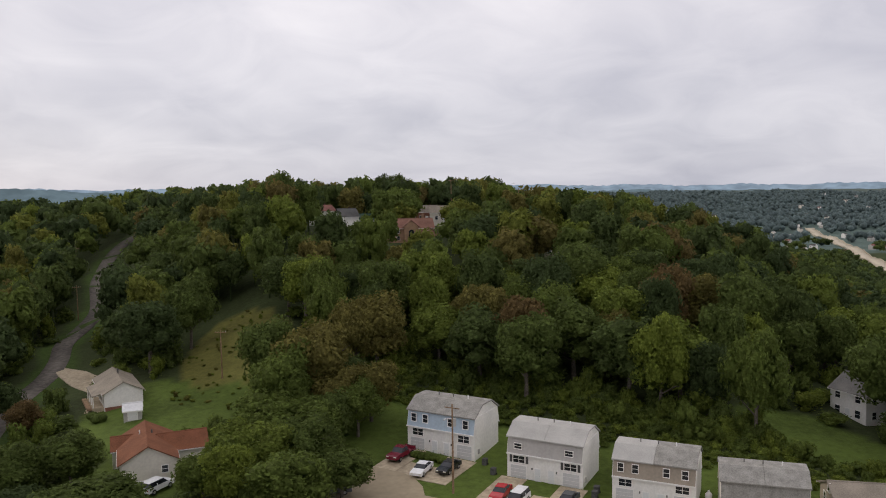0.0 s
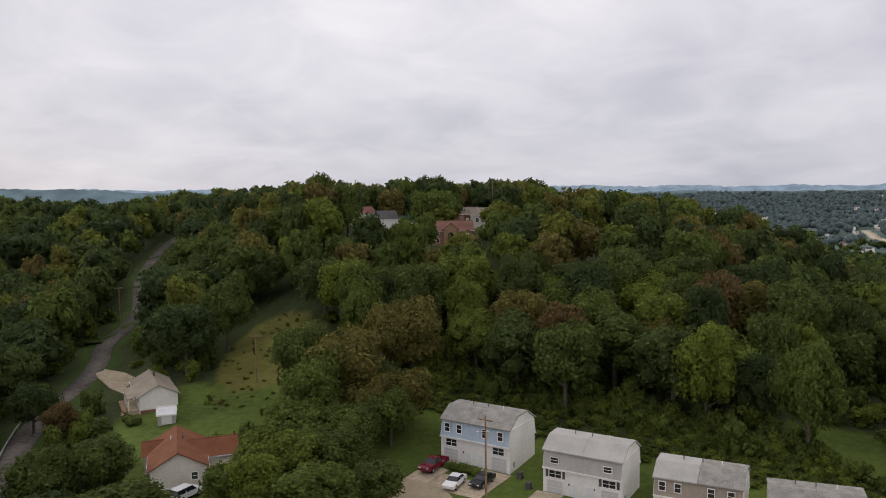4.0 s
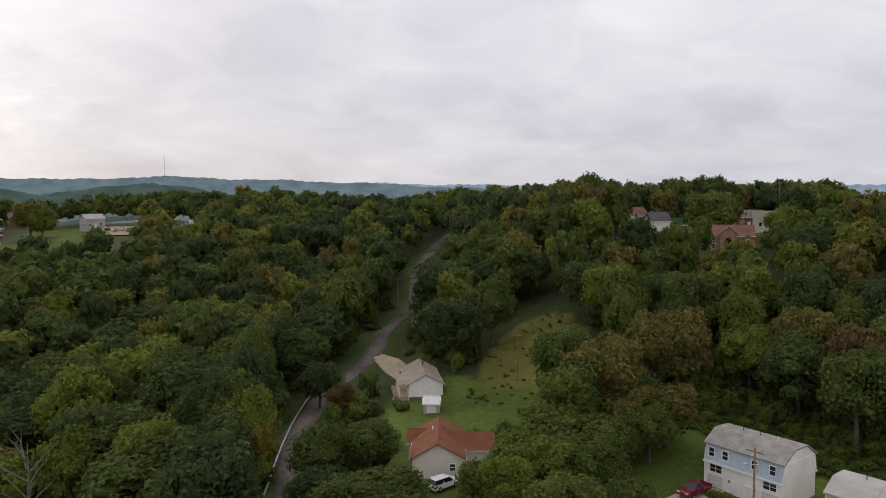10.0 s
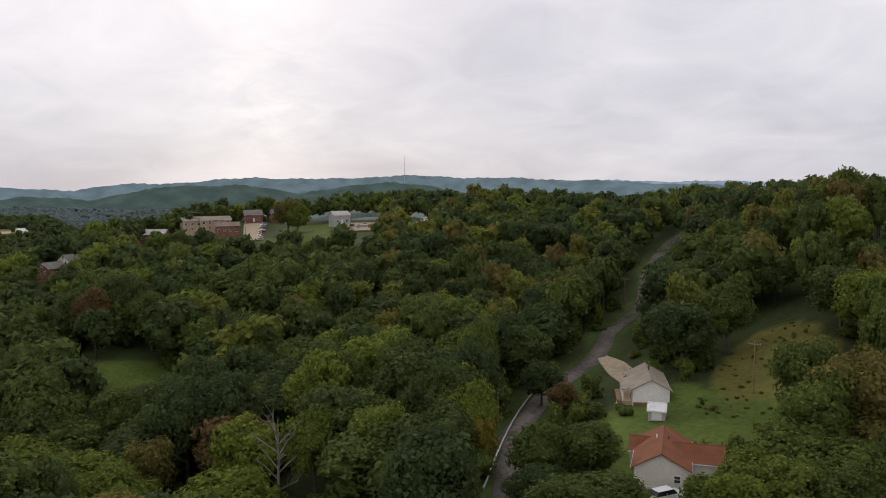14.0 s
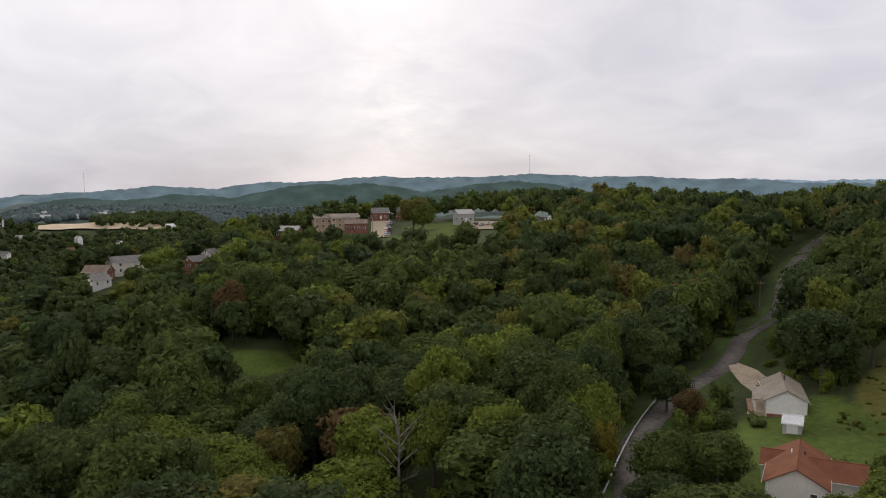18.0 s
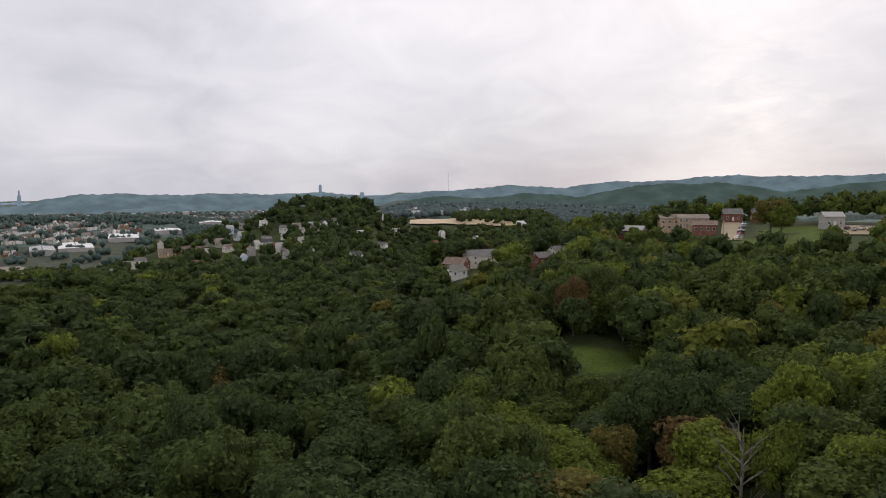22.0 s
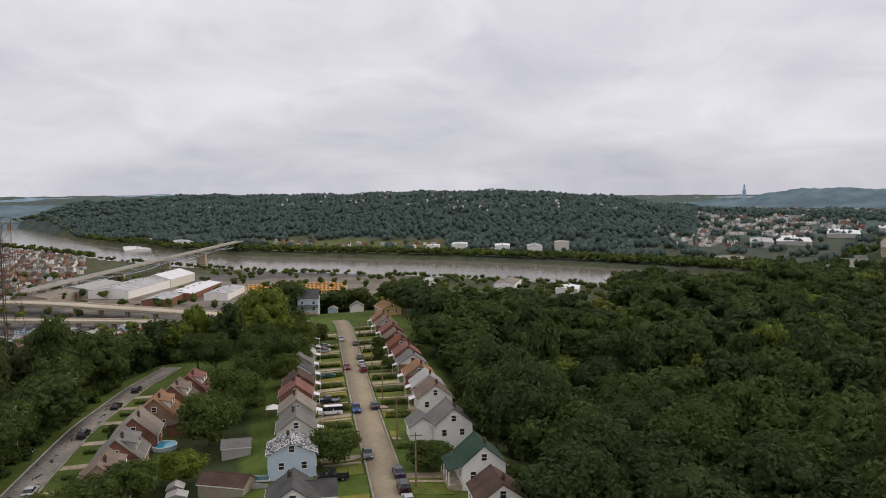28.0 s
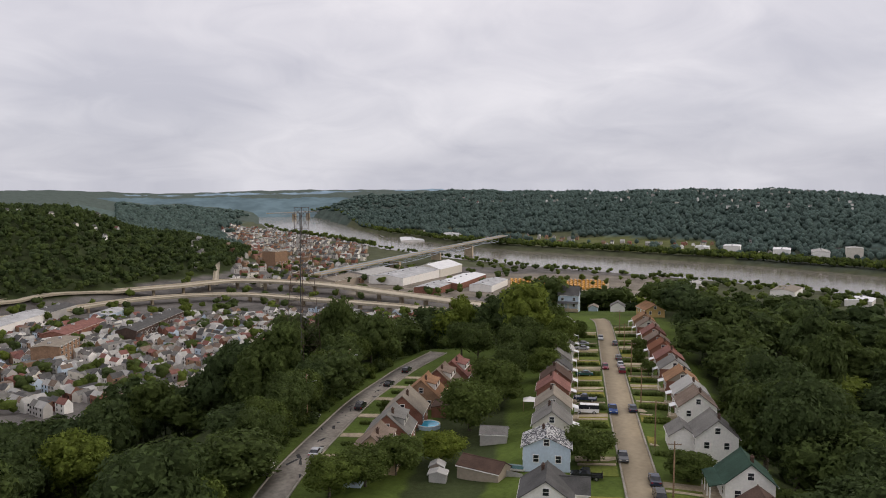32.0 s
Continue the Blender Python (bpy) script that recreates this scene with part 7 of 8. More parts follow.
M["r_patch"] = patched_roof()
hr = np.random.default_rng(11)
for row, side in ((RIGHT_ROW, 1), (LEFT_ROW, -1)):
    for i, (s, lab, wall, roof, w, d, hw, rise, porch, gab) in enumerate(row):
        w, d, hw, rise = w * 0.92, d * 0.86, hw * 0.72, rise * 0.86
        off = side * (15.2 + 0.4 * (i % 3 == 1) + (d - 7.4) * 0.3 - max(0, s - 120) * 0.012)
        x, y, head = along(STREET, s, off)
        zs = height(*along(STREET, s, 0)[:2])
        # the front, -y in the house's own space, looks at the street
        cross = False
        root = house(x, y, head + (0 if side < 0 else 180) + (90 if cross else 0), lab, wall, roof, w, d, hw, rise, "houses along the main street", 1, porch, True,
                     gab if gab in ("white", "cream", "tan") else "", z=zs + 0.35, side_front=-1 if cross else 0)
        if gab == "wing":
            gable_parts(root, 6.0, 5.0, 2.4, 1.7, wall, roof, x0=-1.2, y0=-d / 2 - 2.0, names=("wing_wall", "wing_roof"))
        if gab == "cross":
            gable_parts(root, 5.5, 4.2, 2.3, 1.6, wall, roof, names=("wing_wall", "wing_roof"), m0=pose(1.6, -3.6, 0, 0, 0, 90))
        # front walk, drive and hedges between the narrow plots
        fx, fy, _ = along(STREET, s, side * 3.6)
        ax, ay, _ = along(STREET, s, side * 10.4)
        bx, by, _ = along(STREET, s + 0.9, side * 10.4)
        cx, cy, _ = along(STREET, s + 0.9, side * 3.6)
        slab("front_walk", "narrow concrete front walk", [(fx, fy), (ax, ay), (bx, by), (cx, cy)] if side < 0 else [(cx, cy), (bx, by), (ax, ay), (fx, fy)], "concrete", 0.19, cat="path")
        for q0, q1, mat_ in ((-5.6, -0.6, ("lawn_green", "lawn_yellow", "lawn_dark")[(i * 2 + (side > 0)) % 3]), (1.2, 5.4, ("lawn_yellow", "lawn_dark", "lawn_green")[(i + (side > 0)) % 3])):
            if 38 < s < 62:
                mat_ = "lawn_green"
            p = [along(STREET, s + q, side * o)[:2] for q, o in ((q0, 3.5), (q1, 3.5), (q1, 10.2), (q0, 10.2))]
            slab("lawn", "narrow mown front lawn between hedges", p[::-1] if side < 0 else p, mat_, 0.17, cat="lawn")
        if i > 1:
            mx, my, _ = along(STREET, s - 5.8, side * 7.2)
            hedge(mx, my, head + 90, 6.6, 0.9 + 0.3 * hr.uniform(), 0.9 + 0.4 * hr.uniform(), group="front hedges")
            if i % 3 == 0:
                mx, my, _ = along(STREET, s - 2.6, side * 7.0)
                hedge(mx, my, head + 90, 5.5, 0.6, 0.5, "low green border hedge", group="front hedges")
        if i % 2 == 1:
            p = [along(STREET, s + q, side * o)[:2] for q, o in ((2.0, 3.4), (4.6, 3.4), (4.6, 10.8), (2.0, 10.8))]
            slab("driveway", "short pale concrete drive", p[::-1] if side < 0 else p, "concrete", 0.21)

# the house and garage at the end of the street
house(*at(135.0, 338), 130, "tall pale blue-white house with dark roof at the spur's end", "lightblue", "r_dark", 9, 9, 6.0, 3.4, storeys=2, porch="roofed", z=height(*at(135.0, 338)) + 2)
house(*at(129.0, 318), 60, "mustard-coloured house with orange-brown roof", "yellow", "r_tan", 11, 8, 2.7, 2.2, z=height(*at(129.0, 318)) + 0.5)
shed(*at(131.4, 338), 40, 7.0, 6.0, 2.6, "white garage with grey roof at the end of the lawn", "white", "r_grey", rise=1.8)
shed(*at(133.2, 342), 40, 6.0, 4.0, 2.2, "low grey-blue shed at the end of the lawn", "blue", "r_taupe", rise=0.9)

# parked cars
for s, off, kind, paint in ((39.5, 2.2, "suv", "black"), (46.5, 2.2, "sedan", "navy"), (33.5, 2.2, "sedan", "silver"), (57.5, -2.2, "sedan", "grey"), (91.5, 2.2, "sedan", "navy"), (89.5, -2.2, "pickup", "blue"),
                            (135.0, -2.2, "sedan", "darkred"), (131.0, 2.2, "suv", "darkred"), (139.0, 2.2, "sedan", "silver"), (148.5, 2.2, "sedan", "grey"), (172.0, 2.2, "sedan", "grey"), (181.0, -2.2, "sedan", "silver")):
    x, y, head = along(STREET, s, off)
    car(x, y, head + (180 if off < 0 else 0), kind, paint, "parked at the kerb of the main street")
for s, off, kind, paint in ((47.0, -9.0, "pickup", "black"), (88.0, -8.0, "van", "white"), (98.5, -8.2, "pickup", "navy"), (125.5, -8.0, "sedan", "green"), (162.0, -8.5, "sedan", "silver"), (170.0, -8.5, "sedan", "silver")):
    x, y, head = along(STREET, s, off)
    car(x, y, head + 90, kind, paint, "on a driveway beside the main street")
for s in (40.5, 66.0, 96.0, 128.0, 160.0, 188.0):
    x, y, head = along(STREET, s, 4.4)
    pole(x, y, 9.2, 1, "wooden utility pole along the main street", turn=head + 90)
for s, off, h, w, kd in ((56.0, -8.4, 7.6, 1.10, 0), (49.0, 8.0, 6.2, 1.05, 1), (38.0, 22.5, 9, 0.8, 2), (176, -9.5, 9.0, 0.7, 3), (158, 9.0, 6.0, 0.6, 4), (146, 7.8, 5.0, 0.5, 5), (128, 9.0, 5.0, 0.5, 2)):
    x, y, _ = along(STREET, s, off)
    tree(x, y, h, w, kd, "rounded green street tree on a front lawn", "street trees", lift=-h * 0.10)
for s0, s1, off in ((36, 52, 25.0),):
    for i in range(7):
        x, y, head = along(STREET, s0 + i * 2.3, off)
        f = thing("fence_panel", "weathered wooden fence panel behind the houses", "fence", "back fence", m=pose(x, y, height(x, y), 0, 0, head))
        for q in range(8):
            part("board", Mesh().box(-1.1 + q * 0.28, -0.86 + q * 0.28, -0.02, 0.02, -0.2, 1.6), M["wood"], f)
        part("rail", Mesh().box(-1.15, 1.15, 0.02, 0.07, 1.2, 1.3), M["wood"], f)

# ---- the back street and what lies between ----
BACK = ROAD_LINES[2][0]
for s, lab, wall, roof, gab, dor in ((31, "buff brick cape house with brown roof and white dormer", "brickpale", "r_brown", "", "white"), (46, "dark brick cape house with grey roof and white dormer", "brick", "r_grey", "", "r_light"),
                                     (62, "brick house with mossy grey-green roof", "brick", "r_taupe", "", ""), (78.5, "orange brick house with rust roof and white dormer", "brickbrown", "r_tan", "", "white"),
                                     (92.5, "red-brick house with brown roof and white dormer", "brick", "r_brown", "", "white"), (104.5, "red-brick house with red roof at the street's bend", "brick", "r_red", "", "white")):
    x, y, head = along(BACK, s, 15.0 + max(0, s - 60) * 0.09)
    house(x, y, head + 180, lab, wall, roof, 8.6, 8.6, 3.2, 3.8, "houses along the back street", 1, "", True, gab, dormer=dor, z=height(x, y) + 0.2)
    p = [along(BACK, s + q, o)[:2] for q, o in ((3.8, 3.2), (6.6, 3.2), (6.6, 10.5), (3.8, 10.5))]
    slab("driveway", "cracked concrete drive beside the house", p, "concrete", 0.1)
    mx, my, _ = along(BACK, s - 2.0, 7.4)
    hedge(mx, my, head + 90, 4.5, 0.9, 0.8, group="front hedges")
for s, off in ((70, 22.5), (95, 21.5), (107, 21.0)):
    x, y, head = along(BACK, s, off)
    shed(x, y, head, 6.0, 4.6, 2.4, "brick back porch with flat dark roof", "brick", "r_darkbrown", rise=0.5)
x, y, head = along(BACK, 21.5, 12.0)
shed(x, y, head + 90, 5.5, 4.4, 2.2, "small pale house gable with grey roof", "lightblue", "r_light", rise=2.0)
for s, off, kind, paint in ((36.5, 2.0, "sedan", "silver"), (73.0, 2.0, "suv", "black"), (98.5, 1.8, "sedan", "black"), (117, 1.5, "suv", "black")):
    x, y, head = along(BACK, s, off)
    car(x, y, head, kind, paint, "parked at the kerb of the back street")
car(*along(BACK, 24.0, 8.5)[:2], along(BACK, 24, 0)[2] + 90, "suv", "white", "on a drive beside the back street")
car(-70.5, -150.5, 140, "suv", "black", "in a gap beside the back street")
hr2 = np.random.default_rng(3)
for i in range(26):
    s, o = hr2.uniform(25, 105), hr2.uniform(-2.4, 2.6)
    x, y, head = along(BACK, s, o)
    L, W = hr2.uniform(0.6, 2.4), hr2.uniform(0.12, 0.5)
    a = radians(head + hr2.uniform(-25, 25))
    pts = [(x + u * math.cos(a) - v * math.sin(a), y + u * math.sin(a) + v * math.cos(a)) for u, v in ((-L, -W), (L, -W * 0.6), (L * 0.8, W), (-L * 0.7, W * 0.8))]
    slab("tar_patch", "dark tar patch on the worn street", pts, "patch", 0.128, cat="patch")
# a white delivery truck with a rounded box at the near end
bx, by, head = along(BACK, 25.0, -3.9)
bus = thing("box_truck", "white box truck parked at the near end of the back street", "truck", m=pose(bx, by, height(bx, by) + 0.1, 0, 0, head))
part("box", Mesh().box(-2.2, 1.6, -0.95, 0.95, 0.7, 2.6, 0, 0.25), M["trim"], bus)
part("cab", Mesh().box(1.6, 2.9, -0.9, 0.9, 0.6, 2.0, 0, 0.25), M["trim"], bus)
part("windscreen", Mesh().box(2.75, 2.92, -0.75, 0.75, 1.25, 1.8, 0, 0.02), M["pane"], bus)
for sx in (-1.3, 2.1):
    for sy in (-1, 1):
        part("wheel", Mesh().tube((sx, sy * 0.72, 0.42), (sx, sy * 0.96, 0.42), 0.42, 0.42, 14), M["tyre"], bus)
# pool, garages, sheds
px, py = -88.5, -128.5
pool = thing("swimming_pool", "round above-ground pool with bright blue water", "pool", m=pose(px, py, height(px, py)))
part("wall", Mesh().tube((0, 0, -0.4), (0, 0, 0.85), 2.5, 2.5, 28), M["poolwall"], pool)
part("water", Mesh().tube((0, 0, 0.85), (0, 0, 0.89), 2.32, 2.32, 28), M["poolwater"], pool)
rim = Mesh()
for i in range(28):
    a0, a1 = 2 * math.pi * i / 28, 2 * math.pi * (i + 1) / 28
    rim.tube((2.45 * math.cos(a0), 2.45 * math.sin(a0), 0.9), (2.45 * math.cos(a1), 2.45 * math.sin(a1), 0.9), 0.10, 0.10, 6)
part("rim", rim, M["trim"], pool)
for i in range(3):
    deck = thing("deck_chair", "dark garden chair on the pool deck", "chair", "pool deck chairs", m=pose(px + 3.9 + 0.2 * i, py + 1.2 - i * 1.1, height(px + 4, py) + 0.02, 0, 0, 40 * i))
    part("seat", Mesh().box(-0.3, 0.3, -0.3, 0.3, 0.36, 0.42, 0, 0.02), M["r_dark"], deck)
    part("backrest", Mesh().box(-0.3, 0.3, 0.26, 0.32, 0.42, 1.0, 0, 0.02), M["r_dark"], deck)
    for sx in (-0.26, 0.26):
        for sy in (-0.26, 0.26):
            part("leg", Mesh().tube((sx, sy, 0), (sx, sy, 0.37), 0.025, 0.025, 5), M["r_dark"], deck)
shed(-92.8, -111.2, 47 + 90, 5.4, 4.6, 2.1, "small grey garage with pale roof", "greysiding", "r_grey", rise=0.9, entry=False)
shed(-79.0, -97.0, 112, 8.4, 4.6, 2.0, "long tan garage with dark brown roof", "tan", "r_darkbrown", rise=1.3, entry=False)
shed(-73.4, -103.4, 47, 2.2, 2.4, 1.8, "small pale wooden shed", "tan", "r_light", rise=0.6)
shed(-71.6, -100.6, 47, 2.2, 3.0, 1.5, "small weathered shed with grey roof", "r_light", "r_light", rise=0.4)
gz = thing("gazebo", "small gazebo with white peaked canopy", "gazebo", m=pose(-112.5, -122.5, height(-112.5, -122.5), 0, 0, 47))
part("canopy", Mesh().add([(-1.6, -1.6, 2.2), (1.6, -1.6, 2.2), (1.6, 1.6, 2.2), (-1.6, 1.6, 2.2), (0, 0, 3.0), (0, 0, 2.1)], [(0, 1, 4), (1, 2, 4), (2, 3, 4), (3, 0, 4), (1, 0, 5), (2, 1, 5), (3, 2, 5), (0, 3, 5)]), M["trim"], gz)
for sx in (-1.5, 1.5):
    for sy in (-1.5, 1.5):
        part("post", Mesh().tube((sx, sy, -0.2), (sx, sy, 2.2), 0.06, 0.06, 6), M["wood"], gz)
tp = thing("canvas_awning", "tan canvas awning over a back terrace", "awning", m=pose(-108.0, -148.5, height(-108.0, -148.5), 0, 0, 45))
part("canvas", Mesh().box(-2.4, 2.4, -1.8, 1.8, 2.5, 2.6, 0, 0.03), M["cloth_tan"], tp)
for sx in (-2.2, 2.2):
    for sy in (-1.6, 1.6):
        part("post", Mesh().tube((sx, sy, -0.3), (sx, sy, 2.5), 0.05, 0.05, 6), M["trim"], tp)
bo = thing("covered_boat", "small boat under a teal cover in the yard", "boat", m=pose(-83.4, -94.0, height(-83.4, -94.0) + 0.1, 0, 0, 130))
part("hull", Mesh().box(-2.0, 2.0, -0.8, 0.8, 0.25, 0.8, 0, 0.2), M["trim"], bo)
part("cover", Mesh().prism([(-0.85, 0.75), (0.85, 0.75), (0.3, 1.15), (-0.3, 1.15)], -2.0, 1.8), M["car_green"], bo)
part("trailer", Mesh().box(-2.2, 2.6, -0.5, 0.5, 0.1, 0.25), M["steel"], bo)
fe = thing("board_fence", "low grey board fence beside the garage", "fence", m=pose(-81.4, -92.6, height(-81.4, -92.6), 0, 0, 112))
for q in range(12):
    part("board", Mesh().box(-2.4 + q * 0.4, -2.04 + q * 0.4, -0.03, 0.03, -0.2, 1.0), M["r_light"], fe)
part("rail", Mesh().box(-2.4, 2.4, 0.03, 0.08, 0.6, 0.7), M["r_light"], fe)
for x, y, h, w, kd, tn, lab in ((-94.5, -121.5, 13.0, 1.5, 0, 0.42, "big dark green garden tree"), (-108.5, -131.0, 14.5, 1.6, 1, 0.42, "big dark green garden tree"), (-77.2, -107.5, 7.6, 1.0, 2, 0.80, "small yellow-green garden tree"),
                            (-66.5, -106.5, 9.0, 1.15, 3, 0.42, "broad green garden tree"), (-59.0, -104.0, 8.6, 1.1, 4, 0.42, "broad green garden tree"), (-126.0, -146.0, 14.0, 1.2, 5, 0.25, "big dark green garden tree"),
                            (-140.0, -160.0, 15.0, 1.3, 0, 0.25, "big dark green garden tree"), (-134.0, -141.0, 11.0, 1.0, 3, 0.58, "leafy garden tree"), (-154.0, -172.0, 15.0, 1.3, 2, 0.25, "big dark green garden tree"),
                            (-148.0, -152.0, 13.0, 1.2, 4, 0.42, "leafy garden tree"), (-85.5, -141.0, 5.0, 0.45, 1, 0.42, "small green garden tree"), (-165.0, -182.0, 15, 1.3, 1, 0.25, "big dark green garden tree"),
                            (-164.0, -166.0, 14, 1.2, 3, 0.58, "leafy garden tree"), (-180.0, -186.0, 14, 1.2, 5, 0.42, "leafy garden tree"), (-52.0, -103.5, 8.5, 1.1, 2, 0.58, "broad green garden tree"),
                            (-117.0, -137.0, 9.0, 0.9, 4, 0.58, "leafy garden tree"), (-71.0, -111.5, 6.0, 0.8, 5, 0.42, "broad green garden tree")):
    tree(x, y, h, w, kd, lab + " between the two streets", "garden trees", tint=tn, lift=-0.11 * h)
# dark trees close along the far side of the back street
for s_, off_, h, w, kd, tn in ((36, -9, 11, 1.1, 0, 0.25), (44, -11, 12, 1.2, 1, 0.42), (51, -9, 12, 1.1, 2, 0.25), (58, -10.5, 13, 1.2, 2, 0.25), (65, -9.5, 12, 1.2, 4, 0.42), (72, -10, 13, 1.2, 3, 0.08), (79, -11, 12, 1.2, 5, 0.25), (86, -10.5, 13, 1.2, 4, 0.42), (94, -12, 12, 1.2, 0, 0.08), (102, -13, 14, 1.2, 5, 0.25), (112, -13, 13, 1.2, 0, 0.42),
                               (124, -12, 14, 1.2, 1, 0.25), (20, -13, 12, 1.3, 2, 0.42), (8, -10, 12, 1.3, 3, 0.58), (142, 12, 13, 1.2, 4, 0.25), (132, 20, 14, 1.3, 5, 0.25)):
    x, y, _ = along(BACK, s_, off_)
    tree(x, y, h, w, kd, None, "woodland trees", tint=tn)
vb = [along(BACK, float(rng.uniform(12, 128)), float(-rng.uniform(5.6, 11.5)))[:2] for _ in range(150)]
vb = np.array(vb)
woods("roadside_bushes", "dark tangled bushes along the back street's verge", np.c_[vb, height(vb[:, 0], vb[:, 1]), rng.uniform(1.6, 4.6, len(vb)), rng.uniform(1.2, 2.4, len(vb)), rng.uniform(0.1, 0.62, len(vb))], BUSHES, 0.5, 0.28)
for s in (60.0, 92.0):
    x, y, head = along(BACK, s, -7.0)
    pole(x, y, 11.0, 1, "utility pole with street lamp beside the back street", lamp=True, turn=head)


# ---- radio mast: a tall lattice tower ----
def lattice_tower(x, y, h, foot, top, label):
    z = height(x, y) - 1
    root = thing("lattice_tower", label, "tower", m=pose(x, y, z, 0, 0, 20))
    n = 11
    lv = [(h * (1 - (1 - i / n) ** 1.25), foot + (top - foot) * min(1, i / n * 1.25)) for i in range(n + 1)]
    for sx, sy in ((-1, -1), (1, -1), (1, 1), (-1, 1)):
        for (z0, r0), (z1, r1) in zip(lv, lv[1:]):
            part("leg", Mesh().tube((sx * r0, sy * r0, z0), (sx * r1, sy * r1, z1 + 0.1), 0.075, 0.07, 5), M["steel"], root)
    for i, ((z0, r0), (z1, r1)) in enumerate(zip(lv, lv[1:])):
        for (ax, ay), (bx_, by_) in (((-1, -1), (1, -1)), ((1, -1), (1, 1)), ((1, 1), (-1, 1)), ((-1, 1), (-1, -1))):
            part("brace", Mesh().tube((ax * r0, ay * r0, z0), (bx_ * r1, by_ * r1, z1), 0.032, 0.032, 4), M["steel"], root)
            part("brace", Mesh().tube((bx_ * r0, by_ * r0, z0), (ax * r1, ay * r1, z1), 0.032, 0.032, 4), M["steel"], root)
            part("strut", Mesh().tube((ax * r1, ay * r1, z1), (bx_ * r1, by_ * r1, z1), 0.032, 0.032, 4), M["steel"], root)
    for q in range(3):
        zz = h * (0.80 + 0.0 * q)
        a = radians(120 * q + 15)
        part("antenna_arm", Mesh().tube((0, 0, zz), (3.0 * math.cos(a), 3.0 * math.sin(a), zz), 0.09, 0.09, 5), M["steel"], root)
        for t in (1.8, 2.4, 3.0):
            part("antenna_panel", Mesh().box(t * math.cos(a) - 0.12, t * math.cos(a) + 0.12, t * math.sin(a) - 0.12, t * math.sin(a) + 0.12, zz - 1.0, zz + 1.1, 0, 0.03), M["greysiding"], root)
    cable = Mesh().tube((0.5, -0.5, 0), (0.3, -0.3, h * 0.97), 0.22, 0.2, 6)
    part("cable_run", cable, M["r_dark"], root)
    return root


tx_, ty_ = at(155.3, 226)
lattice_tower(tx_, ty_, 34.6 - height(tx_, ty_) + 1, 4.2, 1.5, "tall rusty steel lattice mast above the trees")
for az, d, h in ((43.2, 3150, 105), (74.6, 3200, 70)):
    ax_, ay_ = at(az, d)
    ms = thing("radio_mast", "thin radio mast on the far hills", "mast", "far masts", m=pose(ax_, ay_, 55 if d < 3180 else 25))
    part("shaft", Mesh().tube((0, 0, -40), (0, 0, h), 0.9, 0.6, 5), M["rail"], ms)


# ---- the river flats: town, works, viaducts ----
def simple_house(mesh, x, y, z, a, w, d, h, rise, wall, roof):
    c, s = math.cos(a), math.sin(a)
    p = [(-w / 2, -d / 2), (w / 2, -d / 2), (w / 2, d / 2), (-w / 2, d / 2)]
    P = [(x + u * c - v * s, y + u * s + v * c) for u, v in p]
    R = [(x + u * c - v * s, y + u * s + v * c) for u, v in ((-w / 2, 0), (w / 2, 0))]
    v = [(*q, z - 2) for q in P] + [(*q, z + h) for q in P] + [(*q, z + h + rise) for q in R]
    k = len(mesh.v)
    mesh.v.extend(v)
    for f, sl in (((0, 1, 5, 4), wall), ((1, 2, 6, 9, 5), wall), ((2, 3, 7, 6), wall), ((3, 0, 4, 8, 7), wall), ((4, 5, 9, 8), roof), ((6, 7, 8, 9), roof)):
        mesh.f.append(tuple(i + k for i in f))
        mesh.m.append(sl)
    # dark windows, a little proud of the long walls and the gables
    for u0 in (-w * 0.28, w * 0.22):
        for sgn in (-1, 1):
            for zz in ((1.0, 3.6) if h > 4.8 else (1.0,)):
                q = [(u0 - 0.5, sgn * (d / 2 + 0.05)), (u0 + 0.5, sgn * (d / 2 + 0.05))]
                Q = [(x + u * c - vv * s, y + u * s + vv * c) for u, vv in q]
                k = len(mesh.v)
                mesh.v.extend([(*Q[0], z + zz), (*Q[1], z + zz), (*Q[1], z + zz + 1.4), (*Q[0], z + zz + 1.4)])
                mesh.f.append((k, k + 1, k + 2, k + 3))
                mesh.m.append(10)


TOWN_MATS = [M[k] for k in ("white", "brick", "brickbrown", "cream", "greysiding", "lightblue", "r_grey", "r_dark", "r_brown", "r_light", "pane", "r_red")]


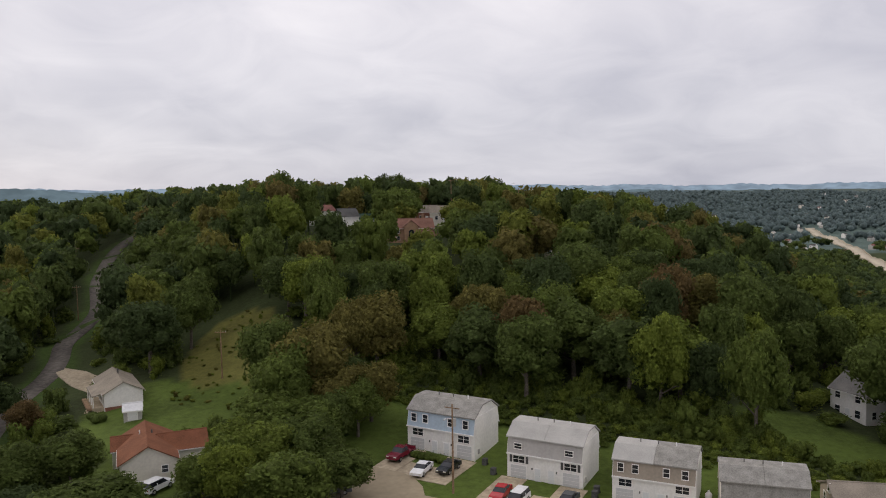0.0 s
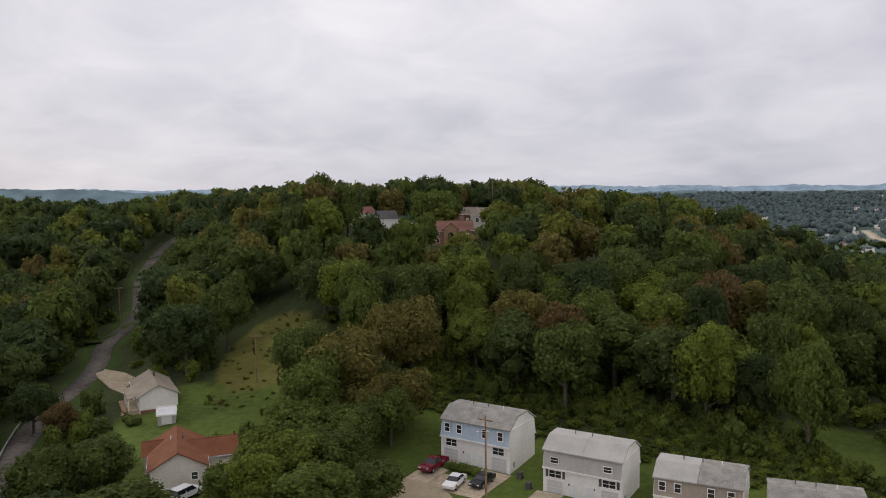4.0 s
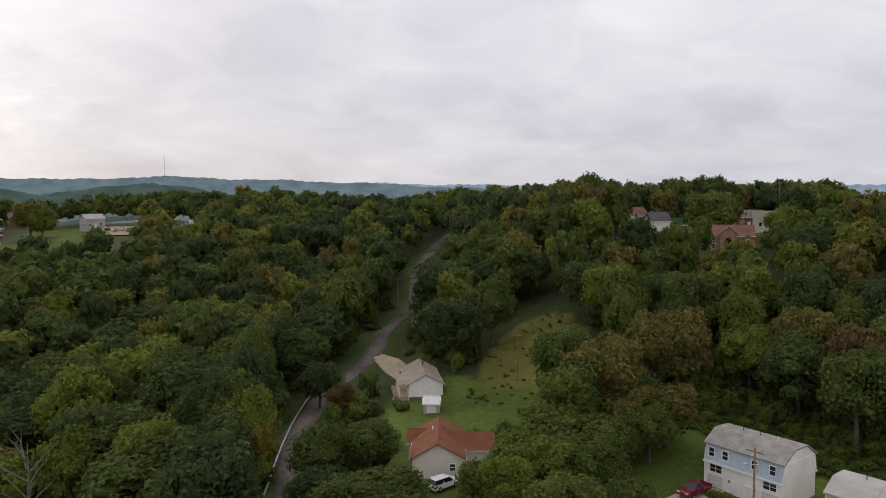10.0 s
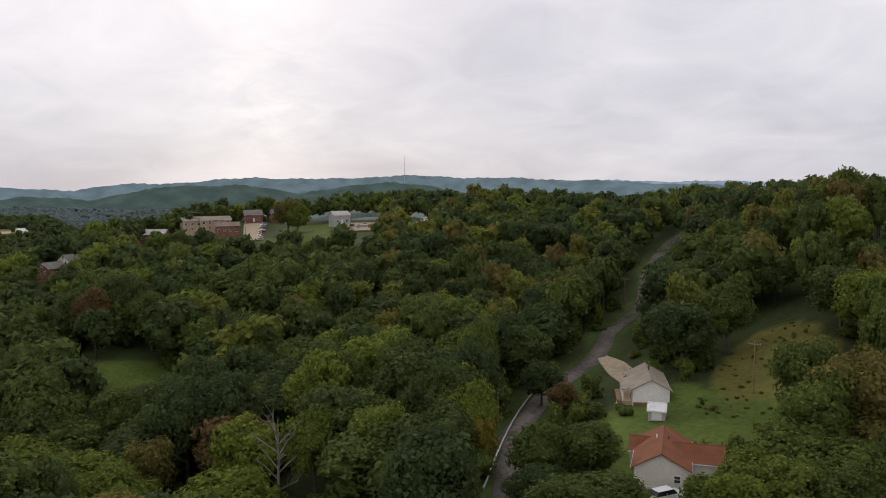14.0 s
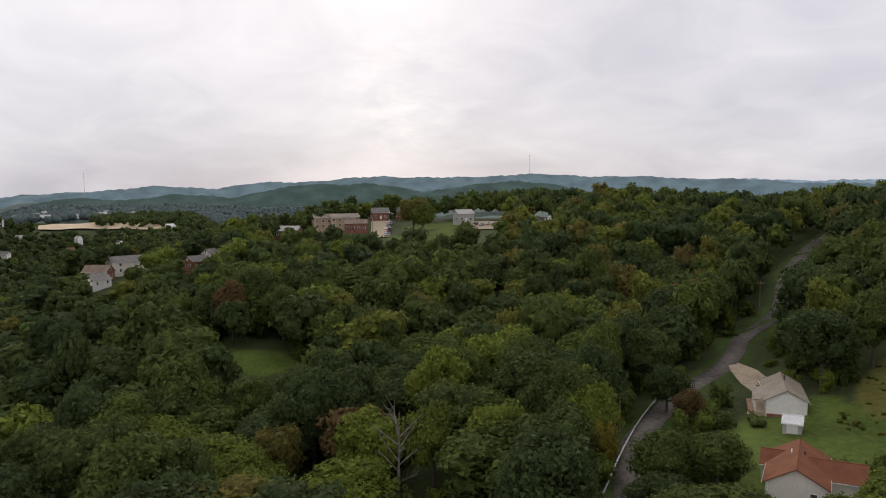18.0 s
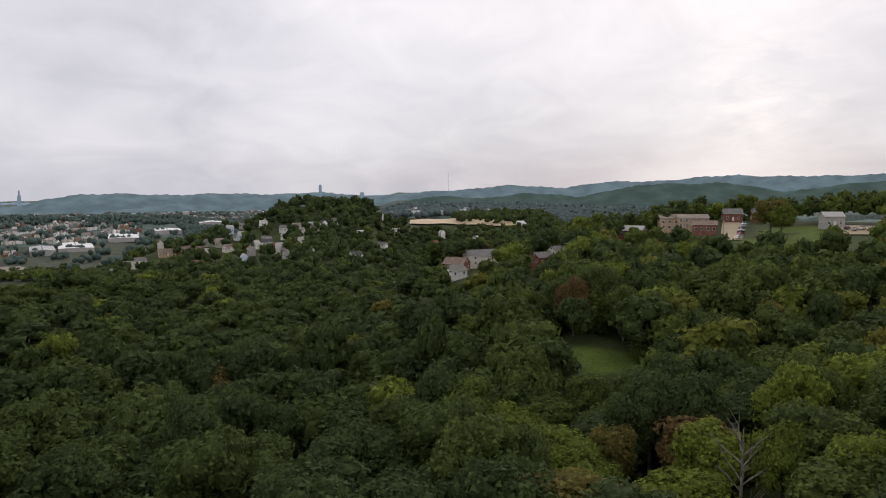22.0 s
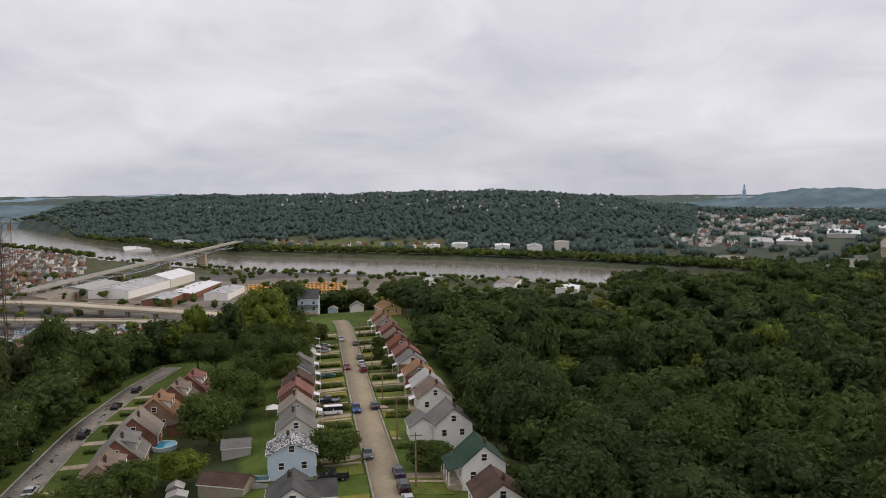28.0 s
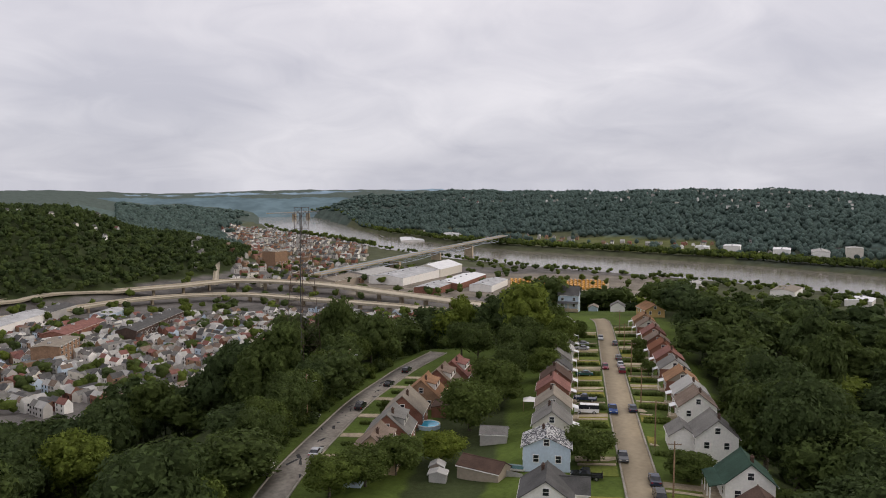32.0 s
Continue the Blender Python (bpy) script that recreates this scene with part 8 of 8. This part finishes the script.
def town(name, label, az0, az1, d0, d1, pitch, seed, density=0.8, keep=None, grid=22.0, walls=(0, 3, 4, 4, 1, 2, 2, 4), lift=0.0, size=1.0):
    r = np.random.default_rng(seed)
    m = Mesh()
    g = radians(grid)
    lim = d1 + 20
    n = int(2 * lim / pitch)
    count = 0
    for i in range(n):
        for j in range(n):
            u, v = -lim + i * pitch * 1.0, -lim + j * pitch * 0.78
            if i % 3 == 2:
                continue
            x, y = u * math.cos(g) - v * math.sin(g), u * math.sin(g) + v * math.cos(g)
            d, az = math.hypot(x, y), (math.degrees(math.atan2(-x, y)) + 90) % 360 - 90
            if not (d0 < d < d1 and az0 < az < az1) or r.uniform() > density:
                continue
            if keep is not None and not keep(x, y, d, az):
                continue
            count += 1
            big = r.uniform() < 0.10
            simple_house(m, x + r.uniform(-1.5, 1.5), y + r.uniform(-1.5, 1.5), height(x, y) + lift, g + (math.pi / 2 if r.uniform() < 0.5 else 0), size * r.uniform(6.5, 9.5) * (2.0 if big else 1), size * r.uniform(5.2, 7.0) * (1.4 if big else 1),
                         size * r.uniform(4.0, 6.2), r.uniform(0.4, 0.8) if big else r.uniform(1.8, 3.0), int(r.choice(walls)), int(r.choice((6, 6, 7, 7, 7, 7, 8, 9, 9, 11))))
    me = m.data(name, TOWN_MATS)
    return tagged(new(name, me), label, "houses", kind="stuff")


def off_viaduct(x, y, d, az):
    return all(near_line(x, y, ln)[0][0] > 17 for ln in VIADUCT_LINES)


VIADUCTS = [([at(182, 770), at(176, 800), at(170, 825), at(164.5, 850), at(160, 880), at(154, 830), at(148, 745), at(143, 690), at(139, 650), at(134, 640), at(128, 640)], 20.0, 9.0),
            ([at(180, 690), at(172, 745), at(166, 790), at(160, 790), at(154, 735), at(148, 690), at(144, 655)], 13.0, 6.0),
            (EAST_ROAD.tolist()[::12], 16.0, 2.0),
            ([at(161.6, 890), at(161.4, 1100), at(161.8, 1500), at(161.6, 2100)], 6.0, 3.0)]
VIADUCT_LINES = [dense(p, 8.0) for p, _, _ in VIADUCTS]
for (pts, w, hgt), line in zip(VIADUCTS, VIADUCT_LINES):
    zz = np.full(len(line), -76.0 + hgt) if hgt > 4 else height(line[:, 0], line[:, 1]) + 1.0
    if hgt > 4:
        zz = np.maximum(zz, height(line[:, 0], line[:, 1]) + 1.0)
    v, f = ribbon(line, zz, w / 2, w / 2, 0.0, 1.6)
    via = tagged(new("highway_viaduct", flat_mesh("highway_viaduct", v, f, M["viaduct"])), "pale concrete highway viaduct across the river flats", "road", kind="structure")
    for side in (-1, 1):
        v, f = ribbon(line, zz, side * w / 2 + 0.25, -(side * w / 2 - 0.25), 1.0, 1.2)
        part("parapet", flat_mesh("parapet", v, f, M["viaduct"]), None, via)
    if hgt > 4:
        for i in range(2, len(line), 4):
            x, y = line[i]
            z0 = height(x, y)
            part("pier", Mesh().box(x - 1.0, x + 1.0, y - 2.6, y + 2.6, z0 - 1, zz[i] - 1.5), M["concrete"], via)

town("town_houses", "densely built old town houses in brick and pale siding", 141, 184, 420, 700, 9.4, 5, 0.92, off_viaduct, walls=(0, 0, 3, 4, 4, 2, 1, 5), size=0.9)
town("far_town_houses", "distant old town houses between the highway and the hills", 150.5, 163.3, 880, 2000, 18, 6, 0.8, lambda x, y, d, az: off_viaduct(x, y, d, az) and d < np.interp(az, RIVER_AZ, RIVER_NEAR) - 70)
town("opposite_bank_town", "densely built pale and brick town houses on the opposite bank", 96.5, 109.8, 1480, 2070, 17, 8, 0.72, lambda x, y, d, az: not ((98.5 < az < 103.8 and d < 1700) or (az < 99.3 and d < 1870) or (az > 107.3 and d > 1640)), 40, walls=(0, 0, 1, 2, 3, 3, 4, 4), size=1.0)
town("city_houses", "hazy town houses on the plain towards the city", 85, 104.5, 2250, 2890, 30, 18, 0.62, None, 25, walls=(0, 1, 2, 3, 4, 4), size=1.7)
town("bank_houses", "houses below the wooded hill across the river", 107, 150, 1330, 2300, 22, 9, 0.34, lambda x, y, d, az: np.interp(az, RIVER_AZ, RIVER_FAR) + 120 < d < np.interp(az, RIVER_AZ, RIVER_FAR) + 230, 30)
town("ridge_houses", "houses scattered along the wooded ridge across the river", 107, 152, 1700, 2350, 26, 10, 0.16, lambda x, y, d, az: height(x, y) > -25, 30, walls=(0, 0, 3, 4, 4), lift=7.0, size=0.8)
town("west_hill_houses", "pale houses on the wooded hill beyond the valley", 84, 98, 560, 800, 22, 12, 0.45, lambda x, y, d, az: -24 < height(x, y) < 6, 15, walls=(0, 3, 3, 4, 4, 5), lift=3.5, size=0.78)
town("valley_houses", "houses in the valley beyond the ridge", 72, 88, 560, 960, 34, 13, 0.25, lambda x, y, d, az: -40 < height(x, y) < 8, 15, walls=(0, 0, 3, 4), lift=5.0)
town("east_valley_town", "distant pale houses in the eastern valley", -34, -20.5, 1080, 1700, 24, 14, 0.32, lambda x, y, d, az: near_line(x, y, EAST_ROAD)[0][0] > 22, 30, walls=(0, 0, 3, 4))
town("east_hill_houses", "scattered pale houses on the hazy eastern hills", -34, -16, 1700, 2500, 60, 20, 0.16, None, 30, walls=(0, 0, 3, 4), lift=6.0)
town("hill_houses_south", "pale houses on top of the south hill", 168, 184, 1000, 1350, 26, 15, 0.3, None, 30, walls=(0, 3, 4), lift=5.0, size=0.7)
town("far_hill_houses", "tiny pale houses on the far hills", 62, 80, 1300, 2300, 42, 16, 0.3, None, 30, walls=(0, 0, 3, 4), lift=6.0)


def works(az, d, turn, w, dd, h, rise, label, wall, roof, windows=0, name="factory_building"):
    x, y = at(az, d)
    root = thing(name, label, "building", m=pose(x, y, height(x, y), 0, 0, turn))
    gable_parts(root, w, dd, h, rise, wall, roof, over=0.4, base=3)
    n = int(w / 6)
    if windows:
        for k in range(windows):
            for i in range(n):
                window(root, -w / 2 + (i + 0.5) * w / n, -dd / 2 - 0.04, 1.2 + 3.4 * k, 2.2, 1.9)
                window(root, -w / 2 + (i + 0.5) * w / n, dd / 2 + 0.04, 1.2 + 3.4 * k, 2.2, 1.9, 180)
    else:
        for i in range(max(1, n // 3)):
            door_part(root, -w / 2 + (i + 0.5) * w / max(1, n // 3), -dd / 2 - 0.04, 0, 4.0, 4.2, mat="garage", name="loading_door")
    for i in range(max(2, n // 3)):
        part("roof_vent", Mesh().box(-w / 2 + (i + 0.6) * w / max(2, n // 3) - 1, -w / 2 + (i + 0.6) * w / max(2, n // 3) + 1, -1, 1, h + rise - 0.4, h + rise + 1.2, 0, 0.1), M["r_metal"], root)
    return root


for spec in ((172.2, 555, 60, 34, 18, 13, 1.0, "four-storey brown brick mill building with flat roof", "brickbrown", "r_taupe", 4),
             (166.0, 640, 52, 90, 16, 9, 2.5, "long dark-roofed steel mill shed with tall windows", "steel", "r_dark", 2),
             (171.0, 640, 52, 60, 20, 8, 2.2, "long brick mill shed with rusty roof", "brick", "r_red", 1),
             (175.0, 690, 52, 80, 24, 9, 2.4, "white-walled mill shed with grey roof", "white", "r_metal", 1),
             (172.6, 735, 52, 60, 20, 8, 2.2, "long shed with dark grey roof", "greysiding", "r_dark", 0),
             (168.8, 712, 52, 34, 16, 7, 1.5, "pale blue shed with metal roof", "lightblue", "r_metal", 0),
             (147.5, 940, 30, 110, 46, 9, 3.0, "wide pale factory shed near the river", "white", "r_metal", 0),
             (150.3, 960, 30, 70, 40, 8, 3.0, "grey factory shed near the river", "greysiding", "r_light", 0),
             (145.2, 1010, 30, 70, 40, 10, 6.0, "white barrel-roofed factory hall", "cream", "r_white", 0),
             (152.8, 900, 30, 60, 34, 8, 2.5, "tan factory shed with low roof", "tan", "r_taupe", 0),
             (143.4, 905, 34, 100, 30, 7, 2.0, "low red-brick works with white roof", "brick", "r_white", 0),
             (141.3, 872, 34, 64, 26, 7, 2.0, "low white works with pale metal roof", "white", "r_metal", 0),
             (145.4, 845, 34, 60, 26, 7, 2.0, "low works with grey roof", "brick", "r_metal", 0),
             (120.3, 880, 20, 44, 24, 9, 2.0, "long white warehouse beside the river", "white", "r_taupe", 0),
             (115.8, 860, 20, 34, 24, 6, 1.0, "white depot with stacked stores", "white", "r_white", 0),
             (126.5, 930, 20, 30, 20, 5, 1.5, "white shed near the river", "white", "r_light", 0),
             (124.0, 1370, 30, 34, 26, 17, 0.8, "white silo building across the river", "white", "r_white", 0),
             (126.0, 1375, 30, 24, 22, 14, 0.8, "white silo building across the river", "white", "r_white", 0),
             (120.8, 1370, 30, 46, 26, 14, 0.8, "white storage hall across the river", "white", "r_white", 0),
             (118.4, 1360, 30, 50, 26, 12, 3, "white works hall across the river", "white", "r_light", 0),
             (116.4, 1365, 30, 30, 24, 18, 1, "tall pale works building across the river", "cream", "r_light", 0),
             (104.0, 1200, 30, 120, 40, 8, 1.0, "very long pale riverside shed", "cream", "r_taupe", 0),
             (100.6, 1640, 12, 170, 60, 5, 1, "long white-roofed mill across the river", "greysiding", "r_white", 0),
             (97.6, 1810, 8, 190, 60, 6, 1, "long white-roofed mill across the river", "greysiding", "r_white", 0),
             (94.8, 1960, 8, 150, 60, 6, 1, "long white-roofed mill across the river", "greysiding", "r_white", 0),
             (102.6, 1560, 14, 120, 40, 8, 2, "low grey-roofed mill across the river", "greysiding", "r_metal", 0),
             (91.8, 2080, 5, 120, 60, 10, 2, "pale mill hall towards the city", "greysiding", "r_white", 0),
             (147.2, 1720, 60, 110, 50, 9, 2, "pale works on the far bank by the bridge", "white", "r_white", 0),
             (144.2, 1690, 60, 70, 40, 9, 2, "pale works on the far bank by the bridge", "white", "r_metal", 0),
             (157.3, 1080, 30, 28, 22, 24, 0.6, "tall brown town building", "brickbrown", "r_taupe", 3)):
    works(*spec)
BUS = Mesh().box(-1.25, 1.25, -5, 5, 0.5, 3.2, 0, 0.2).data("bus_body", M["bus"])
BUS_GLASS = Mesh().box(-1.28, 1.28, -4.6, 4.7, 1.9, 2.6).data("bus_windows", M["pane"])
BUS_WHEELS = Mesh().tube((-1.3, -3, 0.5), (1.3, -3, 0.5), 0.5, 0.5, 10).tube((-1.3, 3, 0.5), (1.3, 3, 0.5), 0.5, 0.5, 10).data("bus_wheels", M["tyre"])
slab("bus_yard", "pale gravel yard for parked buses", [at(139.9, 862), at(132.4, 862), at(132.4, 950), at(139.9, 950)], "concrete", 0.15)
for row in range(5):
    for i in range(24):
        az_, d_ = 139.6 - i * 0.295, 872 + row * 17.0
        if (i + 3 * row) % 9 == 8:
            continue
        qx, qy = at(az_, d_)
        bus_ = thing("school_bus", "yellow school bus parked in a riverside yard", "bus", "parked yellow buses", m=pose(qx, qy, height(qx, qy) + 0.2, 0, 0, az_ + 10))
        part("body", BUS, None, bus_)
        part("windows", BUS_GLASS, None, bus_)
        part("wheels", BUS_WHEELS, None, bus_)


# ---- bridge over the river ----
def bridge(a, b, zdeck, w, label):
    a, b = Vector(a), Vector(b)
    L = (b - a).length
    root = thing("river_bridge", label, "bridge", m=pose(a.x, a.y, 0, 0, 0, math.degrees(math.atan2(b.y - a.y, b.x - a.x))))
    part("deck", Mesh().box(-60, L + 60, -w / 2, w / 2, zdeck - 1.4, zdeck, 0, 0.1), M["street"], root)
    n = 14
    for s in (-1, 1):
        g = Mesh()
        y = s * (w / 2 - 0.6)
        for i in range(n):
            x0, x1 = L * i / n, L * (i + 1) / n
            dz0 = zdeck - 5.0 - 3.5 * abs(math.cos(math.pi * 3 * i / n))
            dz1 = zdeck - 5.0 - 3.5 * abs(math.cos(math.pi * 3 * (i + 1) / n))
            g.tube((x0, y, dz0), (x1, y, dz1), 0.5, 0.5, 4)
            g.tube((x0, y, zdeck - 1.5), (x1, y, dz1), 0.35, 0.35, 4)
            g.tube((x1, y, zdeck - 1.5), (x1, y, dz1), 0.35, 0.35, 4)
        part("girder", g, M["bridge"], root)
        part("railing", Mesh().box(-60, L + 60, s * w / 2 - 0.2, s * w / 2 + 0.2, zdeck, zdeck + 1.1), M["bridge"], root)
    for i in range(1, 4):
        part("pier", Mesh().box(L * i / 4 - 3, L * i / 4 + 3, -w / 2 - 1, w / 2 + 1, -95, zdeck - 5.2, 0, 0.3), M["concrete"], root)


bridge((*at(152.4, 930), 0), (*at(140.9, 1480), 0), -62.0, 13, "grey steel girder bridge on stone piers")
bridge((*at(156.9, 2780), 0), (*at(153.0, 3000), 0), -62.0, 14, "distant grey bridge over the river bend")

# trees along the banks, on the flats and in the town
def bank_trees(name, label, pts, w, h):
    x, y = np.array(pts).T
    return woods(name, label, np.c_[x, y, height(x, y), rng.uniform(*h, len(x)), rng.uniform(*w, len(x)), rng.uniform(0.1, 0.7, len(x))], DOT_CROWNS, 0.45, 0.45)


bt, near_bt = [], []
for az in np.arange(92, 150, 0.16):
    nr, fr = np.interp(az, RIVER_AZ, RIVER_NEAR), np.interp(az, RIVER_AZ, RIVER_FAR)
    for q in range(3):
        bt.append(at(az + rng.uniform(-0.08, 0.08), fr + 8 + rng.uniform(0, 34)))
    if rng.uniform() < (0.55 if az > 112 else 0.95):
        near_bt.append(at(az + rng.uniform(-0.08, 0.08), nr - 8 - rng.uniform(0, 24)))
for az in np.arange(150, 158, 0.12):
    nr, fr = np.interp(az, RIVER_AZ, RIVER_NEAR), np.interp(az, RIVER_AZ, RIVER_FAR)
    bt += [at(az, fr + 20 + rng.uniform(0, 60)), at(az, nr - 25 - rng.uniform(0, 40))]
bank_trees("riverbank_trees", "line of green trees along the river banks", bt, (4.5, 8.0), (9, 17))
bank_trees("near_bank_trees", "scattered low trees along the near river bank", near_bt, (3.0, 5.5), (5, 10))
ft = []
for _ in range(2200):
    az, d = rng.uniform(104, 184), rng.uniform(430, 1150)
    x, y = at(az, d)
    nr = np.interp(az, RIVER_AZ, RIVER_NEAR)
    if d < nr - 20 and height(x, y) < -60 and (rng.uniform() < (0.62 if az > 152 else 0.30 if az > 128 else 0.6)) and off_viaduct(x, y, d, az):
        ft.append((x, y))
for az in np.arange(112, 141, 0.25):
    ft.append(at(az, 640 + rng.uniform(-90, 120)))
    ft.append(at(az, 560 + rng.uniform(-60, 60)))
bank_trees("town_trees", "scattered green trees among the town and works", ft, (4.0, 7.5), (7, 13))

# towers of the distant city
for az, d, w, h, lab in ((84.05, 2900, 11, 70, "tall pale office tower in the distance"), (103.9, 3345, 7, 55, "slender stone tower in the distance"), (103.9, 3350, 14, 36, "stone tower's broad base in the distance"), (81.0, 2950, 16, 40, "low grey block in the distance"),
                         (119.9, 2230, 16, 16, "grey water tower house on the ridge")):
    x, y = at(az, d)
    z = CAM_Z - 60 if d > 2400 else height(x, y)
    tw_ = thing("city_tower", lab, "tower", "distant towers", m=pose(x, y, z, 0, 0, az))
    # towers beyond 2400 m wear the hills' glowing haze colour, not stone
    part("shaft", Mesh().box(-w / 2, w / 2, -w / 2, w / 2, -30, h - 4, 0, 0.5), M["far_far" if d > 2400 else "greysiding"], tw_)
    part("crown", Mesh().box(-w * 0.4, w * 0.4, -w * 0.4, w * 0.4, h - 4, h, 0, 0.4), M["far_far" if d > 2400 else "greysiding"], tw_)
